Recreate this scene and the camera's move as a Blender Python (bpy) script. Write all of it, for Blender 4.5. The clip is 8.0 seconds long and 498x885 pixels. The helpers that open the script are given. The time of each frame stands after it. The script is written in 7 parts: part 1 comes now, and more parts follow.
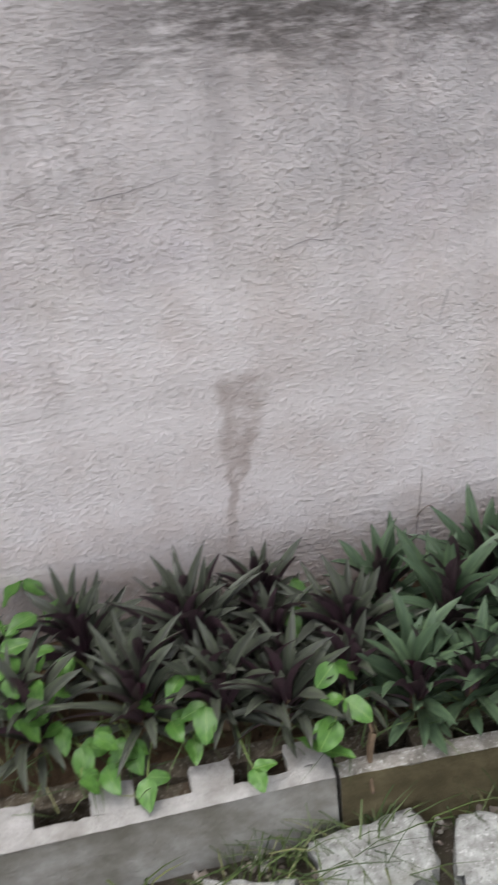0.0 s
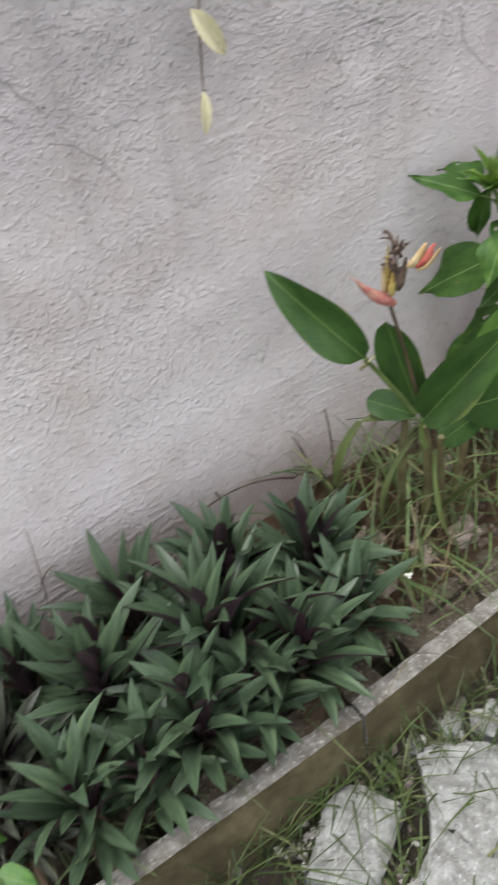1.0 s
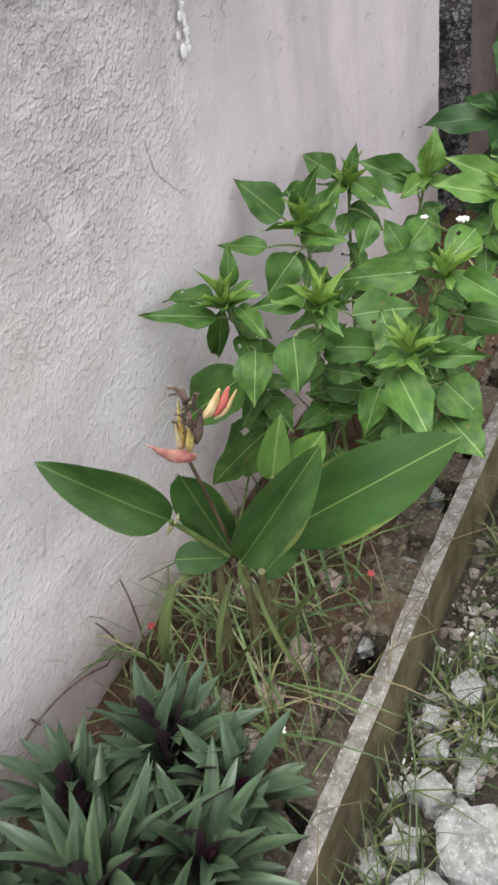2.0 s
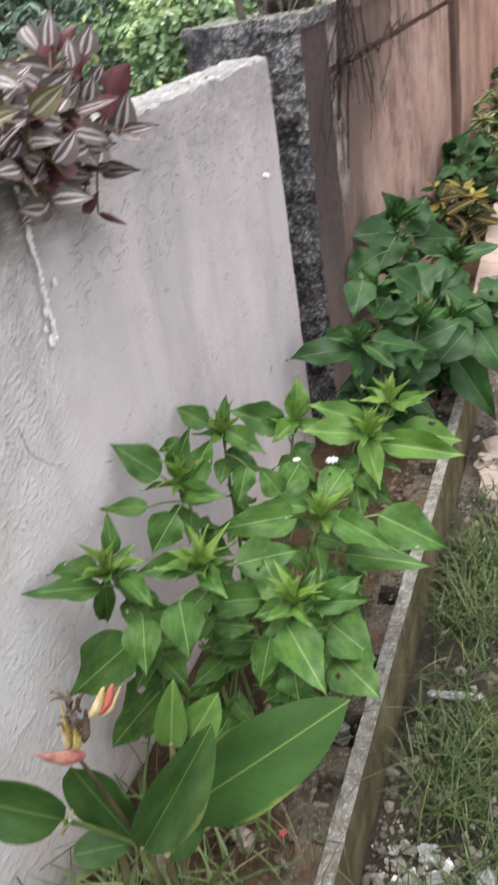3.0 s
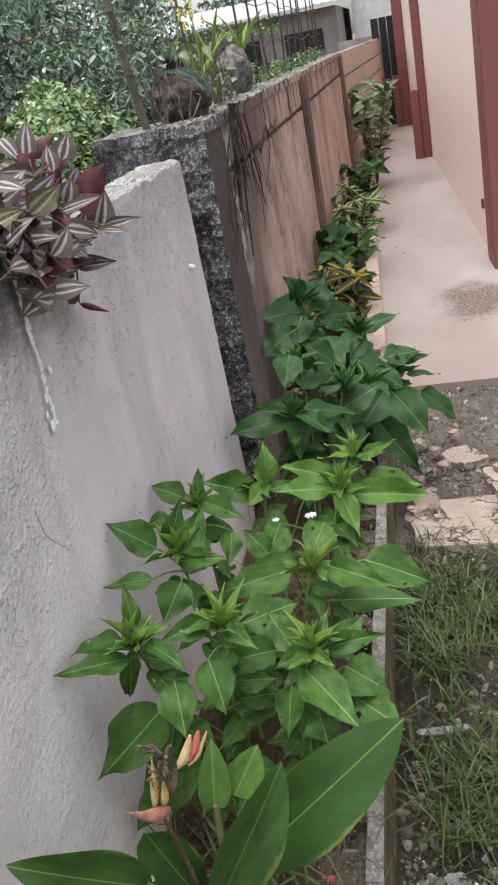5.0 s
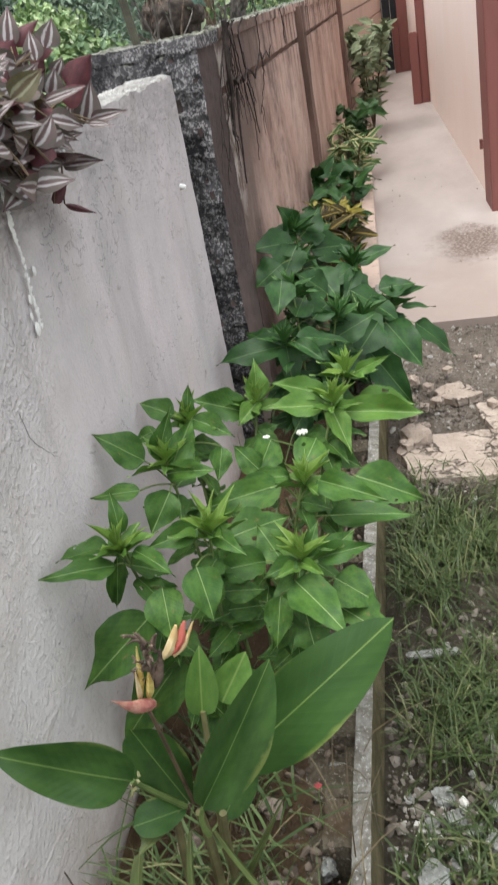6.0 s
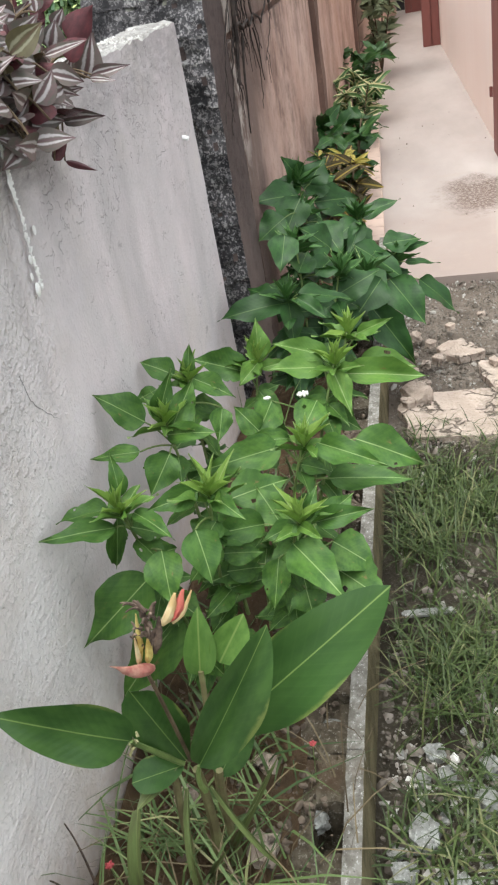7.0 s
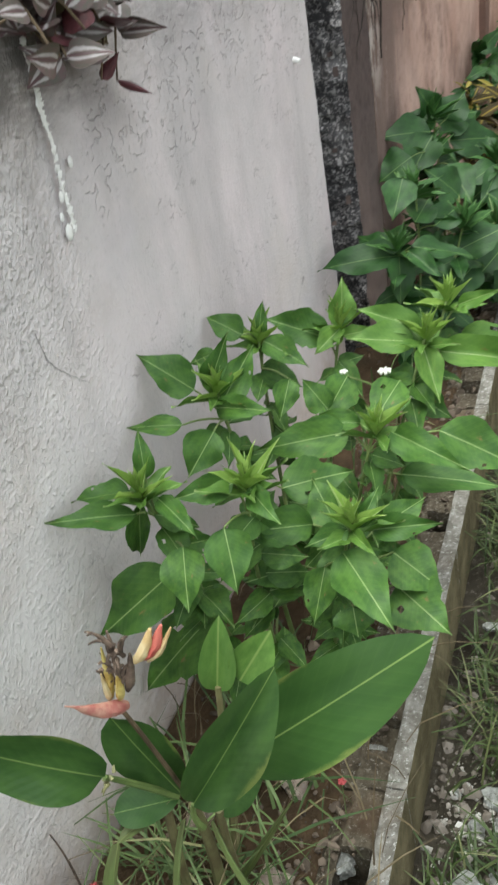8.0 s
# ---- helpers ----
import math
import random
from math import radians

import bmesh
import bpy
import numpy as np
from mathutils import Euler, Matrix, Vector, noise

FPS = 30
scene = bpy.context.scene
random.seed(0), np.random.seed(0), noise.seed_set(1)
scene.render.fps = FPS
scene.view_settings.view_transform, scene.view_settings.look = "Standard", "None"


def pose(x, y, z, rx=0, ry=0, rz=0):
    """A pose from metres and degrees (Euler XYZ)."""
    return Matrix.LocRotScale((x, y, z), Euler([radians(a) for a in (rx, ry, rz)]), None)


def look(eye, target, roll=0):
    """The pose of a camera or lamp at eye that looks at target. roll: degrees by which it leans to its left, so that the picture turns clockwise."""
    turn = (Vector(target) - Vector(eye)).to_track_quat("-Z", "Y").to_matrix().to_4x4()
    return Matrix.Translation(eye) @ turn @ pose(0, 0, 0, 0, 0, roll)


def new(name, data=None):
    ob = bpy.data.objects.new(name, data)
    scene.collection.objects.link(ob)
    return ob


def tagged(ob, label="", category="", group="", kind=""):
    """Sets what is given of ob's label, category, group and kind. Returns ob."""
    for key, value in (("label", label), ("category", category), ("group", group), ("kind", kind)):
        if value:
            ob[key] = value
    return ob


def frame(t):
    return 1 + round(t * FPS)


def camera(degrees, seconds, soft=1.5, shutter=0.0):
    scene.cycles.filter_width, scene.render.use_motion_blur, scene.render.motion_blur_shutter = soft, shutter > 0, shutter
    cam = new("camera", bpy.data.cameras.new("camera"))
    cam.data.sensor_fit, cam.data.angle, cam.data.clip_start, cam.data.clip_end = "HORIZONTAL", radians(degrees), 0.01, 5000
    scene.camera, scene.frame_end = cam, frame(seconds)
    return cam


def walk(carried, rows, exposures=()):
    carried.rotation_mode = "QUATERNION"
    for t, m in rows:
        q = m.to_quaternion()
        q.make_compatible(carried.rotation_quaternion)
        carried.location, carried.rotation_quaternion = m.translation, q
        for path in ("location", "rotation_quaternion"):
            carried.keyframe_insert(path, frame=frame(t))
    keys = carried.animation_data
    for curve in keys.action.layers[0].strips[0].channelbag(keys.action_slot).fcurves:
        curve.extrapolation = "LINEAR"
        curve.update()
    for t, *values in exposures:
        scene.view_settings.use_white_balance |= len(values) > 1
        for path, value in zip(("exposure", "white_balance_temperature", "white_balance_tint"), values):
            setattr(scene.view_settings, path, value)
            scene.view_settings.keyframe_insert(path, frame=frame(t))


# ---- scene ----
cam = camera(31.8, 8.0, soft=2.2, shutter=0.2)
PATH = [
    (0, (0.556, -1.355, 1.503), (0.731, 0.272, 0.354), -6.3),
    (0.2, (0.683, -1.242, 1.497), (0.931, 0.345, 0.305), -8.5),
    (0.5, (0.777, -1.107, 1.457), (1.15, 0.402, 0.198), -8.9),
    (0.7, (0.85, -1.106, 1.439), (1.268, 0.361, 0.146), -11.3),
    (1, (0.908, -1.064, 1.439), (1.61, 0.234, 0.088), -9.5),
    (1.2, (0.938, -1.034, 1.43), (1.78, 0.197, 0.098), -8.6),
    (1.5, (0.93, -0.87, 1.418), (2.028, 0.167, 0.107), -10.0),
    (1.7, (0.916, -0.814, 1.423), (2.106, 0.116, 0.112), -9.4),
    (2.8, (0.974, -0.805, 1.522), (2.496, -0.059, 0.462), -7.9),
    (2.9, (0.978, -0.818, 1.54), (2.537, -0.093, 0.52), -7.6),
    (3, (0.99, -0.834, 1.547), (2.598, -0.121, 0.596), -9.1),
    (3.2, (0.998, -0.866, 1.59), (2.654, -0.226, 0.677), -11.2),
    (3.5, (0.937, -0.778, 1.573), (2.661, -0.232, 0.719), -13.7),
    (4, (0.87, -0.677, 1.579), (2.646, -0.202, 0.79), -13.7),
    (4.5, (0.84, -0.66, 1.566), (2.622, -0.213, 0.776), -12.2),
    (4.7, (0.832, -0.655, 1.565), (2.616, -0.222, 0.772), -11.6),
    (5.8, (0.829, -0.649, 1.502), (2.602, -0.226, 0.679), -11.3),
    (6, (0.823, -0.642, 1.471), (2.563, -0.219, 0.581), -11.1),
    (6.5, (0.826, -0.643, 1.465), (2.51, -0.213, 0.475), -10.7),
    (7, (0.837, -0.644, 1.496), (2.517, -0.212, 0.502), -10.7),
    (7.3, (0.885, -0.662, 1.504), (2.582, -0.23, 0.535), -10.7),
    (7.5, (0.92, -0.674, 1.503), (2.614, -0.215, 0.545), -11.0),
    (7.7, (1.007, -0.684, 1.488), (2.66, -0.123, 0.51), -10.5),
    (7.8, (1.048, -0.696, 1.479), (2.645, -0.07, 0.452), -10.4),
    (8, (1.095, -0.71, 1.428), (2.622, 0.011, 0.356), -10.8),
]
STOPS = [(0, 1.18, 6500, 11), (0.5, 1.16, 6500, 10), (1, 1.22, 6500, 10), (1.5, 1.43, 6500, 10), (3, 1.45, 6500, 9), (3.5, 1.15, 6500, 10), (4, 0.90, 6500, 10), (4.5, 0.96, 6500, 10), (6, 1.2, 6500, 5), (6.5, 1.37, 6500, 4), (7, 1.4, 6500, 4), (7.5, 1.29, 6500, 4), (7.8, 1.32, 6500, 0), (8, 1.34, 6500, 0)]
walk(cam, [(t, look(eye, target, roll)) for t, eye, target, roll in PATH], STOPS)

# ---- light ----
world = bpy.data.worlds.new("overcast_sky")
scene.world = world
world.use_nodes = True
wn = world.node_tree
sky = wn.nodes.new("ShaderNodeTexSky")
sky.sky_type, sky.sun_disc = "NISHITA", False
sky.sun_elevation, sky.sun_rotation = radians(79), radians(300)
sky.air_density, sky.dust_density = 1.0, 3.0
soft_sky = wn.nodes.new("ShaderNodeHueSaturation")
soft_sky.inputs["Saturation"].default_value = 0.22
wn.links.new(sky.outputs[0], soft_sky.inputs["Color"])
wn.links.new(soft_sky.outputs[0], wn.nodes["Background"].inputs["Color"])
wn.nodes["Background"].inputs["Strength"].default_value = 0.15
sun = new("sun", bpy.data.lights.new("sun", "SUN"))
sun.data.energy, sun.data.angle, sun.data.color = 0.9, radians(55), (1.0, 0.985, 0.955)
sun.matrix_world = look((0, 0, 0), (0.16, -0.09, -1.0))


# ---- helpers of this scene ----
WORLD = {}


def thing(name, place=(0, 0, 0), label="", category="", group="", kind=""):
    """An Empty at a thing's base, which its parts hang under."""
    ob = new(name)
    ob.location = place
    ob.empty_display_size = 0.05
    WORLD[ob] = Matrix.Translation(place)
    return tagged(ob, label, category, group, kind)


def hang(ob, parent, m=None):
    """Puts ob under parent with the world pose m."""
    m = Matrix.Identity(4) if m is None else m
    WORLD[ob] = m
    if parent:
        ob.parent = parent
        ob.matrix_basis = WORLD[parent].inverted() @ m
    else:
        ob.matrix_basis = m
    return ob


def mesh_of(name, bm, mats, smooth=True, sharp=42):
    me = bpy.data.meshes.new(name)
    bm.to_mesh(me)
    bm.free()
    for f in me.polygons:
        f.use_smooth = smooth
    if smooth and sharp < 180:
        me.set_sharp_from_angle(angle=radians(sharp))
    for m in mats if isinstance(mats, (list, tuple)) else [mats]:
        me.materials.append(m)
    return me


def part(name, bm, material, parent, label="", smooth=True, m=None, sharp=42):
    ob = new(name, mesh_of(name, bm, material, smooth, sharp))
    hang(ob, parent, m)
    return tagged(ob, label)


def piece(name, me, parent, m, label=""):
    return tagged(hang(new(name, me), parent, m), label)


def raw(name, verts, faces, mats, smooth=False):
    me = bpy.data.meshes.new(name)
    me.from_pydata(verts, [], faces)
    for m in mats if isinstance(mats, (list, tuple)) else [mats]:
        me.materials.append(m)
    if smooth:
        for f in me.polygons:
            f.use_smooth = True
    return me


def box(bm, x0, x1, y0, y1, z0, z1):
    g = bmesh.ops.create_cube(bm, size=1.0)
    for v in g["verts"]:
        v.co = Vector((x0 + (v.co.x + 0.5) * (x1 - x0), y0 + (v.co.y + 0.5) * (y1 - y0), z0 + (v.co.z + 0.5) * (z1 - z0)))
    return g["verts"]


def grid_box(bm, x0, x1, y0, y1, z0, z1, step):
    """A box whose faces are cut into cells of about step."""
    n = [max(1, round((b - a) / step)) for a, b in ((x0, x1), (y0, y1), (z0, z1))]
    lo, hi = Vector((x0, y0, z0)), Vector((x1, y1, z1))
    made = {}

    def at(i, j, k):
        key = (i, j, k)
        if key not in made:
            made[key] = bm.verts.new((lo.x + (hi.x - lo.x) * i / n[0], lo.y + (hi.y - lo.y) * j / n[1], lo.z + (hi.z - lo.z) * k / n[2]))
        return made[key]

    for i in range(n[0]):
        for j in range(n[1]):
            bm.faces.new((at(i, j, 0), at(i, j + 1, 0), at(i + 1, j + 1, 0), at(i + 1, j, 0)))
            bm.faces.new((at(i, j, n[2]), at(i + 1, j, n[2]), at(i + 1, j + 1, n[2]), at(i, j + 1, n[2])))
    for i in range(n[0]):
        for k in range(n[2]):
            bm.faces.new((at(i, 0, k), at(i + 1, 0, k), at(i + 1, 0, k + 1), at(i, 0, k + 1)))
            bm.faces.new((at(i, n[1], k), at(i, n[1], k + 1), at(i + 1, n[1], k + 1), at(i + 1, n[1], k)))
    for j in range(n[1]):
        for k in range(n[2]):
            bm.faces.new((at(0, j, k), at(0, j, k + 1), at(0, j + 1, k + 1), at(0, j + 1, k)))
            bm.faces.new((at(n[0], j, k), at(n[0], j + 1, k), at(n[0], j + 1, k + 1), at(n[0], j, k + 1)))
    return list(made.values())


def rough(verts, size, depth, seed=0.0):
    """Moves vertices by noise of that wavelength and depth."""
    for v in verts:
        v.co += depth * noise.noise_vector(v.co / size + Vector((seed, seed * 1.7, -seed)))


def tube(bm, points, r0, r1, sides=6):
    """A tapered tube along points."""
    pts = [Vector(p) for p in points]
    rings = []
    a = (pts[1] - pts[0]).orthogonal()
    for i, p in enumerate(pts):
        d = (pts[min(i + 1, len(pts) - 1)] - pts[max(i - 1, 0)]).normalized()
        a = (a - d * a.dot(d)).normalized()
        b = d.cross(a)
        r = r0 + (r1 - r0) * i / max(1, len(pts) - 1)
        rings.append([bm.verts.new(p + r * (math.cos(2 * math.pi * k / sides) * a + math.sin(2 * math.pi * k / sides) * b)) for k in range(sides)])
    for u, w in zip(rings, rings[1:]):
        for k in range(sides):
            bm.faces.new((u[k], u[(k + 1) % sides], w[(k + 1) % sides], w[k]))
    bm.faces.new(rings[0][::-1])
    bm.faces.new(rings[-1])


def bend(a, b, sag=0.0, n=6, side=0.0):
    """Points from a to b with a bow of sag upwards and side sideways."""
    a, b = Vector(a), Vector(b)
    across = (b - a).cross(Vector((0, 0, 1)))
    across = across.normalized() if across.length > 1e-6 else Vector((1, 0, 0))
    return [a.lerp(b, i / n) + 4 * (i / n) * (1 - i / n) * (Vector((0, 0, sag)) + across * side) for i in range(n + 1)]


# ---- materials ----
def material(name, rough_=0.8, spec=0.3):
    m = bpy.data.materials.new(name)
    m.use_nodes = True
    b = m.node_tree.nodes["Principled BSDF"]
    b.inputs["Roughness"].default_value = rough_
    b.inputs["Specular IOR Level"].default_value = spec
    return m, m.node_tree, b


def node(nt, kind, **values):
    n = nt.nodes.new("ShaderNode" + kind)
    for key, value in values.items():
        if key in n.inputs:
            n.inputs[key].default_value = value
        elif key[0] == "i" and key[1:].isdigit():
            n.inputs[int(key[1:])].default_value = value
        else:
            setattr_safe(n, key, value)
    return n


def setattr_safe(n, key, value):
    if key == "operation":
        n.operation = value
    elif key == "blend_type":
        n.blend_type = value
    elif key == "data_type":
        n.data_type = value
    elif key == "feature":
        n.feature = value
    elif key == "interpolation_type":
        n.interpolation_type = value


def coords(nt, scale=(1, 1, 1), which="Object", turn=(0, 0, 0)):
    c = nt.nodes.new("ShaderNodeTexCoord")
    m = nt.nodes.new("ShaderNodeMapping")
    m.inputs["Scale"].default_value = scale
    m.inputs["Rotation"].default_value = [radians(a) for a in turn]
    nt.links.new(c.outputs[which], m.inputs["Vector"])
    return m.outputs[0]


def noise_of(nt, scale, stretch=(1, 1, 1), detail=6.0, roughness=0.6, which="Object", distortion=0.0):
    n = node(nt, "TexNoise", Scale=scale, Detail=detail, Roughness=roughness, Distortion=distortion)
    nt.links.new(coords(nt, stretch, which), n.inputs["Vector"])
    return n.outputs["Fac"]


def ramp(nt, value, lo, hi, a=0.0, b=1.0):
    n = node(nt, "MapRange", i1=lo, i2=hi, i3=a, i4=b, interpolation_type="SMOOTHSTEP")
    nt.links.new(value, n.inputs[0])
    return n.outputs[0]


def calc(nt, op, a, b=0.0):
    n = node(nt, "Math", operation=op)
    for i, v in enumerate((a, b)):
        if isinstance(v, (int, float)):
            n.inputs[i].default_value = v
        else:
            nt.links.new(v, n.inputs[i])
    return n.outputs[0]


def blend(nt, fac, a, b, how="MIX"):
    n = node(nt, "Mix", data_type="RGBA", blend_type=how)
    for i, v in ((0, fac), (6, a), (7, b)):
        if isinstance(v, (int, float)):
            n.inputs[i].default_value = v
        elif isinstance(v, tuple):
            n.inputs[i].default_value = (*v, 1.0)
        else:
            nt.links.new(v, n.inputs[i])
    return n.outputs[2]


def axis(nt, which="Object"):
    c = nt.nodes.new("ShaderNodeTexCoord")
    s = nt.nodes.new("ShaderNodeSeparateXYZ")
    nt.links.new(c.outputs[which], s.inputs[0])
    return s.outputs


def chance(nt):
    return nt.nodes.new("ShaderNodeObjectInfo").outputs["Random"]


def relief(nt, bsdf, height, strength, distance=0.01):
    b = node(nt, "Bump", Strength=strength, Distance=distance)
    nt.links.new(height, b.inputs["Height"])
    nt.links.new(b.outputs[0], bsdf.inputs["Normal"])


def mineral(name, colour, dark, size=6.0, fine=60.0, bump=0.4, depth=0.004, roughness=0.9, contrast=0.25, stretch=(1, 1, 1)):
    """Concrete, soil, stone: two colours by coarse noise, speckled by fine noise."""
    m, nt, b = material(name, roughness, 0.2)
    coarse = noise_of(nt, size, stretch)
    grain = noise_of(nt, fine, detail=8.0, roughness=0.7)
    c = blend(nt, ramp(nt, coarse, 0.5 - contrast, 0.5 + contrast), dark, colour)
    c = blend(nt, ramp(nt, grain, 0.35, 0.7, 0.0, 0.35), c, dark)
    nt.links.new(c, b.inputs["Base Color"])
    both = calc(nt, "ADD", calc(nt, "MULTIPLY", coarse, 0.6), grain)
    relief(nt, b, both, bump, depth)
    return m


def plaster_paint():
    """Trowelled cement plaster of the garden wall: ridges, hairlines, a damp patch, algae along the top."""
    m, nt, b = material("trowelled_plaster", 0.88, 0.2)
    x, y, z = axis(nt)
    big = noise_of(nt, 1.6, detail=4.0)
    mid = noise_of(nt, 7.0)
    c = blend(nt, ramp(nt, big, 0.35, 0.65), (0.69, 0.642, 0.638), (0.80, 0.752, 0.752))
    c = blend(nt, ramp(nt, mid, 0.42, 0.70, 0.0, 0.7), c, (0.63, 0.56, 0.54))
    c = blend(nt, ramp(nt, noise_of(nt, 85.0, (0.8, 1, 1.1), detail=4.0), 0.52, 0.72, 0.0, 0.45), c, (0.42, 0.39, 0.385))
    c = blend(nt, ramp(nt, noise_of(nt, 48.0, (0.7, 1, 1.2), detail=5.0), 0.56, 0.70, 0.0, 0.5), c, (0.80, 0.775, 0.765))
    smooth_end = ramp(nt, x, 1.75, 2.35)
    tone = blend(nt, ramp(nt, noise_of(nt, 4.0, (1, 1, 0.5)), 0.4, 0.66), (0.60, 0.55, 0.57), (0.71, 0.625, 0.655))
    c = blend(nt, calc(nt, "MULTIPLY", smooth_end, 0.8), c, tone)
    veil = ramp(nt, noise_of(nt, 3.2, (1.0, 1.0, 0.28), detail=5.0), 0.46, 0.66, 0.0, 0.5)
    c = blend(nt, calc(nt, "MULTIPLY", smooth_end, veil), c, (0.40, 0.375, 0.39))
    scuff = calc(nt, "MULTIPLY", ramp(nt, noise_of(nt, 30.0, (0.5, 1, 1.0), detail=7.0, roughness=0.7), 0.60, 0.68), ramp(nt, noise_of(nt, 3.0), 0.42, 0.56))
    c = blend(nt, calc(nt, "MULTIPLY", scuff, ramp(nt, x, 1.9, 2.3, 0.5, 0.8)), c, (0.30, 0.27, 0.275))
    c = blend(nt, ramp(nt, noise_of(nt, 2.8, detail=4.0), 0.52, 0.70, 0.0, 0.28), c, (0.66, 0.585, 0.53))
    c = blend(nt, ramp(nt, noise_of(nt, 2.1, (1, 1, 1.3), detail=5.0), 0.54, 0.72, 0.0, 0.4), c, (0.66, 0.60, 0.655))
    # rain streaks that run down from the top
    runs = noise_of(nt, 9.0, (1.0, 1.0, 0.10), detail=5.0)
    c = blend(nt, calc(nt, "MULTIPLY", ramp(nt, runs, 0.50, 0.72, 0.0, 0.6), calc(nt, "MULTIPLY", ramp(nt, z, 0.45, 1.3), ramp(nt, x, 1.8, 2.3, 1.0, 0.45))), c, (0.30, 0.27, 0.27))
    # grey weathering of the upper wall
    worn = calc(nt, "MULTIPLY", ramp(nt, calc(nt, "ADD", z, calc(nt, "MULTIPLY", calc(nt, "SUBTRACT", noise_of(nt, 2.4, detail=5.0), 0.5), 0.9)), 0.70, 1.20), calc(nt, "MULTIPLY", ramp(nt, x, 0.3, 1.5, 0.26, 0.72), ramp(nt, x, 1.6, 2.1, 1.0, 0.5)))
    c = blend(nt, calc(nt, "MULTIPLY", worn, ramp(nt, noise_of(nt, 22.0, (0.5, 1, 1), detail=6.0), 0.32, 0.62, 0.45, 1.0)), c, (0.385, 0.37, 0.385))
    # curved scrapes left by the float
    curl = calc(nt, "ABSOLUTE", calc(nt, "SUBTRACT", noise_of(nt, 24.0, (0.9, 1, 1.1), detail=2.0), 0.5))
    bare = calc(nt, "ADD", noise_of(nt, 5.0, detail=3.0), calc(nt, "MULTIPLY", calc(nt, "MULTIPLY", ramp(nt, x, 2.18, 2.36), ramp(nt, z, 0.98, 1.14)), 0.16))
    scrape = calc(nt, "MULTIPLY", calc(nt, "MULTIPLY", ramp(nt, curl, 0.008, 0.024, 1.0, 0.0), ramp(nt, noise_of(nt, 42.0, detail=2.0), 0.46, 0.53)), calc(nt, "MULTIPLY", ramp(nt, bare, 0.54, 0.62), ramp(nt, x, 1.9, 2.3, 0.3, 1.0)))
    c = blend(nt, calc(nt, "MULTIPLY", scrape, 0.22), c, (0.20, 0.18, 0.185))
    # drip stain below the trailing plant, with the plant's shade painted in
    sx = calc(nt, "ADD", calc(nt, "SUBTRACT", x, calc(nt, "ADD", 2.30, calc(nt, "MULTIPLY", calc(nt, "SUBTRACT", 1.2, z), 0.55))), calc(nt, "MULTIPLY", calc(nt, "SUBTRACT", noise_of(nt, 9.0), 0.5), 0.12))
    darkening = calc(nt, "MULTIPLY", ramp(nt, calc(nt, "ABSOLUTE", sx), 0.02, 0.10, 1.0, 0.0), ramp(nt, z, 1.08, 1.20))
    c = blend(nt, calc(nt, "MULTIPLY", darkening, 0.6), c, (0.25, 0.225, 0.225))
    # hairline cracks
    cr = node(nt, "TexVoronoi", feature="DISTANCE_TO_EDGE", Scale=2.6)
    wob = node(nt, "TexNoise", Scale=4.0, Detail=5.0)
    nt.links.new(coords(nt), wob.inputs["Vector"])
    add = node(nt, "VectorMath", operation="ADD")
    nt.links.new(coords(nt), add.inputs[0])
    nt.links.new(wob.outputs["Color"], add.inputs[1])
    nt.links.new(add.outputs[0], cr.inputs["Vector"])
    crack = calc(nt, "MULTIPLY", ramp(nt, cr.outputs["Distance"], 0.0, 0.016, 1.0, 0.0), ramp(nt, noise_of(nt, 2.3), 0.52, 0.62))
    c = blend(nt, calc(nt, "MULTIPLY", crack, 0.42), c, (0.24, 0.21, 0.21))
    # damp patch with a tail
    dx = calc(nt, "ADD", calc(nt, "SUBTRACT", calc(nt, "SUBTRACT", x, 0.597), calc(nt, "MULTIPLY", z, 0.155)), calc(nt, "MULTIPLY", calc(nt, "SUBTRACT", noise_of(nt, 14.0), 0.5), 0.07))
    half = calc(nt, "MULTIPLY", ramp(nt, z, 0.42, 0.66, 0.011, 0.052), ramp(nt, z, 0.685, 0.715, 1.0, 0.55))
    near = calc(nt, "DIVIDE", calc(nt, "ABSOLUTE", dx), half)
    damp = calc(nt, "MULTIPLY", ramp(nt, near, 0.6, 1.25, 1.0, 0.0), calc(nt, "MULTIPLY", ramp(nt, z, 0.16, 0.50, 0.25, 1.0), ramp(nt, z, 0.68, 0.71, 1.0, 0.0)))
    c = blend(nt, calc(nt, "MULTIPLY", damp, ramp(nt, noise_of(nt, 25.0), 0.3, 0.6, 0.15, 0.7)), c, (0.36, 0.295, 0.27))
    # soil splashed up from the planter
    splash = calc(nt, "ADD", z, calc(nt, "MULTIPLY", calc(nt, "SUBTRACT", noise_of(nt, 6.0, detail=6.0, roughness=0.65), 0.5), 0.35))
    c = blend(nt, calc(nt, "MULTIPLY", ramp(nt, splash, 0.10, 0.46, 0.75, 0.0), ramp(nt, noise_of(nt, 35.0, detail=4.0), 0.3, 0.6, 0.5, 1.0)), c, (0.50, 0.40, 0.34))
    # algae band
    patch = calc(nt, "ADD", calc(nt, "MULTIPLY", noise_of(nt, 4.0, (0.8, 1, 1.6)), 0.7), calc(nt, "MULTIPLY", noise_of(nt, 34.0, (0.45, 1, 1.6), detail=8.0, roughness=0.75), 0.75))
    band = calc(nt, "MULTIPLY", ramp(nt, calc(nt, "ADD", z, calc(nt, "MULTIPLY", patch, 0.16)), 1.26, 1.40), ramp(nt, patch, 0.57, 0.79))
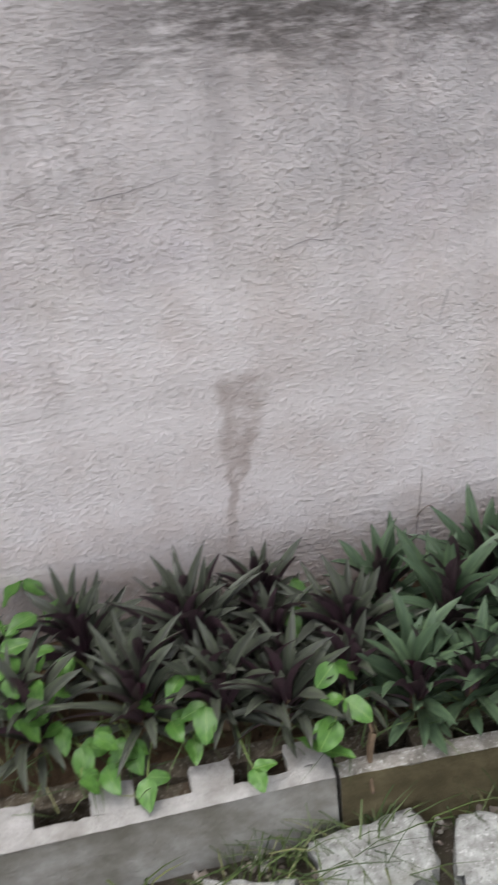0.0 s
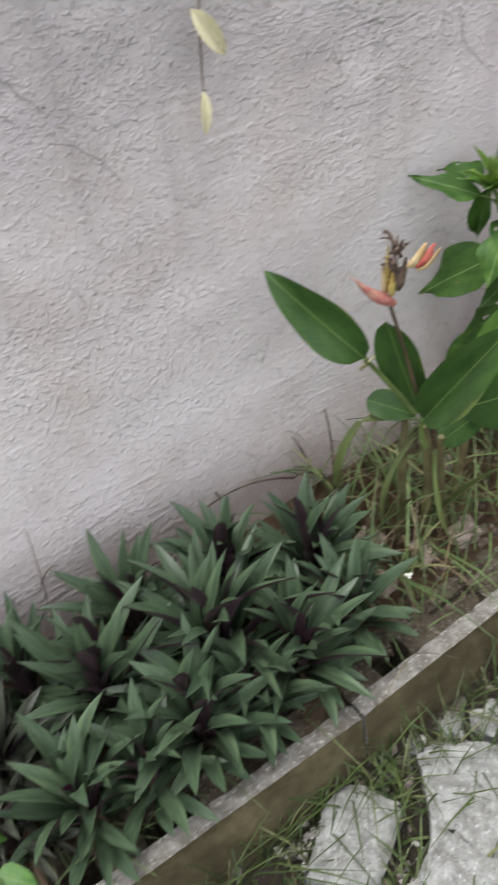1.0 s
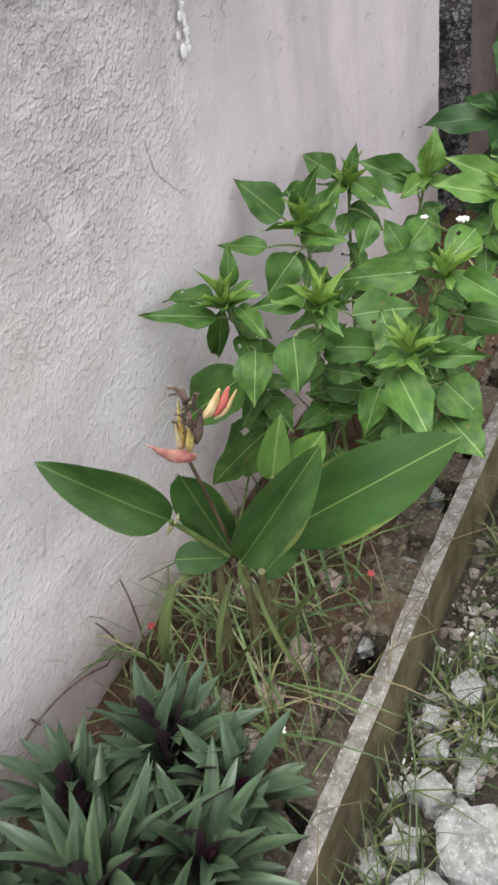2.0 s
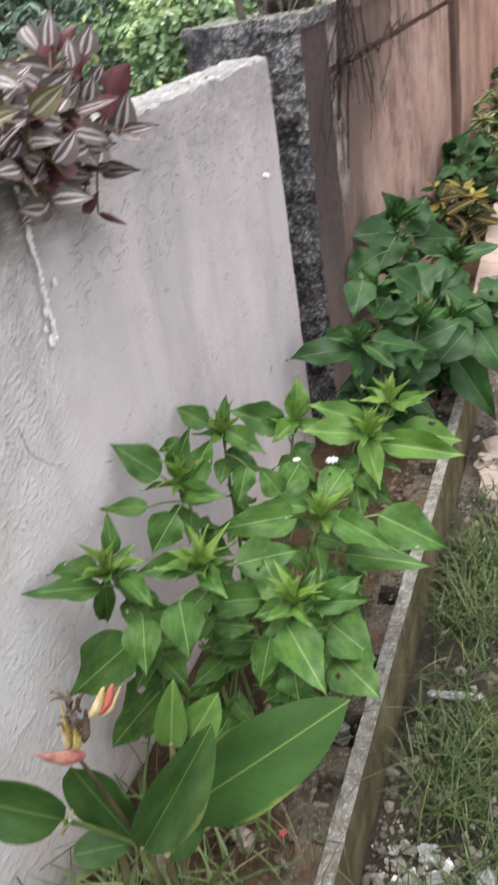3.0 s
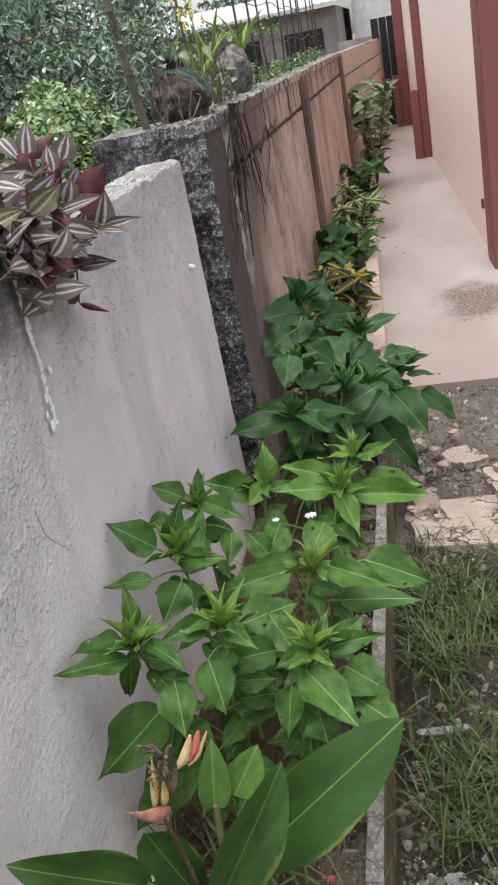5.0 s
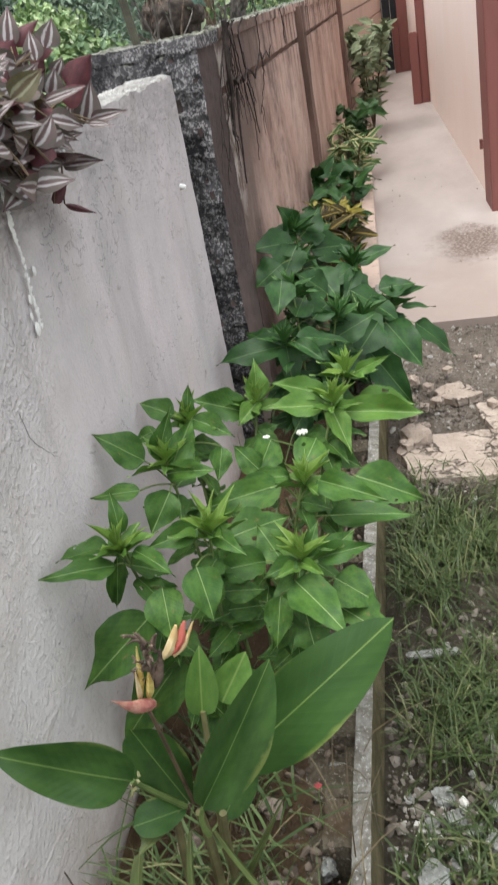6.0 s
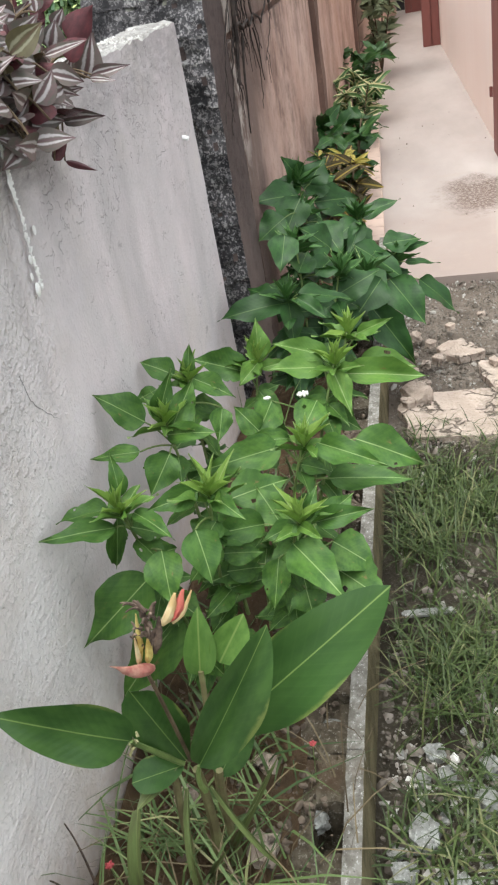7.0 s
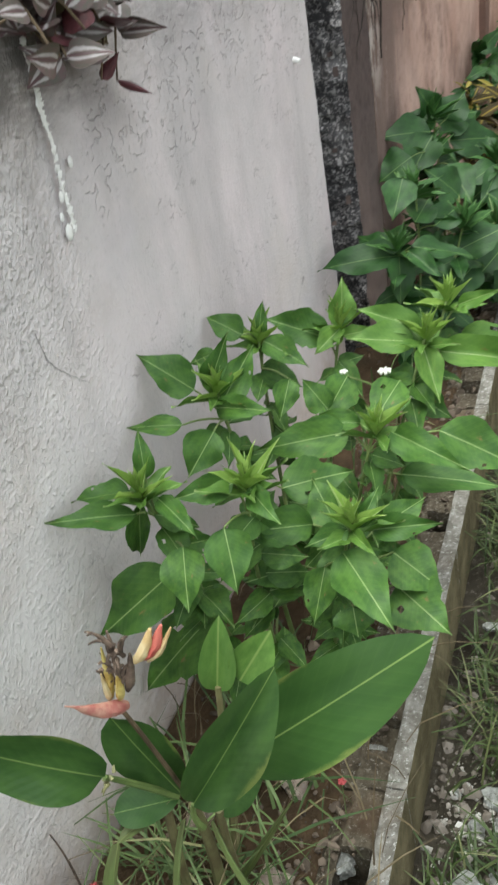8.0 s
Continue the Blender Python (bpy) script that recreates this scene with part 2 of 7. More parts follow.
    band = calc(nt, "MULTIPLY", band, calc(nt, "MULTIPLY", ramp(nt, x, 1.9, 2.6, 1.0, 0.35), ramp(nt, x, 0.45, 0.75, 0.3, 1.0)))
    c = blend(nt, calc(nt, "MULTIPLY", band, 0.85), c, (0.085, 0.075, 0.07))
    nt.links.new(c, b.inputs["Base Color"])
    ridges = ramp(nt, noise_of(nt, 82.0, (1.2, 1, 0.85), detail=3.0, roughness=0.55), 0.46, 0.74)
    grit = noise_of(nt, 160.0, detail=4.0)
    lumps = ramp(nt, noise_of(nt, 130.0, (1.15, 1, 0.9), detail=2.0), 0.48, 0.70)
    where = ramp(nt, noise_of(nt, 2.6, detail=4.0), 0.42, 0.64, 0.62, 1.15)
    where = calc(nt, "ADD", where, ramp(nt, z, 0.9, 1.3, 0.0, 0.15))
    where = calc(nt, "ADD", where, calc(nt, "MULTIPLY", calc(nt, "MULTIPLY", ramp(nt, x, 1.45, 1.95, 0.0, 0.8), ramp(nt, z, 0.6, 0.95, 0.2, 1.0)), ramp(nt, calc(nt, "ADD", x, calc(nt, "MULTIPLY", mid, 0.3)), 2.26, 2.34, 1.0, 0.0)))
    clods = calc(nt, "MULTIPLY", ramp(nt, noise_of(nt, 46.0, detail=3.0), 0.44, 0.66), calc(nt, "MULTIPLY", calc(nt, "MULTIPLY", ramp(nt, x, 1.5, 1.95), ramp(nt, z, 0.7, 1.05)), ramp(nt, calc(nt, "ADD", x, calc(nt, "MULTIPLY", mid, 0.3)), 2.26, 2.36, 1.0, 0.0)))
    h = calc(nt, "ADD", calc(nt, "ADD", calc(nt, "MULTIPLY", ridges, 0.45), calc(nt, "MULTIPLY", clods, 0.42)), calc(nt, "ADD", calc(nt, "MULTIPLY", grit, 0.12), calc(nt, "MULTIPLY", lumps, 0.26)))
    sweep = node(nt, "TexNoise", Scale=42.0, Detail=3.0, Roughness=0.5, Distortion=0.4)
    nt.links.new(coords(nt, (0.16, 1, 1.0), turn=(0, 38, 0)), sweep.inputs["Vector"])
    trowel = calc(nt, "MULTIPLY", ramp(nt, sweep.outputs["Fac"], 0.48, 0.68), ramp(nt, noise_of(nt, 1.9, detail=3.0), 0.5, 0.6))
    h = calc(nt, "MULTIPLY", calc(nt, "MULTIPLY", calc(nt, "ADD", h, calc(nt, "MULTIPLY", trowel, 0.30)), where), calc(nt, "SUBTRACT", 1.0, calc(nt, "MULTIPLY", smooth_end, 0.40)))
    h = calc(nt, "SUBTRACT", h, calc(nt, "MULTIPLY", scrape, 0.7))
    h = calc(nt, "MULTIPLY", h, ramp(nt, x, 1.15, 1.6, 1.45, 1.0))
    relief(nt, b, h, 1.0, 0.0028)
    return m


def earth_paint():
    """Dark grassy earth that turns to paler sandy grit towards the walkway."""
    m, nt, b = material("gritty_yard_earth", 0.95, 0.15)
    x = axis(nt)[0]
    coarse, fine = noise_of(nt, 5.0), noise_of(nt, 90.0, detail=8.0, roughness=0.75)
    dark = blend(nt, ramp(nt, coarse, 0.3, 0.7), (0.048, 0.040, 0.029), (0.115, 0.098, 0.074))
    sand = blend(nt, ramp(nt, coarse, 0.3, 0.7), (0.15, 0.12, 0.098), (0.27, 0.225, 0.19))
    c = blend(nt, ramp(nt, calc(nt, "ADD", x, coarse), 3.75, 4.05), dark, sand)
    c = blend(nt, ramp(nt, fine, 0.55, 0.66, 0.0, 0.6), c, (0.36, 0.32, 0.28))
    c = blend(nt, ramp(nt, fine, 0.34, 0.44, 0.7, 0.0), c, (0.05, 0.042, 0.032))
    nt.links.new(c, b.inputs["Base Color"])
    relief(nt, b, calc(nt, "ADD", coarse, fine), 1.0, 0.02)
    return m


def fence_paint():
    """Faded orange wash with black rain streaks."""
    m, nt, b = material("weathered_orange_wash", 0.85, 0.2)
    x, y, z = axis(nt)
    c = blend(nt, ramp(nt, noise_of(nt, 2.5), 0.3, 0.7), (0.42, 0.28, 0.232), (0.55, 0.405, 0.355))
    c = blend(nt, ramp(nt, noise_of(nt, 18.0), 0.5, 0.75, 0.0, 0.5), c, (0.24, 0.15, 0.12))
    blots = calc(nt, "ADD", calc(nt, "MULTIPLY", noise_of(nt, 2.2, (1.0, 1.0, 0.7), detail=6.0), 0.7), calc(nt, "MULTIPLY", noise_of(nt, 13.0, detail=6.0, roughness=0.7), 0.3))
    c = blend(nt, calc(nt, "MULTIPLY", ramp(nt, blots, 0.46, 0.62, 0.0, 0.8), ramp(nt, x, 4.2, 6.5, 1.0, 0.5)), c, (0.115, 0.07, 0.06))
    runs = calc(nt, "ADD", calc(nt, "MULTIPLY", noise_of(nt, 15.0, (1.0, 1.0, 0.06), detail=3.0, roughness=0.5), 0.65), calc(nt, "MULTIPLY", noise_of(nt, 9.0, detail=5.0), 0.25))
    c = blend(nt, calc(nt, "MULTIPLY", ramp(nt, runs, 0.40, 0.54, 0.0, 0.92), ramp(nt, calc(nt, "ADD", z, calc(nt, "MULTIPLY", noise_of(nt, 3.0, (1, 1, 0.1)), 0.9)), 1.35, 1.85)), c, (0.075, 0.055, 0.05))
    grime = ramp(nt, calc(nt, "ADD", calc(nt, "SUBTRACT", z, calc(nt, "MULTIPLY", x, 0.45)), calc(nt, "MULTIPLY", noise_of(nt, 3.0, (1, 1, 0.25), detail=5.0), 1.1)), -0.60, -0.05, 0.0, 0.85)
    c = blend(nt, grime, c, (0.125, 0.088, 0.078))
    # brown smear by the pillar, with the plants' shade painted into it
    shade_smear = calc(nt, "MULTIPLY", ramp(nt, calc(nt, "ADD", x, calc(nt, "MULTIPLY", noise_of(nt, 3.5, (1, 1, 0.3), detail=5.0), 1.2)), 4.5, 5.15, 0.95, 0.0), ramp(nt, noise_of(nt, 11.0, (1, 1, 0.4), detail=5.0), 0.36, 0.6, 0.6, 1.0))
    c = blend(nt, shade_smear, c, (0.165, 0.118, 0.105))
    pale = noise_of(nt, 26.0, detail=6.0, roughness=0.7)
    c = blend(nt, calc(nt, "MULTIPLY", ramp(nt, pale, 0.60, 0.70, 0.0, 0.5), ramp(nt, x, 4.0, 4.6, 1.0, 0.4)), c, (0.46, 0.37, 0.31))
    broken = calc(nt, "MULTIPLY", calc(nt, "MULTIPLY", ramp(nt, x, 3.86, 3.96, 1.0, 0.0), ramp(nt, z, 0.7, 1.0)), ramp(nt, noise_of(nt, 22.0, (1, 1, 0.6), detail=6.0), 0.42, 0.58))
    c = blend(nt, calc(nt, "MULTIPLY", broken, 0.8), c, (0.52, 0.46, 0.43))
    pits = noise_of(nt, 55.0, detail=5.0, roughness=0.7)
    c = blend(nt, ramp(nt, pits, 0.32, 0.42, 0.6, 0.0), c, (0.10, 0.065, 0.055))
    nt.links.new(c, b.inputs["Base Color"])
    relief(nt, b, calc(nt, "ADD", pits, noise_of(nt, 14.0, detail=6.0)), 0.7, 0.01)
    return m


def wall_paint(name, colour, dark, amount=0.35):
    m, nt, b = material(name, 0.6, 0.35)
    c = blend(nt, ramp(nt, noise_of(nt, 1.3, (1, 1, 0.4)), 0.35, 0.7, 0.0, amount), colour, dark)
    c = blend(nt, ramp(nt, noise_of(nt, 12.0, (1, 1, 0.3)), 0.55, 0.75, 0.0, amount), c, dark)
    nt.links.new(c, b.inputs["Base Color"])
    relief(nt, b, noise_of(nt, 50.0), 0.15, 0.004)
    return m


def walkway_paint():
    m, nt, b = material("worn_walkway_concrete", 0.55, 0.4)
    x, y, z = axis(nt)
    c = blend(nt, ramp(nt, noise_of(nt, 1.1, (0.5, 1.4, 1)), 0.3, 0.7), (0.34, 0.288, 0.266), (0.45, 0.395, 0.372))
    # browner, darker near end: the far end's stronger light is put into the colour
    c = blend(nt, ramp(nt, calc(nt, "ADD", x, calc(nt, "MULTIPLY", calc(nt, "SUBTRACT", noise_of(nt, 2.0, detail=4.0), 0.5), 1.6)), 4.9, 6.3, 0.8, 0.0), c, (0.29, 0.222, 0.195))
    c = blend(nt, ramp(nt, noise_of(nt, 9.0), 0.5, 0.75, 0.0, 0.3), c, (0.40, 0.31, 0.26))
    # spilt earth
    d = node(nt, "VectorMath", operation="DISTANCE")
    nt.links.new(coords(nt, (0.55, 1.0, 1.0)), d.inputs[0])
    d.inputs[1].default_value = (6.05 * 0.55, -0.93, 0.0)
    spot = calc(nt, "ADD", d.outputs["Value"], calc(nt, "MULTIPLY", calc(nt, "SUBTRACT", noise_of(nt, 7.0), 0.5), 0.35))
    c = blend(nt, calc(nt, "MULTIPLY", ramp(nt, spot, 0.10, 0.27, 1.0, 0.0), ramp(nt, noise_of(nt, 55.0, detail=6.0, roughness=0.7), 0.40, 0.56, 0.25, 1.0)), c, (0.115, 0.075, 0.056))
    nt.links.new(c, b.inputs["Base Color"])
    relief(nt, b, noise_of(nt, 60.0), 0.2, 0.003)
    return m


def speckled(name, low=(0.205, 0.19, 0.165), high=(0.38, 0.36, 0.33), grain=(0.72, 0.71, 0.69), soil=(0.16, 0.125, 0.09)):
    """Cast concrete worn to its sand: pale grains and dark pits on grey."""
    m, nt, b = material(name, 0.95, 0.15)
    fine = noise_of(nt, 125.0, detail=5.0, roughness=0.75)
    mid = noise_of(nt, 38.0, detail=5.0)
    c = blend(nt, ramp(nt, mid, 0.35, 0.68), low, high)
    c = blend(nt, ramp(nt, fine, 0.55, 0.66, 0.0, 0.9), c, grain)
    c = blend(nt, ramp(nt, fine, 0.32, 0.42, 0.9, 0.0), c, (0.07, 0.06, 0.05))
    c = blend(nt, ramp(nt, noise_of(nt, 6.0), 0.52, 0.70, 0.0, 0.5), c, soil)
    nt.links.new(c, b.inputs["Base Color"])
    relief(nt, b, calc(nt, "ADD", fine, mid), 1.0, 0.008)
    return m


def honeycomb():
    """Concrete that was never finished: dark hollows, pale flecks of paste and stone."""
    m, nt, b = material("honeycombed_dark_concrete", 0.95, 0.15)
    flecks = noise_of(nt, 62.0, detail=7.0, roughness=0.75)
    where = noise_of(nt, 9.0, detail=4.0)
    c = blend(nt, ramp(nt, where, 0.35, 0.65), (0.062, 0.060, 0.066), (0.185, 0.175, 0.185))
    c = blend(nt, calc(nt, "MULTIPLY", ramp(nt, calc(nt, "ADD", calc(nt, "MULTIPLY", flecks, 0.65), calc(nt, "MULTIPLY", noise_of(nt, 170.0, detail=3.0), 0.35)), 0.50, 0.55), ramp(nt, calc(nt, "SUBTRACT", where, calc(nt, "MULTIPLY", axis(nt)[1], 0.5)), 0.28, 0.58, 0.25, 1.0)), c, (0.56, 0.53, 0.54))
    nt.links.new(c, b.inputs["Base Color"])
    relief(nt, b, calc(nt, "ADD", flecks, noise_of(nt, 35.0)), 1.0, 0.02)
    return m


def sooty_side():
    """Pillar side: pinkish cement wash under soot that has run down from the cap."""
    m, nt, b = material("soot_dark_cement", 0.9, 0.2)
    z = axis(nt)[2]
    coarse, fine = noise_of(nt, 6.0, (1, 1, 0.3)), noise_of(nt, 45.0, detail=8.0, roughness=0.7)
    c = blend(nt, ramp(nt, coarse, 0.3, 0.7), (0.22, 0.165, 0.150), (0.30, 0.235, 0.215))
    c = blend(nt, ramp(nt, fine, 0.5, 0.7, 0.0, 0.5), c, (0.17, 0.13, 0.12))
    darkening = ramp(nt, calc(nt, "ADD", z, calc(nt, "MULTIPLY", calc(nt, "SUBTRACT", coarse, 0.5), 0.9)), 0.15, 0.85)
    c = blend(nt, calc(nt, "MULTIPLY", darkening, ramp(nt, fine, 0.3, 0.6, 1.0, 0.8)), c, (0.062, 0.046, 0.046))
    nt.links.new(c, b.inputs["Base Color"])
    relief(nt, b, calc(nt, "ADD", coarse, fine), 0.7, 0.008)
    return m


def slab_paint():
    """Broken pinkish screed: branching cracks, dirt in the low places, sandy grain."""
    m, nt, b = material("pinkish_broken_slab", 0.92, 0.2)
    coarse, grain = noise_of(nt, 7.0, detail=5.0), noise_of(nt, 75.0, detail=8.0, roughness=0.75)
    c = blend(nt, ramp(nt, coarse, 0.35, 0.65), (0.47, 0.375, 0.315), (0.60, 0.495, 0.425))
    c = blend(nt, ramp(nt, grain, 0.52, 0.66, 0.0, 0.55), c, (0.26, 0.205, 0.17))
    c = blend(nt, ramp(nt, grain, 0.34, 0.44, 0.5, 0.0), c, (0.58, 0.52, 0.48))
    dirt = calc(nt, "MULTIPLY", ramp(nt, noise_of(nt, 5.0, detail=6.0, roughness=0.65), 0.50, 0.60), ramp(nt, grain, 0.40, 0.55, 0.4, 1.0))
    c = blend(nt, calc(nt, "MULTIPLY", dirt, 0.5), c, (0.19, 0.15, 0.115))
    cells = node(nt, "TexVoronoi", feature="DISTANCE_TO_EDGE", Scale=8.0)
    warp = node(nt, "TexNoise", Scale=9.0, Detail=5.0)
    nt.links.new(coords(nt), warp.inputs["Vector"])
    add = node(nt, "VectorMath", operation="MULTIPLY_ADD")
    nt.links.new(warp.outputs["Color"], add.inputs[0])
    add.inputs[1].default_value = (0.22, 0.22, 0.22)
    nt.links.new(coords(nt), add.inputs[2])
    nt.links.new(add.outputs[0], cells.inputs["Vector"])
    crack = calc(nt, "MULTIPLY", ramp(nt, cells.outputs["Distance"], 0.0, 0.045, 1.0, 0.0), ramp(nt, noise_of(nt, 6.0), 0.44, 0.54))
    c = blend(nt, calc(nt, "MULTIPLY", crack, 0.85), c, (0.075, 0.058, 0.045))
    nt.links.new(c, b.inputs["Base Color"])
    relief(nt, b, calc(nt, "SUBTRACT", calc(nt, "ADD", grain, coarse), crack), 1.0, 0.012)
    return m


def leaf_paint(name, colour, dark, rib=(0.3, 0.45, 0.15), rib_width=0.035, veins=0.5, gloss=0.42, glow=0.25, marks=None, wear=0.0, taper=None):
    """A leaf's face: base colours by noise and chance, a pale midrib, side veins as relief. marks: (colour, from, to) bands beside the rib. taper: the outline's powers, for bands that narrow with the blade."""
    m, nt, b = material(name, gloss, 0.4)
    x, y, z = axis(nt)
    ax = calc(nt, "ABSOLUTE", x)
    c = blend(nt, ramp(nt, noise_of(nt, 3.5, detail=3.0), 0.3, 0.7), dark, colour)
    c = blend(nt, calc(nt, "MULTIPLY", chance(nt), 0.55), c, dark)
    if marks:
        for shade, lo, hi in marks:
            across = ax
            if taper:
                outline = calc(nt, "MULTIPLY", calc(nt, "POWER", calc(nt, "MAXIMUM", y, 0.001), taper[0]), calc(nt, "POWER", calc(nt, "MAXIMUM", calc(nt, "SUBTRACT", 1.0, y), 0.001), taper[1]))
                across = calc(nt, "DIVIDE", ax, calc(nt, "ADD", calc(nt, "MULTIPLY", outline, 2.0 / taper[2]), 0.02))
            edge = calc(nt, "ADD", across, calc(nt, "MULTIPLY", calc(nt, "SUBTRACT", noise_of(nt, 9.0), 0.5), 0.16))
            c = blend(nt, calc(nt, "MULTIPLY", ramp(nt, edge, lo - 0.03, lo + 0.03), ramp(nt, edge, hi - 0.03, hi + 0.03, 1.0, 0.0)), c, shade)
    if wear:
        c = blend(nt, ramp(nt, noise_of(nt, 6.0), 0.66 - wear * 0.1, 0.74, 0.0, 0.8), c, (0.22, 0.17, 0.06))
    c = blend(nt, ramp(nt, ax, rib_width * 0.35, rib_width, 0.85, 0.0), c, rib)
    wave = node(nt, "TexWave", Scale=4.2, Distortion=0.6)
    slant = nt.nodes.new("ShaderNodeCombineXYZ")
    nt.links.new(calc(nt, "SUBTRACT", y, calc(nt, "MULTIPLY", ax, 0.55)), slant.inputs[0])
    nt.links.new(slant.outputs[0], wave.inputs["Vector"])
    c = blend(nt, calc(nt, "MULTIPLY", ramp(nt, wave.outputs["Fac"], 0.86, 1.0), 0.22 * veins), c, rib)
    nt.links.new(c, b.inputs["Base Color"])
    relief(nt, b, calc(nt, "ADD", wave.outputs["Fac"], calc(nt, "MULTIPLY", noise_of(nt, 10.0), 0.8)), 0.35 * veins, 0.02)
    if glow:
        tr = nt.nodes.new("ShaderNodeBsdfTranslucent")
        nt.links.new(c, tr.inputs["Color"])
        mix = nt.nodes.new("ShaderNodeMixShader")
        mix.inputs[0].default_value = glow
        nt.links.new(b.outputs[0], mix.inputs[1])
        nt.links.new(tr.outputs[0], mix.inputs[2])
        nt.links.new(mix.outputs[0], nt.nodes["Material Output"].inputs["Surface"])
    return m


def many_leaf_paint(name, colour, dark, light=None, gloss=0.5):
    """For joined leaves and blades: colour varies from island to island."""
    m, nt, b = material(name, gloss, 0.3)
    geo = nt.nodes.new("ShaderNodeNewGeometry")
    c = blend(nt, geo.outputs["Random Per Island"], dark, colour)
    if light:
        c = blend(nt, ramp(nt, geo.outputs["Random Per Island"], 0.86, 0.93), c, light)
    nt.links.new(c, b.inputs["Base Color"])
    return m


def plain(name, colour, dark=None, gloss=0.6, metal=0.0, size=12.0):
    m, nt, b = material(name, gloss, 0.3)
    dark = dark or tuple(v * 0.65 for v in colour)
    nt.links.new(blend(nt, ramp(nt, noise_of(nt, size), 0.35, 0.7), dark, colour), b.inputs["Base Color"])
    b.inputs["Metallic"].default_value = metal
    relief(nt, b, noise_of(nt, size * 5), 0.25, 0.003)
    return m


PLASTER = plaster_paint()
BARE_TOP = mineral("bare_cement_coping", (0.62, 0.60, 0.585), (0.30, 0.28, 0.27), 14.0, 75.0, 1.0, 0.02)
CRACK = mineral("grimy_hairline", (0.46, 0.43, 0.43), (0.30, 0.275, 0.275), 40.0, 120.0)
HONEYCOMB = honeycomb()
DARK_SIDE = sooty_side()
MOSSY_TOP = mineral("mossy_coping", (0.54, 0.525, 0.49), (0.12, 0.125, 0.085), 16.0, 90.0, 1.0, 0.02)
FENCE_DARK = mineral("streaked_dark_pilaster", (0.24, 0.15, 0.12), (0.085, 0.055, 0.047), 5.0, 50.0, 0.5, 0.006, stretch=(1, 1, 0.3))
FENCE = fence_paint()
PINK_BLOCK = wall_paint("pink_block_wash", (0.50, 0.36, 0.30), (0.34, 0.23, 0.185))
HOUSE_PAINT = wall_paint("peach_wall_paint", (0.90, 0.75, 0.69), (0.84, 0.66, 0.585))
EDGE_PAINT = wall_paint("worn_peach_edge_paint", (0.58, 0.44, 0.375), (0.30, 0.215, 0.175), 0.6)
TRIM_PAINT = wall_paint("oxblood_trim_paint", (0.23, 0.085, 0.075), (0.13, 0.05, 0.043))
WALKWAY = walkway_paint()
KERB = speckled("cast_block_concrete")
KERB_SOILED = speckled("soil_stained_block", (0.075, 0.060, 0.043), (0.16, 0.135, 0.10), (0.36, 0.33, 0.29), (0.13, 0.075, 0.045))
KERB_GREY = mineral("pale_block_face", (0.45, 0.44, 0.42), (0.17, 0.16, 0.13), 7.0, 45.0, 0.9, 0.008)
KERB_PALE = mineral("pale_block_top", (0.54, 0.53, 0.515), (0.27, 0.255, 0.235), 14.0, 130.0, 1.0, 0.01)
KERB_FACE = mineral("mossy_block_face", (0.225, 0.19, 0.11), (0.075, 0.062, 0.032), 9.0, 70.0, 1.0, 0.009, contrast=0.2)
SOIL = mineral("damp_brown_soil", (0.165, 0.105, 0.060), (0.06, 0.040, 0.024), 9.0, 40.0, 1.0, 0.03)
EARTH = earth_paint()
RUBBLE = speckled("pale_broken_concrete", (0.24, 0.24, 0.225), (0.42, 0.425, 0.41), (0.62, 0.62, 0.61), (0.16, 0.155, 0.11))
PINK_RUBBLE = slab_paint()
SHRUB_LEAF = leaf_paint("shrub_leaf_green", (0.112, 0.235, 0.038), (0.042, 0.112, 0.020), rib=(0.30, 0.42, 0.16), rib_width=0.015, veins=0.16, wear=0.3, gloss=0.55)
YOUNG_LEAF = leaf_paint("young_lime_leaf", (0.39, 0.54, 0.135), (0.24, 0.39, 0.08), rib=(0.46, 0.56, 0.26), rib_width=0.03, veins=0.12, glow=0.45)
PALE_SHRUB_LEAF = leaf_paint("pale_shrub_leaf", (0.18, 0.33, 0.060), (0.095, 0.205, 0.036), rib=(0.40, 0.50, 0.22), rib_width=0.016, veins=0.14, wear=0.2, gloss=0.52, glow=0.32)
MID_GREEN_LEAF = leaf_paint("mid_green_shoot_leaf", (0.098, 0.22, 0.055), (0.043, 0.115, 0.028), rib=(0.22, 0.34, 0.11), rib_width=0.02, veins=0.1, gloss=0.5)
FAR_SHRUB_LEAF = leaf_paint("deep_green_shrub_leaf", (0.047, 0.130, 0.027), (0.017, 0.060, 0.013), rib=(0.14, 0.24, 0.07), rib_width=0.014, veins=0.09, gloss=0.48)
PADDLE_LEAF = leaf_paint("waxy_paddle_leaf", (0.072, 0.150, 0.036), (0.040, 0.096, 0.024), rib=(0.22, 0.32, 0.10), rib_width=0.013, veins=0.10, gloss=0.33, marks=[((0.17, 0.22, 0.06), 0.475, 0.6)])
PALE_PADDLE = leaf_paint("pale_paddle_leaf", (0.17, 0.31, 0.07), (0.10, 0.21, 0.045), rib=(0.27, 0.38, 0.12), veins=0.1, gloss=0.35)
STRAP_LEAF = leaf_paint("dull_strap_leaf", (0.155, 0.215, 0.070), (0.115, 0.13, 0.05), rib=(0.2, 0.24, 0.09), veins=0.1, gloss=0.5)
LILY_TOP = leaf_paint("boat_lily_upper_side", (0.112, 0.168, 0.088), (0.050, 0.084, 0.050), rib=(0.06, 0.09, 0.052), rib_width=0.05, veins=0.05, gloss=0.36, glow=0.1)
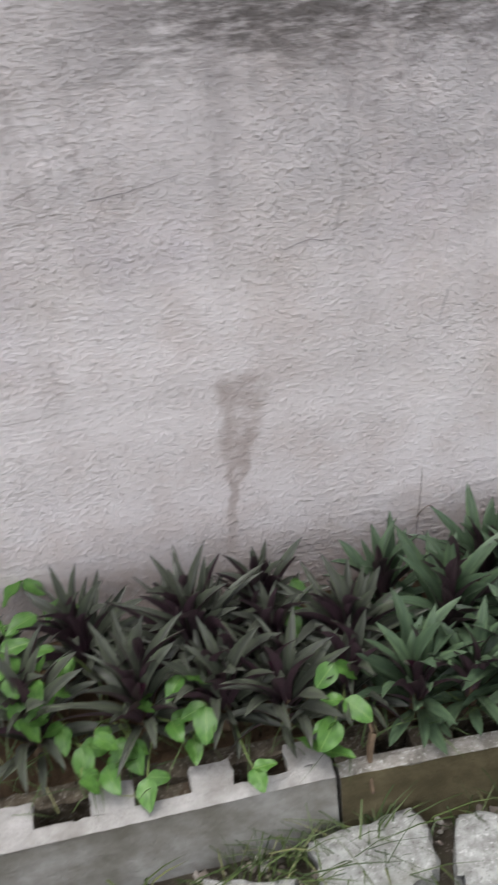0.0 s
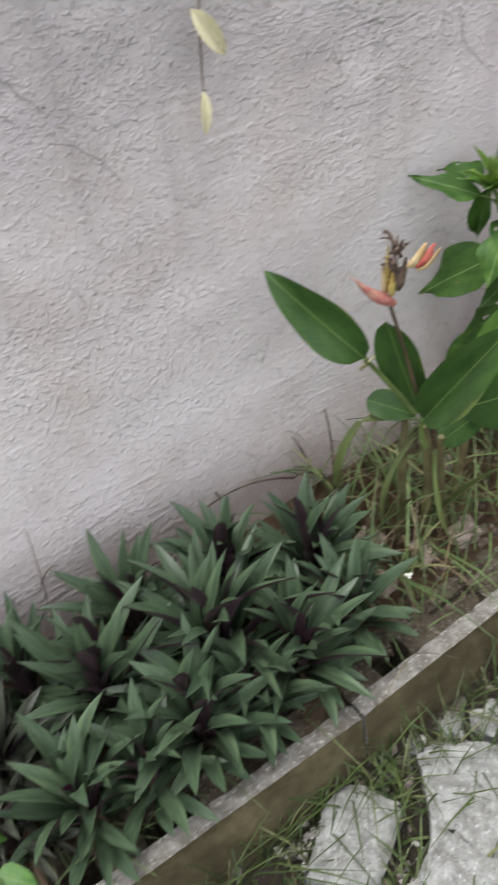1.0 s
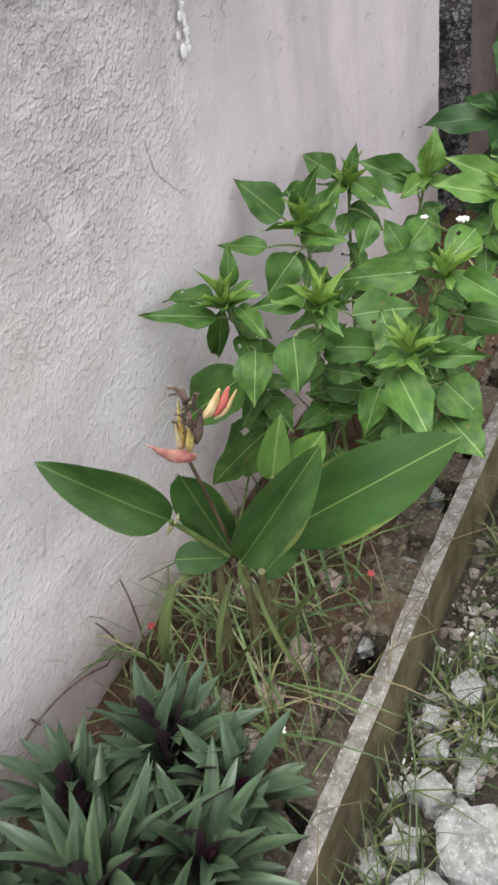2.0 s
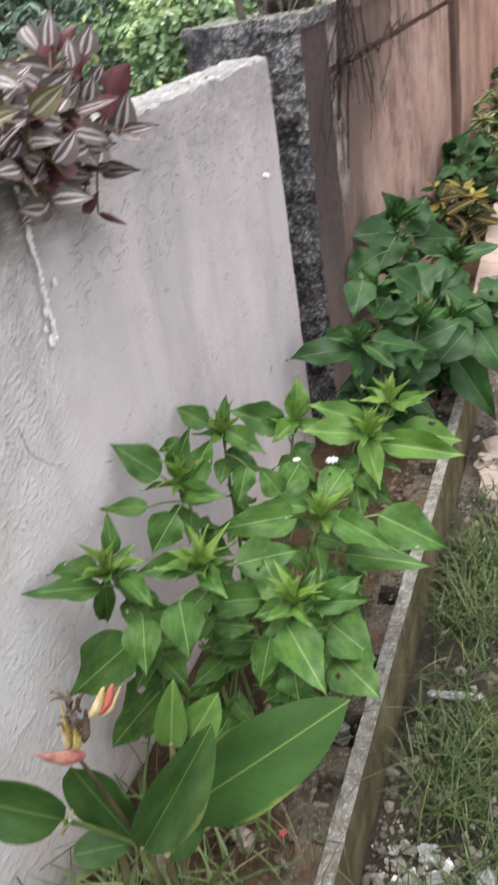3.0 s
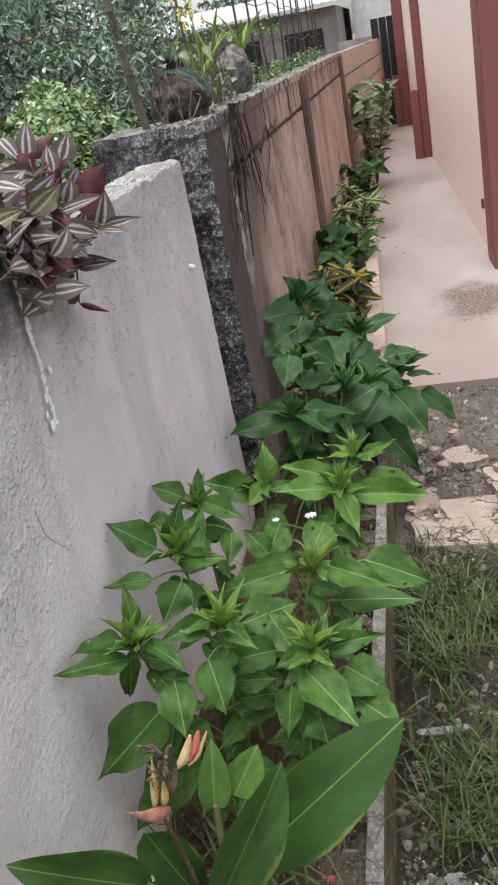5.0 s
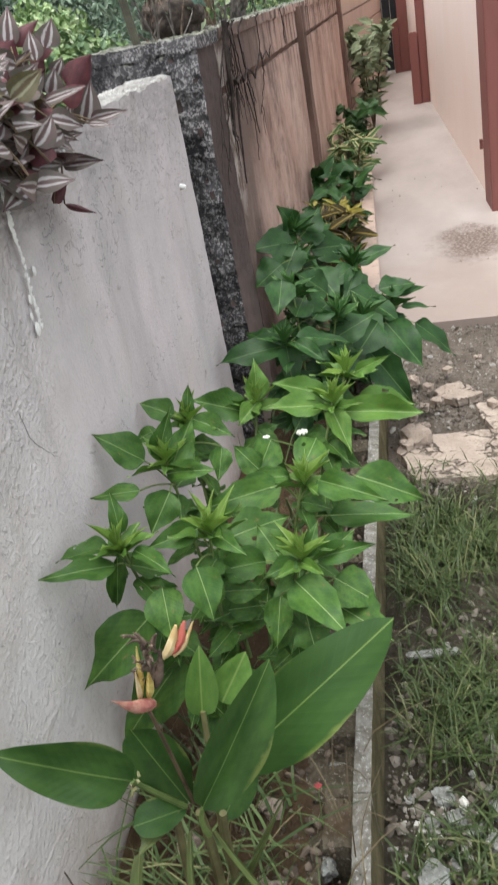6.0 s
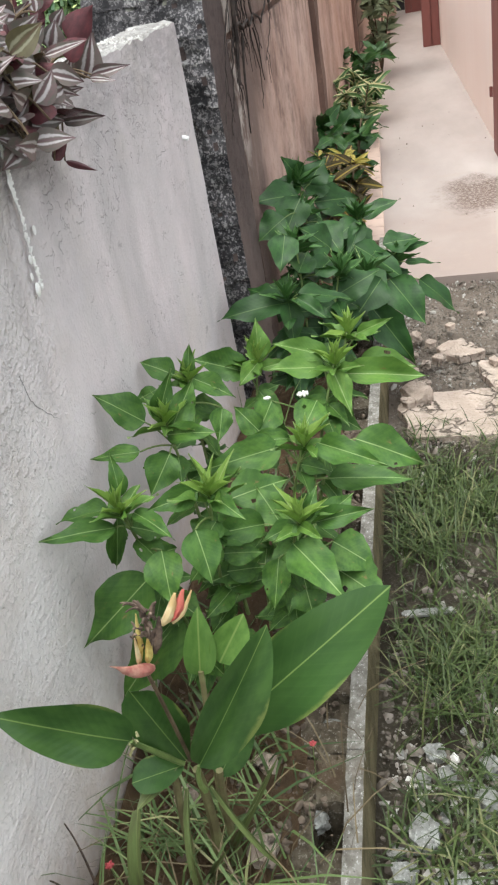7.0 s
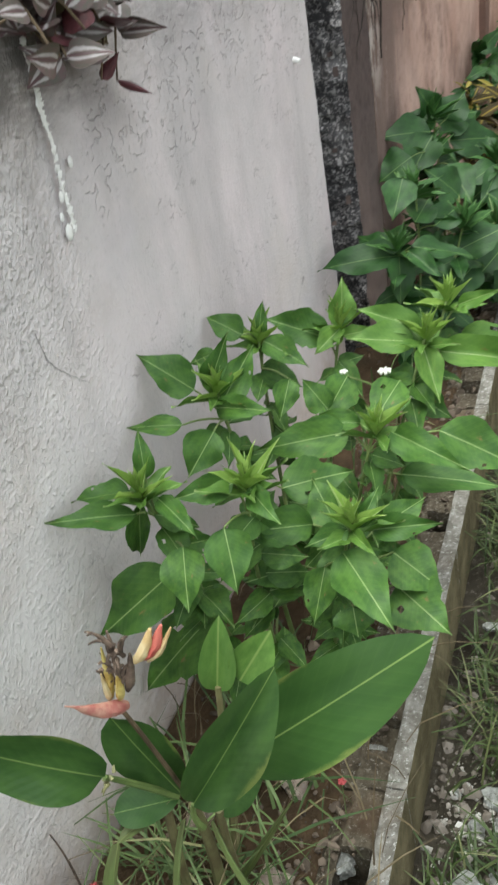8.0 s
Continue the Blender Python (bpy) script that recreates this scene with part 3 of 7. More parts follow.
LILY_DUSKY = leaf_paint("boat_lily_dusky_side", (0.108, 0.128, 0.084), (0.058, 0.060, 0.052), rib=(0.055, 0.06, 0.05), rib_width=0.05, veins=0.05, gloss=0.36, glow=0.1)
LILY_UNDER = plain("boat_lily_purple_underside", (0.092, 0.050, 0.066), (0.050, 0.032, 0.038), 0.45, size=5.0)
LILY_PURPLE = plain("young_lily_purple", (0.105, 0.026, 0.060), (0.05, 0.014, 0.032), 0.45, size=5.0)
VINE_LEAF = leaf_paint("bright_vine_leaf", (0.112, 0.245, 0.048), (0.06, 0.15, 0.030), rib=(0.19, 0.32, 0.09), rib_width=0.02, veins=0.12, gloss=0.4)
ZEBRA_TOP = leaf_paint("striped_wandering_leaf", (0.150, 0.082, 0.090), (0.092, 0.088, 0.070), rib=(0.10, 0.048, 0.055), rib_width=0.06, veins=0.0, gloss=0.42, glow=0.08, marks=[((0.45, 0.41, 0.415), 0.095, 0.205)], taper=(0.55, 1.25, 0.660))
ZEBRA_UNDER = plain("maroon_leaf_underside", (0.125, 0.036, 0.043), (0.075, 0.026, 0.031), 0.45, size=5.0)
ZEBRA_YELLOW = leaf_paint("yellowing_wandering_leaf", (0.20, 0.18, 0.085), (0.125, 0.105, 0.06), rib=(0.14, 0.09, 0.055), rib_width=0.06, veins=0.0, marks=[((0.36, 0.345, 0.24), 0.10, 0.205)], taper=(0.55, 1.25, 0.660))
CROTON_DARK = leaf_paint("croton_bronze_leaf", (0.12, 0.075, 0.04), (0.05, 0.05, 0.025), rib=(0.45, 0.34, 0.08), rib_width=0.10, veins=1.4)
CROTON_GOLD = leaf_paint("croton_golden_leaf", (0.52, 0.42, 0.08), (0.28, 0.25, 0.05), rib=(0.6, 0.5, 0.15), rib_width=0.08, veins=1.0)
CREAM_EDGED = leaf_paint("cream_edged_leaf", (0.10, 0.20, 0.06), (0.06, 0.13, 0.04), rib=(0.2, 0.3, 0.1), veins=0.3, marks=[((0.62, 0.58, 0.33), 0.27, 0.6)])
GREY_LEAF = leaf_paint("dusty_grey_green_leaf", (0.36, 0.40, 0.25), (0.17, 0.22, 0.12), rib=(0.36, 0.4, 0.26), veins=0.2, gloss=0.6)
ORCHID_LEAF = leaf_paint("orchid_strap_leaf", (0.33, 0.42, 0.12), (0.20, 0.30, 0.08), rib=(0.4, 0.5, 0.2), veins=0.0)
STEM_GREEN = plain("green_stem", (0.20, 0.27, 0.09), (0.11, 0.16, 0.05), 0.5, size=20.0)
STEM_DULL = plain("dull_sheathed_stem", (0.20, 0.20, 0.09), (0.12, 0.10, 0.05), 0.6, size=18.0)
PALE_WITHERED = plain("withered_cream_leaf", (0.86, 0.83, 0.62), (0.74, 0.68, 0.42), 0.5, size=25.0)
PALE_SHEATH = plain("papery_leaf_sheath", (0.34, 0.34, 0.19), (0.22, 0.21, 0.10), 0.7, size=40.0)
STEM_BROWN = plain("brown_stem", (0.17, 0.12, 0.075), (0.08, 0.055, 0.035), 0.7, size=25.0)
DRY = plain("dry_brown_husk", (0.215, 0.155, 0.12), (0.055, 0.038, 0.030), 0.85, size=60.0)
BAMBOO = plain("weathered_cane", (0.17, 0.16, 0.12), (0.08, 0.075, 0.058), 0.6, size=14.0)
BRACT_PINK = plain("coral_bract", (0.52, 0.30, 0.23), (0.36, 0.12, 0.105), 0.45, size=55.0)
BRACT_RED = plain("scarlet_bract", (0.44, 0.045, 0.04), (0.50, 0.14, 0.11), 0.4, size=30.0)
BRACT_YELLOW = plain("yellow_bract", (0.66, 0.55, 0.20), (0.40, 0.27, 0.07), 0.45, size=70.0)
CREAM = plain("cream_petal", (0.66, 0.57, 0.35), (0.52, 0.36, 0.17), 0.5, size=30.0)
WHITE_PETAL = plain("white_petal", (0.82, 0.82, 0.78), (0.7, 0.7, 0.62), 0.5, size=30.0)
PINK_PETAL = plain("hot_pink_petal", (0.40, 0.075, 0.08), (0.30, 0.05, 0.055), 0.5, size=30.0)
WHITE_DRIP = plain("white_paint_drip", (0.90, 0.89, 0.88), (0.82, 0.81, 0.80), 0.6, size=40.0)
WHITE_PLASTIC = plain("scuffed_white_plastic", (0.78, 0.78, 0.76), (0.62, 0.62, 0.60), 0.4, size=6.0)
BLUE_PLASTIC = plain("blue_plastic", (0.02, 0.14, 0.62), (0.02, 0.10, 0.48), 0.35, size=6.0)
WIRE = plain("rusty_wire", (0.13, 0.11, 0.10), (0.07, 0.05, 0.045), 0.6, 0.6, size=40.0)
ZINC = plain("corrugated_zinc", (0.72, 0.73, 0.74), (0.55, 0.55, 0.55), 0.45, 0.2, size=3.0)
FAR_WALL = mineral("grey_block_wall", (0.42, 0.40, 0.38), (0.22, 0.20, 0.19), 2.0, 20.0)
GATE_BLACK = plain("black_sheet_metal", (0.035, 0.035, 0.04), (0.02, 0.02, 0.022), 0.5, size=6.0)
GRASS_MANY = many_leaf_paint("yard_grass", (0.082, 0.114, 0.034), (0.027, 0.046, 0.014), light=(0.150, 0.156, 0.070))
WEED_MANY = many_leaf_paint("planter_weed", (0.15, 0.21, 0.075), (0.05, 0.085, 0.03), light=(0.25, 0.25, 0.12))
GRIT_MANY = many_leaf_paint("brown_grit", (0.20, 0.155, 0.12), (0.06, 0.045, 0.034), gloss=0.9)
STRAW_MANY = many_leaf_paint("dead_straw", (0.21, 0.165, 0.095), (0.09, 0.065, 0.038))
PEBBLE_MANY = many_leaf_paint("brownish_gravel", (0.27, 0.235, 0.205), (0.115, 0.095, 0.078), light=(0.38, 0.36, 0.33), gloss=0.9)
WHITE_GRAVEL = many_leaf_paint("pale_gravel", (0.58, 0.56, 0.53), (0.30, 0.28, 0.25), light=(0.68, 0.66, 0.63), gloss=0.9)
BUSH_MANY = many_leaf_paint("sunlit_bush_leaf", (0.38, 0.48, 0.22), (0.11, 0.20, 0.075), light=(0.55, 0.62, 0.40))
CREEPER_MANY = many_leaf_paint("creeper_leaf", (0.17, 0.26, 0.12), (0.05, 0.10, 0.05), light=(0.36, 0.42, 0.16))
# paled leaves: distant haze and sky gaps are put into their colour
TREE_MANY = many_leaf_paint("tree_leaf", (0.27, 0.37, 0.26), (0.095, 0.155, 0.115), light=(0.44, 0.53, 0.43))
SHADED_HEDGE_MANY = many_leaf_paint("shaded_undergrowth_leaf", (0.10, 0.14, 0.10), (0.04, 0.06, 0.048))
CRUMB_MANY = many_leaf_paint("mortar_crumbs", (0.66, 0.645, 0.63), (0.34, 0.32, 0.30), gloss=0.95)
MOSS_MANY = many_leaf_paint("mossy_crumbs", (0.34, 0.33, 0.28), (0.10, 0.105, 0.07), light=(0.52, 0.50, 0.46), gloss=0.95)
ORCHID_PETAL = plain("pale_yellow_petal", (0.80, 0.71, 0.25), (0.70, 0.55, 0.12), 0.5, size=30.0)
HUSK = plain("dark_fibrous_husk", (0.135, 0.105, 0.09), (0.04, 0.032, 0.028), 0.95, size=45.0)
DEAD_VINE = plain("blackened_climber_stem", (0.060, 0.045, 0.040), (0.022, 0.017, 0.016), 0.9, size=40.0)
GREY_HUSK = plain("grey_fibrous_husk", (0.24, 0.215, 0.20), (0.08, 0.07, 0.065), 0.95, size=40.0)


# ---- leaf shapes: base at the origin, tip at y = 1, one wide ----
def ovate(t):
    return t ** 0.66 * (1 - t) ** 1.4 / 0.2737


def lance(t):
    return min(1.0, (t + 0.05) ** 0.3 * (1 - t ** 3.3) ** 0.95 * 1.12)


def narrow(t):
    return t ** 0.5 * (1 - t) ** 0.8 / 0.46


def strap(t):
    return min(1.0, (0.42 + 1.5 * t) * (1 - t ** 2.2) ** 0.9)


def paddle(t):
    return t ** 0.52 * (1 - t) ** 0.85 / 0.4085


def ellipse(t):
    return t ** 0.62 * (1 - t) ** 0.72 / 0.3965


def spoon(t):
    return (t + 0.02) ** 0.8 * (1 - t) ** 0.5 / 0.4566


def sickle(t):
    return t ** 0.55 * (1 - t) ** 1.25 / 0.330


def heart(t):
    return (t ** 0.5 * (1 - t) ** 0.85) / 0.412


def leaf_mesh(name, shape, mats, ratio=0.4, fold=0.2, droop=0.15, wave=0.03, twist=0.0, thick=0.006, n=10, seed=0, ragged=0.0, holes=0):
    """A blade of two skins joined at the rim. ratio: its width by its length; fold: how far the halves rise from the rib."""
    rnd = random.Random(seed)
    ph, bow = rnd.uniform(0, 6), rnd.uniform(-0.05, 0.05)
    cols = (-1.0, -0.82, -0.62, -0.42, -0.2, 0.0, 0.2, 0.42, 0.62, 0.82, 1.0) if ragged else (-1.0, -0.5, 0.0, 0.5, 1.0)
    bites = [(rnd.uniform(0.25, 0.85), rnd.choice((-1, 1)), rnd.uniform(0.02, 0.05), rnd.uniform(0.1, 0.28)) for _ in range(holes)]
    eaten = [(rnd.choice((-1, 1)) * rnd.uniform(0.3, 0.75), rnd.uniform(0.2, 0.75), rnd.uniform(0.03, 0.06)) for _ in range(holes)]
    verts, faces, tops = [], [], 0
    for skin in (0, 1):
        for i in range(n + 1):
            t = i / n
            w = 0.5 * max(0.015, shape(min(max(t, 0.0), 1.0)))
            for c in cols:
                x = c * w
                if ragged:
                    x *= 1 + ragged * noise.noise(Vector((t * 5.0, seed * 3.1 + (9 if c > 0 else 0), 0.5))) + ragged * 0.5 * noise.noise(Vector((t * 15.0, seed * 1.7 + (9 if c > 0 else 0), 2.5)))
                    for at, side, reach, deep in bites:
                        if c * side > 0:
                            x *= 1 - deep * max(0.0, 1 - ((t - at) / reach) ** 2)
                z = droop * (t - t * t) + fold * abs(x) * ratio + wave * ratio * math.sin(t * 11 + ph + (1.6 if c > 0 else 0)) * abs(c)
                z += twist * t * x * ratio
                verts.append((x + bow * math.sin(math.pi * t), t, z - skin * thick * (1.0 - 0.9 * abs(c) ** 3)))
    k, half = len(cols), (n + 1) * len(cols)

    def gone(i, j):
        t, c = (i + 0.5) / n, (cols[j] + cols[j + 1]) / 2
        return any(math.hypot((t - at) * 1.0, (c - across) * 0.35 * shape(t)) < r for across, at, r in eaten)

    for i in range(n):
        for j in range(k - 1):
            a = i * k + j
            if not gone(i, j):
                faces.append((a, a + 1, a + k + 1, a + k))
                tops += 1
    for i in range(n):
        for j in range(k - 1):
            a = half + i * k + j
            if not gone(i, j):
                faces.append((a, a + k, a + k + 1, a + 1))
    me = raw(name, verts, faces, mats, True)
    if isinstance(mats, (list, tuple)) and len(mats) > 1:
        for f in list(me.polygons)[tops:]:
            f.material_index = 1
    return me


def leaf_set(name, shape, mats, count, **kw):
    rnd = random.Random(name)
    sets = []
    for i in range(count):
        k = dict(kw)
        k["fold"] = kw.get("fold", 0.2) * rnd.uniform(0.4, 1.6)
        k["droop"] = kw.get("droop", 0.15) * rnd.uniform(0.3, 1.7)
        k["twist"] = rnd.uniform(-1, 1) * kw.get("twist", 0.7)
        if "holes" in kw:
            k["holes"] = rnd.choice((0, 0, 1, 0, 1)) if kw["holes"] else 0
        sets.append(leaf_mesh(name, shape, mats, seed=i, **k))
    return sets


def leaf_pose(base, tip, width, roll=0.0, up=(0, 0, 1)):
    base, tip = Vector(base), Vector(tip)
    y = tip - base
    length = y.length
    y.normalize()
    z = Vector(up)
    z = z - y * z.dot(y)
    if z.length < 0.05:
        z = y.orthogonal()
    z.normalize()
    x = y.cross(z)
    m = Matrix((x, y, z)).transposed().to_4x4()
    return Matrix.Translation(base) @ m @ Matrix.Rotation(roll, 4, "Y") @ Matrix.Diagonal((width, length, length, 1))


def leaf(meshes, parent, base, tip, width, rnd, roll=0.25, name="leaf", label="", up=(0, 0, 1)):
    return piece(name, rnd.choice(meshes), parent, leaf_pose(base, tip, width, rnd.uniform(-roll, roll), up), label)


# ---- setting ----
def yard_height(x, y):
    h = -0.015 + 0.018 * noise.noise(Vector((x * 1.7, y * 1.7, 0.3))) + 0.008 * noise.noise(Vector((x * 7, y * 7, 2.0)))
    return h - 0.03 * max(0.0, min(1.0, (x - 2.6) / 0.8))


def build_ground():
    fine_x = [i * 0.05 for i in range(-30, 106)]
    fine_y = [-3.0 + i * 0.05 for i in range(0, 60)]
    far = [0.3, 0.8, 2, 5, 12, 30, 80, 200, 500, 1200]
    xs = [fine_x[0] - d for d in reversed(far)] + fine_x + [fine_x[-1] + d for d in far]
    ys = [fine_y[0] - d for d in reversed(far)] + fine_y + [fine_y[-1] + d for d in far]
    verts = [(x, y, yard_height(x, y) if -1.6 < x < 4.72 and -3 < y < -0.4 else -0.06) for y in ys for x in xs]
    k = len(xs)
    faces = [(j * k + i, j * k + i + 1, (j + 1) * k + i + 1, (j + 1) * k + i) for j in range(len(ys) - 1) for i in range(k - 1)]
    ob = new("ground", raw("ground", verts, faces, EARTH, True))
    WORLD[ob] = Matrix.Identity(4)
    return tagged(ob, "gritty brown yard earth with sparse grass and gravel", "ground", kind="structure")


ground = build_ground()


def build_garden_wall():
    bm = bmesh.new()
    vs = grid_box(bm, -1.75, 3.385, 0.0, 0.125, -0.12, 1.325, 0.026)
    for v in vs:
        x, z = v.co.x, v.co.z
        calm = 1.0 - 0.65 * max(0.0, min(1.0, (x - 2.1) / 0.4))
        if v.co.y < 0.01:
            v.co.y += calm * (0.0022 * noise.noise(Vector((x * 7, 0, z * 13))) + 0.0018 * noise.noise(Vector((x * 19, 3, z * 26)))) + 0.004 * noise.noise(Vector((x * 1.1, 5, z * 1.1)))
        if z > 1.32:
            v.co.z += 0.03 * max(0.0, min(1.0, (1.1 - x) / 0.5)) + 0.006 * noise.noise(Vector((x * 7, v.co.y * 12, 1))) + 0.009 * noise.noise(Vector((x * 26, v.co.y * 26, 4))) - (0.012 if v.co.y < 0.01 else 0.0) * abs(noise.noise(Vector((x * 11, 0, 9))))
        if x > 3.2:
            v.co.x += 0.02 * (1.325 - z) * (x - 3.2) / 0.185 + 0.006 * noise.noise(Vector((0, v.co.y * 9, z * 14)))
    me = mesh_of("wall_garden", bm, [PLASTER, BARE_TOP])
    for f in me.polygons:
        if f.normal.z > 0.6:
            f.material_index = 1
    ob = new("wall_garden", me)
    WORLD[ob] = Matrix.Identity(4)
    tagged(ob, "low grey cement-plastered garden wall with algae along its top", "wall", kind="structure")
    # hairline cracks and trowel gouges: places on the wall's face
    cracks = [[(0.796, 0.923), (0.84, 0.934), (0.878, 0.925), (0.897, 0.99), (0.903, 1.05), (0.911, 1.091)], [(1.006, 1.028), (1.018, 1.046), (1.035, 1.058)], [(1.040, 1.0), (1.052, 0.99), (1.060, 0.976)],
              [(1.012, 0.722), (1.016, 0.713), (1.028, 0.712)], [(1.084, 0.80), (1.079, 0.77), (1.068, 0.735)], [(1.218, 1.105), (1.25, 1.062), (1.287, 1.019)], [(1.242, 0.978), (1.27, 0.995), (1.294, 0.983), (1.33, 0.95), (1.36, 0.899)],
              [(0.49, 1.05), (0.57, 1.058), (0.65, 1.073)], [(1.99, 0.959), (2.0, 0.91), (2.031, 0.873), (2.088, 0.821)], [(1.733, 0.97), (1.742, 0.95), (1.746, 0.93)]]
    for k, line in enumerate(cracks):
        pts = []
        for (xa, za), (xb, zb) in zip(line, line[1:]):
            pts += [Vector((xa + (xb - xa) * i / 6, 0.0, za + (zb - za) * i / 6)) for i in range(6)]
        pts = [p + Vector((0.004 * noise.noise(p * 60), 0.0, 0.004 * noise.noise(p * 75))) for p in pts]
        bm = bmesh.new()
        tube(bm, pts, 0.0013, 0.0006, 5)
        for v in bm.verts:
            v.co.y = v.co.y * 0.4 - 0.0005 + 0.004 * noise.noise(Vector((v.co.x * 1.1, 5, v.co.z * 1.1)))
        part("crack", bm, CRACK, ob)
    bm = bmesh.new()
    grid_box(bm, 3.34, 3.53, 0.05, 0.12, -0.12, 1.315, 0.1)
    part("wall_core", bm, BARE_TOP, ob, "rough unplastered wall end")
    return ob


garden_wall = build_garden_wall()


def top_only(ob):
    """The second material on the faces that look up."""
    for f in ob.data.polygons:
        f.material_index = 1 if f.normal.z > 0.45 else 0


def build_pillar():
    root = thing("fence_pillar", (3.65, 0.1, -0.1), "dark honeycombed concrete pillar ending the orange fence", "pillar", kind="structure")
    bm = bmesh.new()
    vs = grid_box(bm, 3.52, 3.79, -0.056, 0.29, -0.12, 1.385, 0.0125)
    for v in vs:
        if v.co.x < 3.53:
            v.co.x += 0.018 * noise.noise(v.co * 24) + 0.014 * noise.noise(v.co * 55) + 0.006 * noise.noise(v.co * 110)
        elif v.co.y < -0.045:
            v.co.y += 0.004 * noise.noise(v.co * 20)
        if v.co.z > 1.37:
            v.co.z += 0.012 * noise.noise(v.co * 18)
    me = mesh_of("shaft", bm, [HONEYCOMB, DARK_SIDE, MOSSY_TOP])
    for f in me.polygons:
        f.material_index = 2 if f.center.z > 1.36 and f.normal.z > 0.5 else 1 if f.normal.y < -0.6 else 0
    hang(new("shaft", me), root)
    bm = bmesh.new()
    vs = grid_box(bm, 3.514, 3.86, -0.062, 0.294, 1.372, 1.408, 0.013)
    rough(vs, 0.018, 0.005)
    rough(vs, 0.06, 0.005)
    top_only(part("cap", bm, [HONEYCOMB, MOSSY_TOP], root, "mossy crumbling cement cap"))


build_pillar()


def build_fence():
    root = thing("wall_fence", (3.8, 0, -0.1), "faded orange block fence with black rain streaks", "fence", kind="structure")
    bm = bmesh.new()
    grid_box(bm, 3.79, 10.0, -0.039, 0.09, -0.12, 1.39, 0.3)
    part("core", bm, FENCE_DARK, root)
    for x0, x1 in ((3.79, 6.25), (6.45, 9.88)):
        for z0, z1 in ((-0.12, 1.212), (1.238, 1.392)):
            bm = bmesh.new()
            vs = grid_box(bm, x0 + 0.004, x1 - 0.004, -0.056, -0.041, z0, z1, 0.07)
            for v in vs:
                if v.co.y < -0.051:
                    v.co.y += 0.004 * noise.noise(v.co * 6)
                if abs(v.co.z - 1.212) < 0.01 or abs(v.co.z - 1.238) < 0.01:
                    v.co.z += 0.006 * noise.noise(Vector((v.co.x * 8, 1, 2)))
            part("panel", bm, FENCE, root)
    for x0 in (6.25, 9.88):
        bm = bmesh.new()
        vs = grid_box(bm, x0, x0 + 0.17, -0.088, 0.10, -0.12, 1.393, 0.06)
        rough(vs, 0.2, 0.006)
        part("pilaster", bm, FENCE_DARK, root, "streaked orange pilaster")
    bm = bmesh.new()
    vs = grid_box(bm, 3.865, 10.08, -0.066, 0.11, 1.375, 1.411, 0.0145)
    rough(vs, 0.018, 0.0045)
    rough(vs, 0.05, 0.005)
    rough(vs, 0.3, 0.004)
    top_only(part("coping", bm, [FENCE, MOSSY_TOP], root, "mossy crumbling cement coping"))
    # return towards the end of the walkway
    far = thing("wall_fence_return", (10.08, -0.06, 0), "pinkish block fence with open course joints", "fence", kind="structure")
    slope = math.atan2(-0.26, 6.6)
    m = Matrix.Translation((10.08, -0.06, 0)) @ Matrix.Rotation(slope, 4, "Z")
    bm = bmesh.new()
    box(bm, 0, 6.6, 0.015, 0.14, -0.12, 1.40)
    part("core", bm, FENCE, far, m=m)
    for k in range(7):
        bm = bmesh.new()
        vs = grid_box(bm, 0, 6.6, 0.0, 0.013, -0.1 + 0.215 * k, -0.1 + 0.215 * k + 0.197, 0.2)
        rough(vs, 0.6, 0.002)
        part("course", bm, PINK_BLOCK, far, m=m)


build_fence()


def edge_y(x):
    """The walkway's planter side."""
    return -0.43 + 0.042 * (x - 4.78) if x < 10 else -0.21 - 0.01 * (x - 10)


def build_walkway():
    bm = bmesh.new()
    xs = [4.77 + 0.35 * i for i in range(36)]
    top = []
    for x in xs:
        jag = 0.012 * noise.noise(Vector((0, x * 3, 1)))
        top.append([bm.verts.new((x + (0.02 * noise.noise(Vector((y * 6, 0, 0))) if x < 4.8 else 0) + 0.02 * (y + 0.43) * (x < 4.8), y, 0.004 * noise.noise(Vector((x, y, 0))))) for y in [edge_y(x) + 0.05, -0.7, -1.0, -1.4, -2.2, -4.0]])
    for a, b in zip(top, top[1:]):
        for i in range(5):
            bm.faces.new((a[i], a[i + 1], b[i + 1], b[i]))
    g = bmesh.ops.extrude_face_region(bm, geom=bm.faces[:])
    for v in g["geom"]:
        if isinstance(v, bmesh.types.BMVert):
            v.co.z = -0.12
    bmesh.ops.recalc_face_normals(bm, faces=bm.faces)
    ob = part("walkway", bm, WALKWAY, None, smooth=False)
    tagged(ob, "worn pinkish concrete walkway with spilt earth", "walkway", kind="structure")


build_walkway()


def build_walkway_edge():
    root = thing("planter_edge", (4.8, -0.4, 0), "low peach-painted planter edge along the walkway", "edging", kind="structure")
    x = 4.80
    while x < 15.5:
        bm = bmesh.new()
        m = Matrix.Translation((x, edge_y(x), 0)) @ Matrix.Rotation(math.atan(0.042 if x < 10 else -0.01), 4, "Z")
        vs = grid_box(bm, 0, 0.395, -0.005, 0.085, -0.06, 0.13, 0.06)
        rough(vs, 0.15, 0.006, x)
        part("edge_block", bm, EDGE_PAINT, root, m=m)
        x += 0.4
    bm = bmesh.new()
    vs = grid_box(bm, 4.8, 15.5, -0.36, -0.06, -0.1, 0.08, 0.15)
    for v in vs:
        if v.co.y < -0.2:
            v.co.y = edge_y(v.co.x) + 0.09
    part("planter_soil", bm, SOIL, root)


build_walkway_edge()


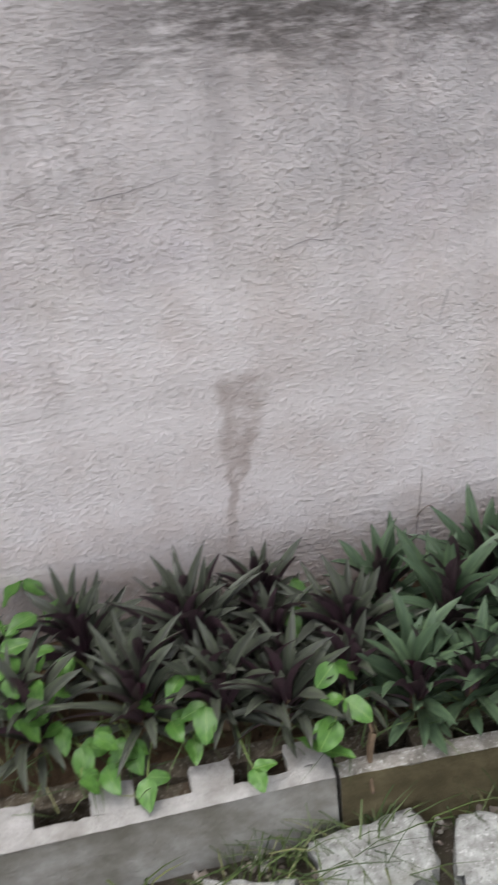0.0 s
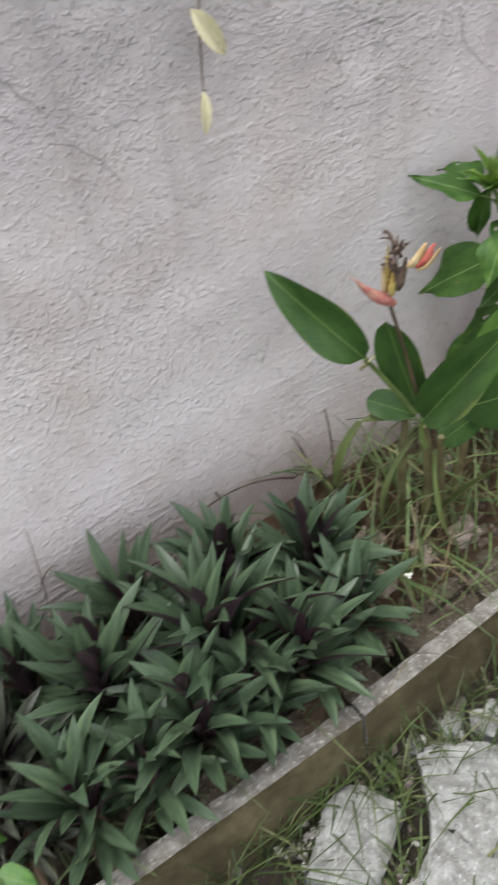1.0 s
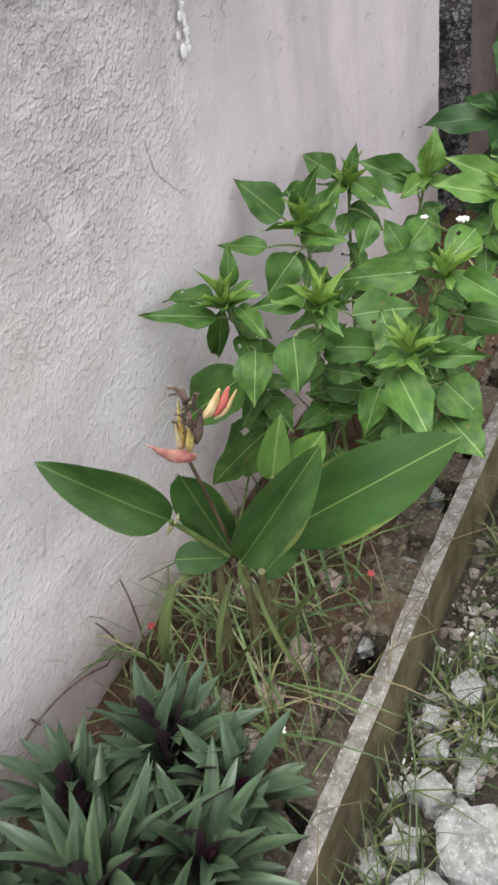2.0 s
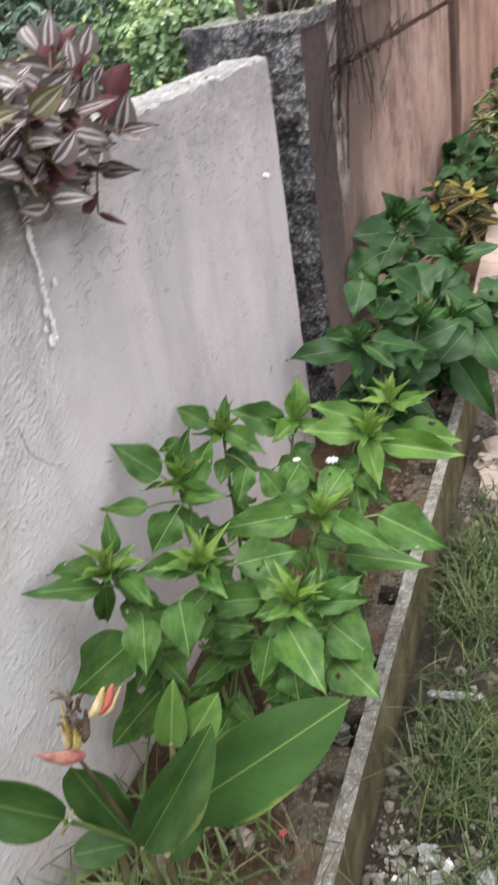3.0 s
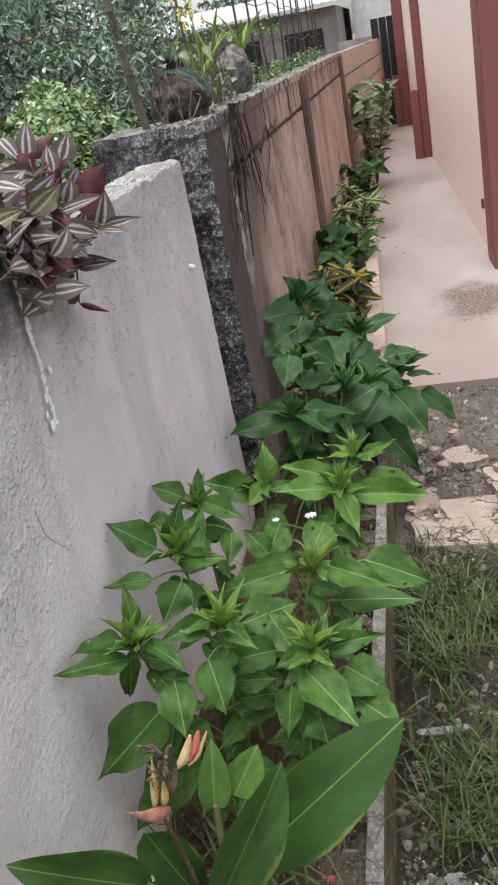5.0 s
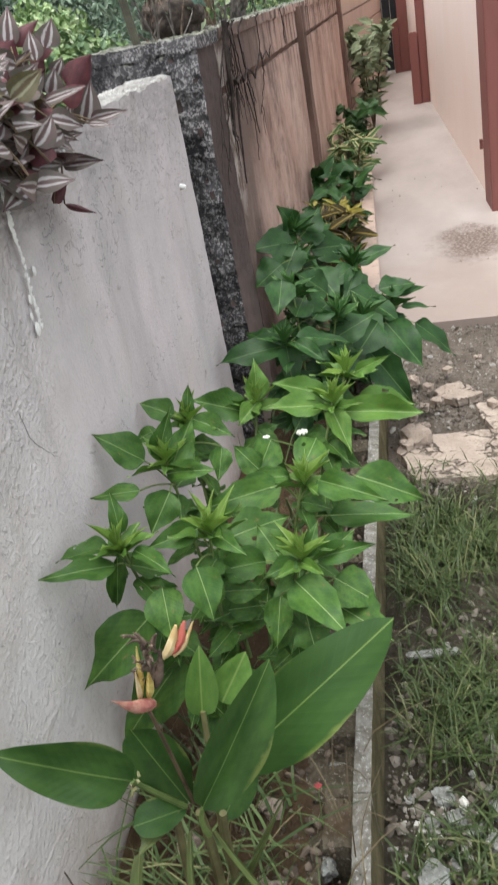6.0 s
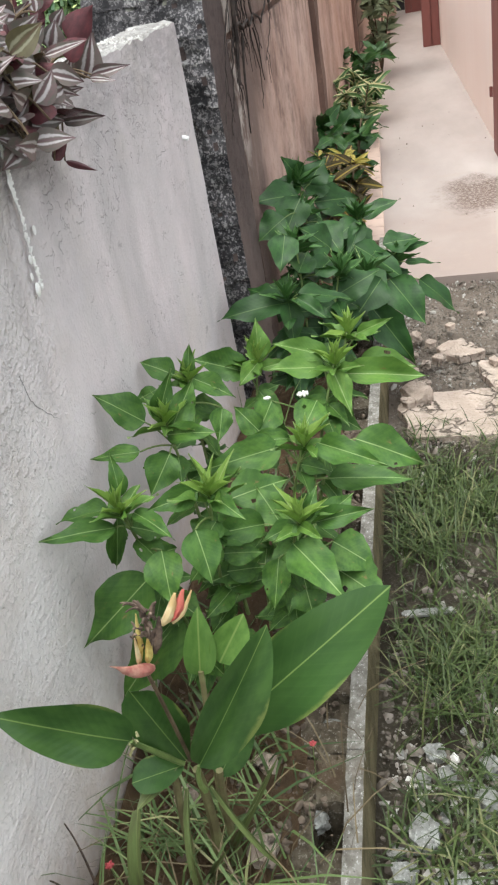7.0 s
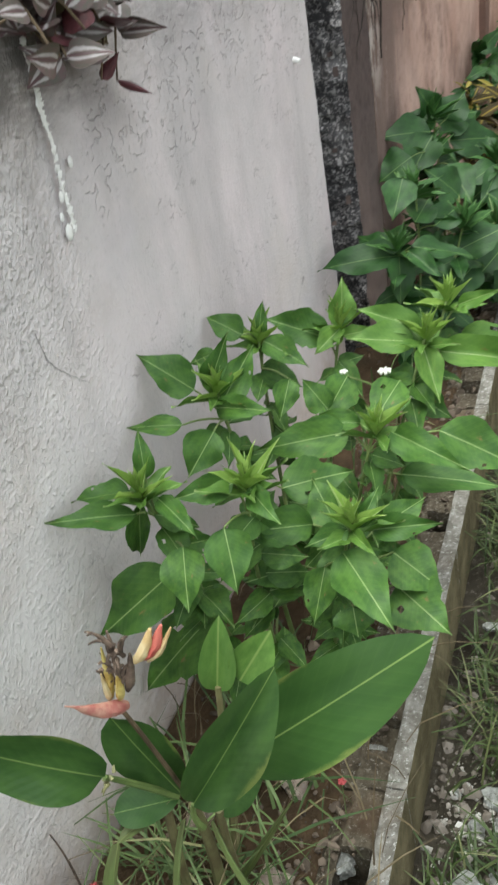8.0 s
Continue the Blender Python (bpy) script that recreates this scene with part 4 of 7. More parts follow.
def build_house():
    turn = math.radians(2.4)
    m = Matrix.Translation((7.0, -1.12, 0)) @ Matrix.Rotation(turn, 4, "Z")
    root = thing("house", (7.0, -1.12, 0), "peach-painted house with oxblood trim beside the walkway", "house", kind="structure")
    bm = bmesh.new()
    grid_box(bm, 0, 10.5, -0.2, 0, -0.1, 3.2, 0.8)
    part("wall", bm, HOUSE_PAINT, root, m=m)
    bm = bmesh.new()
    grid_box(bm, -0.06, 0.14, -7.0, -0.56, -0.1, 3.2, 0.8)
    part("side_wall", bm, HOUSE_PAINT, root, m=m)
    bm = bmesh.new()
    vs = box(bm, -0.34, -0.004, -0.55, 0.03, -0.1, 3.2)
    bmesh.ops.bevel(bm, geom=bm.edges[:], offset=0.008, segments=2, affect="EDGES")
    part("corner_column", bm, TRIM_PAINT, root, "oxblood corner column", m=m)
    for x, out in ((5.35, 0.10), (9.5, 0.16)):
        bm = bmesh.new()
        box(bm, x, x + 0.13, 0.003, out, -0.02, 3.2)
        bmesh.ops.bevel(bm, geom=bm.edges[:], offset=0.008, segments=2, affect="EDGES")
        part("door_post", bm, TRIM_PAINT, root, "oxblood door post", m=m)
        bm = bmesh.new()
        box(bm, x - 0.02, x + 0.11, out + 0.003, out + 0.10, -0.02, 0.8)
        bmesh.ops.bevel(bm, geom=bm.edges[:], offset=0.008, segments=2, affect="EDGES")
        part("plinth", bm, TRIM_PAINT, root, m=m)
    bm = bmesh.new()
    vs = box(bm, -0.4, 10.6, -7.2, 0.05, 3.203, 3.34)
    part("roof", bm, ZINC, root, m=m)
    # hinge bracket on the corner column
    bm = bmesh.new()
    box(bm, -0.02, 0.012, 0.032, 0.05, 0.34, 0.40)
    part("bracket", bm, TRIM_PAINT, root, m=m)


build_house()


def build_gate():
    root = thing("gate", (16.9, -0.4, 0), "black sheet-metal gate at the walkway's end", "gate")
    bm = bmesh.new()
    for k in range(3):
        box(bm, 16.86, 16.89, -0.32 - 0.13 * k, -0.2 - 0.13 * k, 0.02, 1.7)
    part("sheet", bm, GATE_BLACK, root, smooth=False)
    bm = bmesh.new()
    box(bm, 16.84, 16.88, -0.66, -0.61, 0.0, 1.75)
    part("post", bm, FAR_WALL, root, "grey gate post", smooth=False)
    bm = bmesh.new()
    box(bm, 17.4, 17.5, -4.0, 0.4, -0.05, 1.45)
    ob = part("wall_end", bm, FAR_WALL, None, smooth=False)
    tagged(ob, "grey block wall closing the passage", "wall", kind="structure")


build_gate()


# ---- kerb of hollow blocks and planter ----
def block_mesh(length, seed, pale=False):
    bm = bmesh.new()
    d, shell, web, h = 0.14, 0.045, 0.075, 0.24
    core = (length - 4 * web) / 3
    front = grid_box(bm, 0, length, 0, shell, 0, h, 0.0115)
    vs = grid_box(bm, 0, length, d - 0.04, d, 0, h - 0.03, 0.02)
    for k in range(4):
        x0 = k * (core + web) - (0.0 if pale or k == 0 else 0.03)
        vs += grid_box(bm, x0, x0 + web + (0.0 if pale or k < 3 else 0.03), shell + 0.001, d - 0.041, 0, h - (0.006 if pale else 0.016), 0.014)
    for k in range(3):
        x0 = web + k * (core + web) - (0.0 if pale else 0.03)
        vs += grid_box(bm, x0 + 0.001, x0 + core - 0.001, shell + 0.001, d - 0.041, 0, h - (0.045 if (k + seed) % 3 == 2 else 0.15), 0.03)
    rough(vs, 0.02, 0.006, seed * 3.1)
    for v in front:
        c = v.co
        top, edge = c.z > h - 0.002, min(c.y, shell - c.y, c.x, length - c.x) < 0.002
        if c.y < 0.002:
            c.y += 0.014 * c.z / h
        c += 0.0012 * noise.noise_vector(c / 0.012 + Vector((seed, 0, 0)))
        if top and edge:
            c.z -= 0.002 + 0.012 * max(0.0, noise.noise(Vector((c.x * 45, c.y * 30, seed * 2.0))) - 0.1)
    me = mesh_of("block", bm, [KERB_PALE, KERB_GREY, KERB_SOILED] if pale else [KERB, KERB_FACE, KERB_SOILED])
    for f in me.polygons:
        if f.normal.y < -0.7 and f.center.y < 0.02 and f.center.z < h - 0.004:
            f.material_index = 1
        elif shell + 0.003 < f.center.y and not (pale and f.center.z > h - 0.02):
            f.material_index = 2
    return me


def build_kerb():
    root = thing("kerb", (1.5, -0.4, -0.06), "row of weathered hollow concrete blocks edging the planter", "kerb", kind="structure")
    L = 0.598
    meshes = [block_mesh(0.6035 if k else L, k) for k in range(4)]
    pale = [block_mesh(L, k, True) for k in range(2)]
    fronts = (-0.51, -0.508, -0.505, -0.500, -0.485, -0.493, -0.478, -0.471, -0.467, -0.462, -0.456, -0.45, -0.447)
    for k in range(-4, 7):
        x = 0.745 + 0.605 * k
        y = fronts[k + 4]
        slope = math.atan2(fronts[k + 5] - y, 0.605)
        m = Matrix.Translation((x, y, -0.092 + 0.003 * (k % 3))) @ Matrix.Rotation(slope, 4, "Z")
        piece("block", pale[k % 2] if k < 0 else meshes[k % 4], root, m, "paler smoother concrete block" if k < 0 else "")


build_kerb()


def soil_height(x, y):
    return 0.122 + 0.016 * noise.noise(Vector((x * 4, y * 4, 7))) + 0.012 * noise.noise(Vector((x * 15, y * 15, 3)))


def build_soil():
    nx, ny = 210, 14
    verts = [(-1.7 + 6.5 * i / nx, -0.355 + 0.35 * j / ny, soil_height(-1.7 + 6.5 * i / nx, -0.355 + 0.35 * j / ny)) for j in range(ny + 1) for i in range(nx + 1)]
    faces = [(j * (nx + 1) + i, j * (nx + 1) + i + 1, (j + 1) * (nx + 1) + i + 1, (j + 1) * (nx + 1) + i) for j in range(ny) for i in range(nx)]
    me = raw("planter_soil", verts, faces, SOIL, True)
    ob = new("planter_soil", me)
    WORLD[ob] = Matrix.Identity(4)
    tagged(ob, "damp brown soil filling the planter", "soil", kind="structure")


build_soil()


# ---- plants of the planter ----
LILY_LEAVES = leaf_set("boat_lily_leaf", strap, [LILY_TOP, LILY_UNDER], 9, ratio=0.17, fold=0.6, droop=0.55, wave=0.03, thick=0.01)
DUSKY_LEAVES = leaf_set("dusky_lily_leaf", strap, [LILY_DUSKY, LILY_UNDER], 8, ratio=0.16, fold=0.7, droop=0.45, wave=0.03, thick=0.01)
PURPLE_LEAVES = leaf_set("purple_lily_leaf", strap, [LILY_PURPLE, LILY_PURPLE], 3, ratio=0.24, fold=1.0, droop=0.05, wave=0.03, thick=0.01)
OVATE_LEAVES = leaf_set("shrub_leaf", ovate, SHRUB_LEAF, 12, ratio=0.5, fold=0.35, droop=0.14, wave=0.09, n=24, ragged=0.13, holes=1)
FAR_OVATE = leaf_set("far_shrub_leaf", ovate, FAR_SHRUB_LEAF, 8, ratio=0.5, fold=0.3, droop=0.14, wave=0.08, n=16, ragged=0.16)
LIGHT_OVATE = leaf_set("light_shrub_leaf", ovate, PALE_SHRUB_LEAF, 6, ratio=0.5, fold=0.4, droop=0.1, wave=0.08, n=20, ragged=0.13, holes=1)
SHOOT_LEAVES = leaf_set("shoot_leaf", ovate, YOUNG_LEAF, 7, ratio=0.25, fold=0.9, droop=0.09, wave=0.08, n=10, ragged=0.12)
FAR_SHOOTS = leaf_set("far_shoot_leaf", ovate, MID_GREEN_LEAF, 6, ratio=0.3, fold=0.7, droop=0.1, wave=0.06, n=10, ragged=0.1)
PADDLES = [leaf_mesh("paddle_leaf", shape, PADDLE_LEAF, ratio=0.4, fold=fold, droop=droop, wave=0.04, twist=0.12, n=18, thick=0.004, seed=k) for k, (shape, fold, droop) in enumerate([(paddle, 0.35, 0.10), (spoon, 0.3, 0.05), (ellipse, 0.45, 0.06), (ellipse, 0.25, 0.12), (ellipse, 0.3, 0.08)])]
PALE_PADDLES = leaf_set("pale_paddle_leaf", paddle, PALE_PADDLE, 3, ratio=0.4, fold=0.5, twist=0.2, droop=0.06, wave=0.03, n=14, thick=0.004)
HEARTS = leaf_set("vine_leaf", heart, VINE_LEAF, 5, ratio=0.7, fold=0.3, droop=0.16, wave=0.06)
ZEBRA_LEAVES = leaf_set("wandering_leaf", sickle, [ZEBRA_TOP, ZEBRA_UNDER], 6, ratio=0.42, fold=0.35, droop=0.16, wave=0.03, thick=0.012)
ZEBRA_OLD = leaf_set("old_wandering_leaf", sickle, [ZEBRA_YELLOW, ZEBRA_YELLOW], 2, ratio=0.42, fold=0.4, droop=0.2, wave=0.03)

# base, tip and width of the leaves that stand out
SHRUB_A_0 = [
    (2.480, -0.085, 0.705, 2.498, 0.003, 0.732, 0.057),
    (2.500, -0.106, 0.684, 2.524, -0.118, 0.753, 0.033),
    (2.560, -0.227, 0.658, 2.530, -0.120, 0.713, 0.074),
    (2.490, -0.122, 0.688, 2.470, -0.208, 0.647, 0.056),
    (2.240, -0.087, 0.726, 2.221, 0.005, 0.797, 0.069),
    (2.350, -0.086, 0.738, 2.330, -0.043, 0.725, 0.035),
    (2.250, -0.109, 0.717, 2.280, -0.147, 0.808, 0.038),
    (2.240, -0.134, 0.702, 2.300, -0.178, 0.775, 0.061),
    (2.220, -0.133, 0.705, 2.200, -0.235, 0.715, 0.048),
    (2.160, -0.096, 0.707, 2.137, 0.008, 0.711, 0.039),
    (2.150, -0.155, 0.705, 2.100, -0.122, 0.652, 0.068),
    (1.970, -0.094, 0.713, 1.944, 0.001, 0.707, 0.042),
    (1.950, -0.107, 0.689, 1.879, 0.003, 0.718, 0.045),
]
SHRUB_A_1 = [
    (1.970, -0.105, 0.697, 1.985, -0.070, 0.579, 0.037),
    (1.980, -0.132, 0.696, 1.930, -0.207, 0.676, 0.037),
    (2.000, -0.106, 0.716, 2.030, -0.094, 0.780, 0.032),
    (2.020, -0.236, 0.705, 1.980, -0.159, 0.700, 0.045),
    (2.020, -0.260, 0.699, 1.963, -0.321, 0.689, 0.035),
    (1.960, -0.238, 0.671, 1.912, -0.263, 0.599, 0.071),
    (1.930, -0.183, 0.654, 1.880, -0.198, 0.585, 0.066),
    (1.950, -0.143, 0.584, 1.909, 0.016, 0.471, 0.096),
    (2.090, -0.322, 0.582, 2.030, -0.238, 0.606, 0.060),
    (2.170, -0.247, 0.586, 2.240, -0.341, 0.576, 0.080),
    (2.300, -0.331, 0.617, 2.240, -0.189, 0.610, 0.073),
    (2.360, -0.278, 0.621, 2.380, -0.232, 0.668, 0.054),
    (2.420, -0.301, 0.656, 2.350, -0.271, 0.611, 0.071),
]
SHRUB_A_2 = [
    (2.420, -0.396, 0.651, 2.330, -0.362, 0.613, 0.070),
    (2.380, -0.205, 0.670, 2.330, -0.198, 0.620, 0.050),
    (2.560, -0.256, 0.684, 2.593, -0.258, 0.766, 0.056),
    (2.550, -0.258, 0.686, 2.500, -0.221, 0.659, 0.045),
    (2.530, -0.414, 0.698, 2.508, -0.308, 0.745, 0.052),
    (2.500, -0.408, 0.685, 2.460, -0.303, 0.710, 0.066),
    (2.560, -0.479, 0.730, 2.550, -0.552, 0.763, 0.030),
    (2.500, -0.454, 0.667, 2.500, -0.614, 0.648, 0.064),
    (2.580, -0.474, 0.654, 2.620, -0.595, 0.613, 0.072),
    (2.480, -0.428, 0.688, 2.420, -0.463, 0.615, 0.051),
    (2.320, -0.347, 0.623, 2.302, -0.256, 0.627, 0.039),
    (2.300, -0.406, 0.620, 2.221, -0.535, 0.614, 0.060),
    (2.360, -0.472, 0.589, 2.360, -0.597, 0.525, 0.090),
]
SHRUB_A_3 = [
    (2.280, -0.421, 0.549, 2.280, -0.582, 0.539, 0.060),
    (2.070, -0.383, 0.594, 2.030, -0.331, 0.590, 0.037),
    (2.090, -0.415, 0.582, 2.100, -0.513, 0.598, 0.043),
    (2.080, -0.397, 0.591, 2.120, -0.420, 0.637, 0.027),
    (2.140, -0.340, 0.545, 2.180, -0.298, 0.598, 0.070),
    (2.160, -0.414, 0.537, 2.200, -0.471, 0.563, 0.053),
    (2.056, -0.377, 0.559, 1.950, -0.469, 0.528, 0.081),
    (2.050, -0.346, 0.534, 2.000, -0.336, 0.466, 0.053),
    (2.090, -0.292, 0.493, 2.030, -0.223, 0.503, 0.071),
    (2.120, -0.436, 0.515, 2.100, -0.512, 0.467, 0.082),
    (2.100, -0.441, 0.465, 2.050, -0.529, 0.428, 0.093),
    (2.020, -0.393, 0.487, 2.000, -0.402, 0.448, 0.067),
    (2.040, -0.140, 0.410, 1.980, -0.012, 0.268, 0.105),
]
SHRUB_B = [
    (3.260, -0.220, 0.538, 3.216, 0.008, 0.520, 0.100),
    (3.250, -0.222, 0.542, 3.200, -0.228, 0.420, 0.089),
    (3.270, -0.249, 0.558, 3.334, -0.402, 0.498, 0.073),
    (3.240, -0.251, 0.558, 3.179, -0.339, 0.511, 0.054),
    (3.320, -0.168, 0.533, 3.400, -0.079, 0.537, 0.079),
    (3.350, -0.223, 0.714, 3.262, -0.211, 0.639, 0.093),
    (3.360, -0.245, 0.587, 3.500, -0.262, 0.607, 0.083),
    (3.400, -0.291, 0.564, 3.500, -0.341, 0.580, 0.091),
    (3.700, -0.313, 0.544, 3.660, -0.229, 0.633, 0.117),
    (3.450, -0.336, 0.468, 3.520, -0.468, 0.511, 0.111),
]
SHRUB_C_0 = [
    (4.050, -0.191, 0.672, 4.020, -0.075, 0.676, 0.119),
    (4.100, -0.184, 0.658, 4.200, -0.298, 0.657, 0.134),
    (4.100, -0.186, 0.669, 4.050, -0.138, 0.780, 0.096),
    (4.100, -0.218, 0.664, 4.150, -0.269, 0.732, 0.111),
    (3.980, -0.185, 0.661, 3.900, -0.048, 0.674, 0.127),
    (3.950, -0.198, 0.657, 3.850, -0.139, 0.557, 0.126),
    (4.100, -0.228, 0.594, 4.200, -0.373, 0.564, 0.123),
    (3.800, -0.158, 0.637, 3.750, -0.068, 0.581, 0.117),
    (3.800, -0.266, 0.610, 3.700, -0.349, 0.518, 0.116),
    (4.050, -0.397, 0.535, 4.100, -0.535, 0.566, 0.075),
    (4.050, -0.377, 0.543, 4.100, -0.344, 0.600, 0.066),
    (4.000, -0.388, 0.535, 3.900, -0.292, 0.495, 0.085),
]
SHRUB_C_1 = [
    (3.980, -0.400, 0.540, 3.880, -0.353, 0.445, 0.072),
    (3.850, -0.479, 0.487, 3.887, -0.602, 0.482, 0.100),
    (3.800, -0.383, 0.512, 3.750, -0.556, 0.378, 0.122),
    (3.850, -0.536, 0.457, 3.900, -0.640, 0.463, 0.033),
    (3.820, -0.552, 0.427, 3.860, -0.664, 0.396, 0.037),
    (3.700, -0.597, 0.404, 3.720, -0.715, 0.266, 0.097),
    (3.680, -0.502, 0.421, 3.620, -0.606, 0.280, 0.139),
    (3.600, -0.385, 0.469, 3.550, -0.319, 0.519, 0.107),
    (3.600, -0.432, 0.367, 3.550, -0.562, 0.177, 0.110),
    (3.500, -0.381, 0.409, 3.400, -0.323, 0.361, 0.112),
    (3.600, -0.479, 0.457, 3.500, -0.395, 0.377, 0.122),
    (3.650, -0.412, 0.466, 3.550, -0.490, 0.394, 0.116),
]


def boat_lily(place, size, count, seed, label, lean=(0.0, 0.0), meshes=None):
    """A rosette: stub of stem, then leaves from upright in the middle to drooping at the rim."""
    rnd = random.Random(seed)
    place = (place[0], place[1], soil_height(place[0], place[1]) - 0.01)
    root = thing("boat_lily", place, label, "plant", "boat lilies in the planter")
    bm = bmesh.new()
    tube(bm, bend(place, (place[0], place[1], place[2] + 0.09), 0, 3), 0.016, 0.012)
    part("stem", bm, STEM_BROWN, root)
    for i in range(count):
        f = (i + 0.5) / count
        a = i * 2.39996 + rnd.uniform(-0.3, 0.3)
        rise = 1.42 - 1.30 * f + rnd.uniform(-0.22, 0.22)
        length = size * (0.70 + 0.32 * math.sin(math.pi * min(1.0, f + 0.2))) * rnd.uniform(0.8, 1.12)
        d = Vector((math.cos(a) * math.cos(rise) + lean[0], math.sin(a) * math.cos(rise) + lean[1], math.sin(rise)))
        base = Vector(place) + Vector((math.cos(a) * 0.012, math.sin(a) * 0.012, 0.10 - 0.075 * f))
        tip = base + d.normalized() * length
        if tip.y > -0.012:
            tip.y = -0.012 - rnd.uniform(0, 0.02)
        if tip.z < 0.165:
            tip.z = 0.165 + rnd.uniform(0, 0.05)
        leaf(meshes or LILY_LEAVES, root, base, tip, (0.019 + 0.062 * length) * rnd.uniform(0.85, 1.1) * (0.72 if meshes else 0.92), rnd, 0.5)
    for k in range(rnd.choice((0, 1, 1, 2))):
        a = rnd.uniform(0, 6.28)
        base = Vector(place) + Vector((0, 0, 0.09))
        leaf(PURPLE_LEAVES, root, base, base + Vector((math.cos(a) * 0.025, math.sin(a) * 0.025 - 0.01, size * rnd.uniform(0.35, 0.6))), size * 0.13, rnd, 0.6, "young_leaf", "upright purple young leaf")
    return root


LILY_NOTE = "boat lily rosette, dark green leaves with purple undersides"
# x, y, length of the leaves, number of leaves
ROSETTES = [(0.533, -0.18, 0.265, 50), (0.83, -0.225, 0.235, 42), (1.03, -0.235, 0.255, 40), (1.225, -0.27, 0.23, 38), (1.45, -0.225, 0.215, 40), (0.32, -0.13, 0.22, 36), (0.68, -0.12, 0.20, 28), (0.93, -0.11, 0.20, 24),
            (1.14, -0.12, 0.21, 28), (1.32, -0.14, 0.20, 30), (1.12, -0.365, 0.18, 26), (0.92, -0.36, 0.17, 24), (1.32, -0.355, 0.18, 26), (0.68, -0.33, 0.17, 24), (1.22, -0.375, 0.15, 20), (1.02, -0.375, 0.15, 20), (1.44, -0.34, 0.16, 22), (0.42, -0.29, 0.18, 26), (0.22, -0.28, 0.18, 24), (0.12, -0.15, 0.21, 32), (-0.06, -0.22, 0.20, 30), (-0.22, -0.16, 0.20, 28), (0.68, -0.22, 0.21, 32), (0.57, -0.30, 0.17, 26), (0.80, -0.32, 0.16, 22)]
for k, (x, y, s, n) in enumerate(ROSETTES):
    boat_lily((x, y), s * (0.82 if y > -0.24 else 1.02), round(n * 1.55), k, LILY_NOTE + (" beside the vine" if x < 0.5 else " beside weeds" if x > 1.4 else ""), (0.0, -0.08), DUSKY_LEAVES if x < 0.9 else None)


def vine():
    rnd = random.Random(5)
    root = thing("creeping_vine", (0.35, -0.25, 0.13), "bright green creeping vine with heart-shaped leaves among the lilies", "vine")
    spots = [(0.197, -0.212, 0.28), (0.249, -0.211, 0.28), (0.22, -0.133, 0.28), (0.257, -0.297, 0.24), (0.212, -0.305, 0.24), (0.301, -0.251, 0.28), (0.251, -0.29, 0.28), (0.273, -0.103, 0.28), (0.193, -0.126, 0.28), (0.233, -0.34, 0.24), (0.282, -0.338, 0.19), (0.311, -0.375, 0.19), (0.36, -0.382, 0.24), (0.359, -0.415, 0.19), (0.321, -0.417, 0.19), (0.401, -0.384, 0.19), (0.417, -0.45, 0.19), (0.428, -0.32, 0.24), (0.489, -0.324, 0.28), (0.48, -0.376, 0.24), (0.532, -0.382, 0.24), (0.505, -0.392, 0.19), (0.605, -0.478, 0.19), (0.75, -0.363, 0.28), (0.793, -0.422, 0.24), (0.732, -0.448, 0.24), (0.747, -0.461, 0.19), (0.754, -0.136, 0.28), (0.723, -0.227, 0.28), (0.193, -0.019, 0.28), (0.376, -0.379, 0.19), (0.211, -0.28, 0.28)]
    for i, (x, y, z) in enumerate(spots):
        z += rnd.uniform(-0.015, 0.015) + (0.02 if x < 0.31 else 0.0)
        a = rnd.uniform(-2.6, -0.5)
        d = Vector((math.cos(a), math.sin(a), rnd.uniform(-0.7, 0.15))).normalized() * rnd.uniform(0.045, 0.068)
        c = Vector((x, y, z))
        leaf(HEARTS, root, c - d * 0.5, c + d * 0.5, d.length * rnd.uniform(0.55, 0.7), rnd, 0.4)
        e = Vector((-d.y * rnd.choice((-1, 1)), d.x * 0.4, d.z)).normalized() * d.length * rnd.uniform(0.7, 1.0)
        leaf(HEARTS, root, c - d * 0.5, c - d * 0.5 + e, e.length * rnd.uniform(0.55, 0.7), rnd, 0.4)
        bm = bmesh.new()
        foot = Vector((x + rnd.uniform(-0.06, 0.06), max(-0.3, y) + 0.06, 0.13))
        tube(bm, bend(foot, c - d * 0.5, 0.01, 5, rnd.uniform(-0.02, 0.02)), 0.0022, 0.0014, 5)
        part("stem", bm, STEM_GREEN, root)


vine()


def shoot(root, place, rnd, size=0.07, count=16, leaves=None, wide=None):
    """A growing tip: narrow folded young leaves, upright in the middle, wider ones in a collar round it."""
    place = Vector(place)
    for i in range(count):
        f = i / count
        collar = f > 0.62
        a = i * 2.4 + rnd.uniform(-0.5, 0.5)
        rise = (0.35 if collar else 1.45 - 1.5 * f) + rnd.uniform(-0.25, 0.25)
        length = size * (rnd.uniform(0.75, 1.05) if collar else (0.5 + 0.75 * f) * rnd.uniform(0.75, 1.2))
        d = Vector((math.cos(a) * math.cos(rise), math.sin(a) * math.cos(rise), math.sin(rise))) * length
        b = place - Vector((0, 0, 0.03 * f))
        t = b + d
        t.y = min(t.y, -0.012)
        leaf(wide if collar else leaves, root, b, t, length * (rnd.uniform(0.30, 0.40) if collar else rnd.uniform(0.17, 0.26)), rnd, 0.5, "young_leaf")


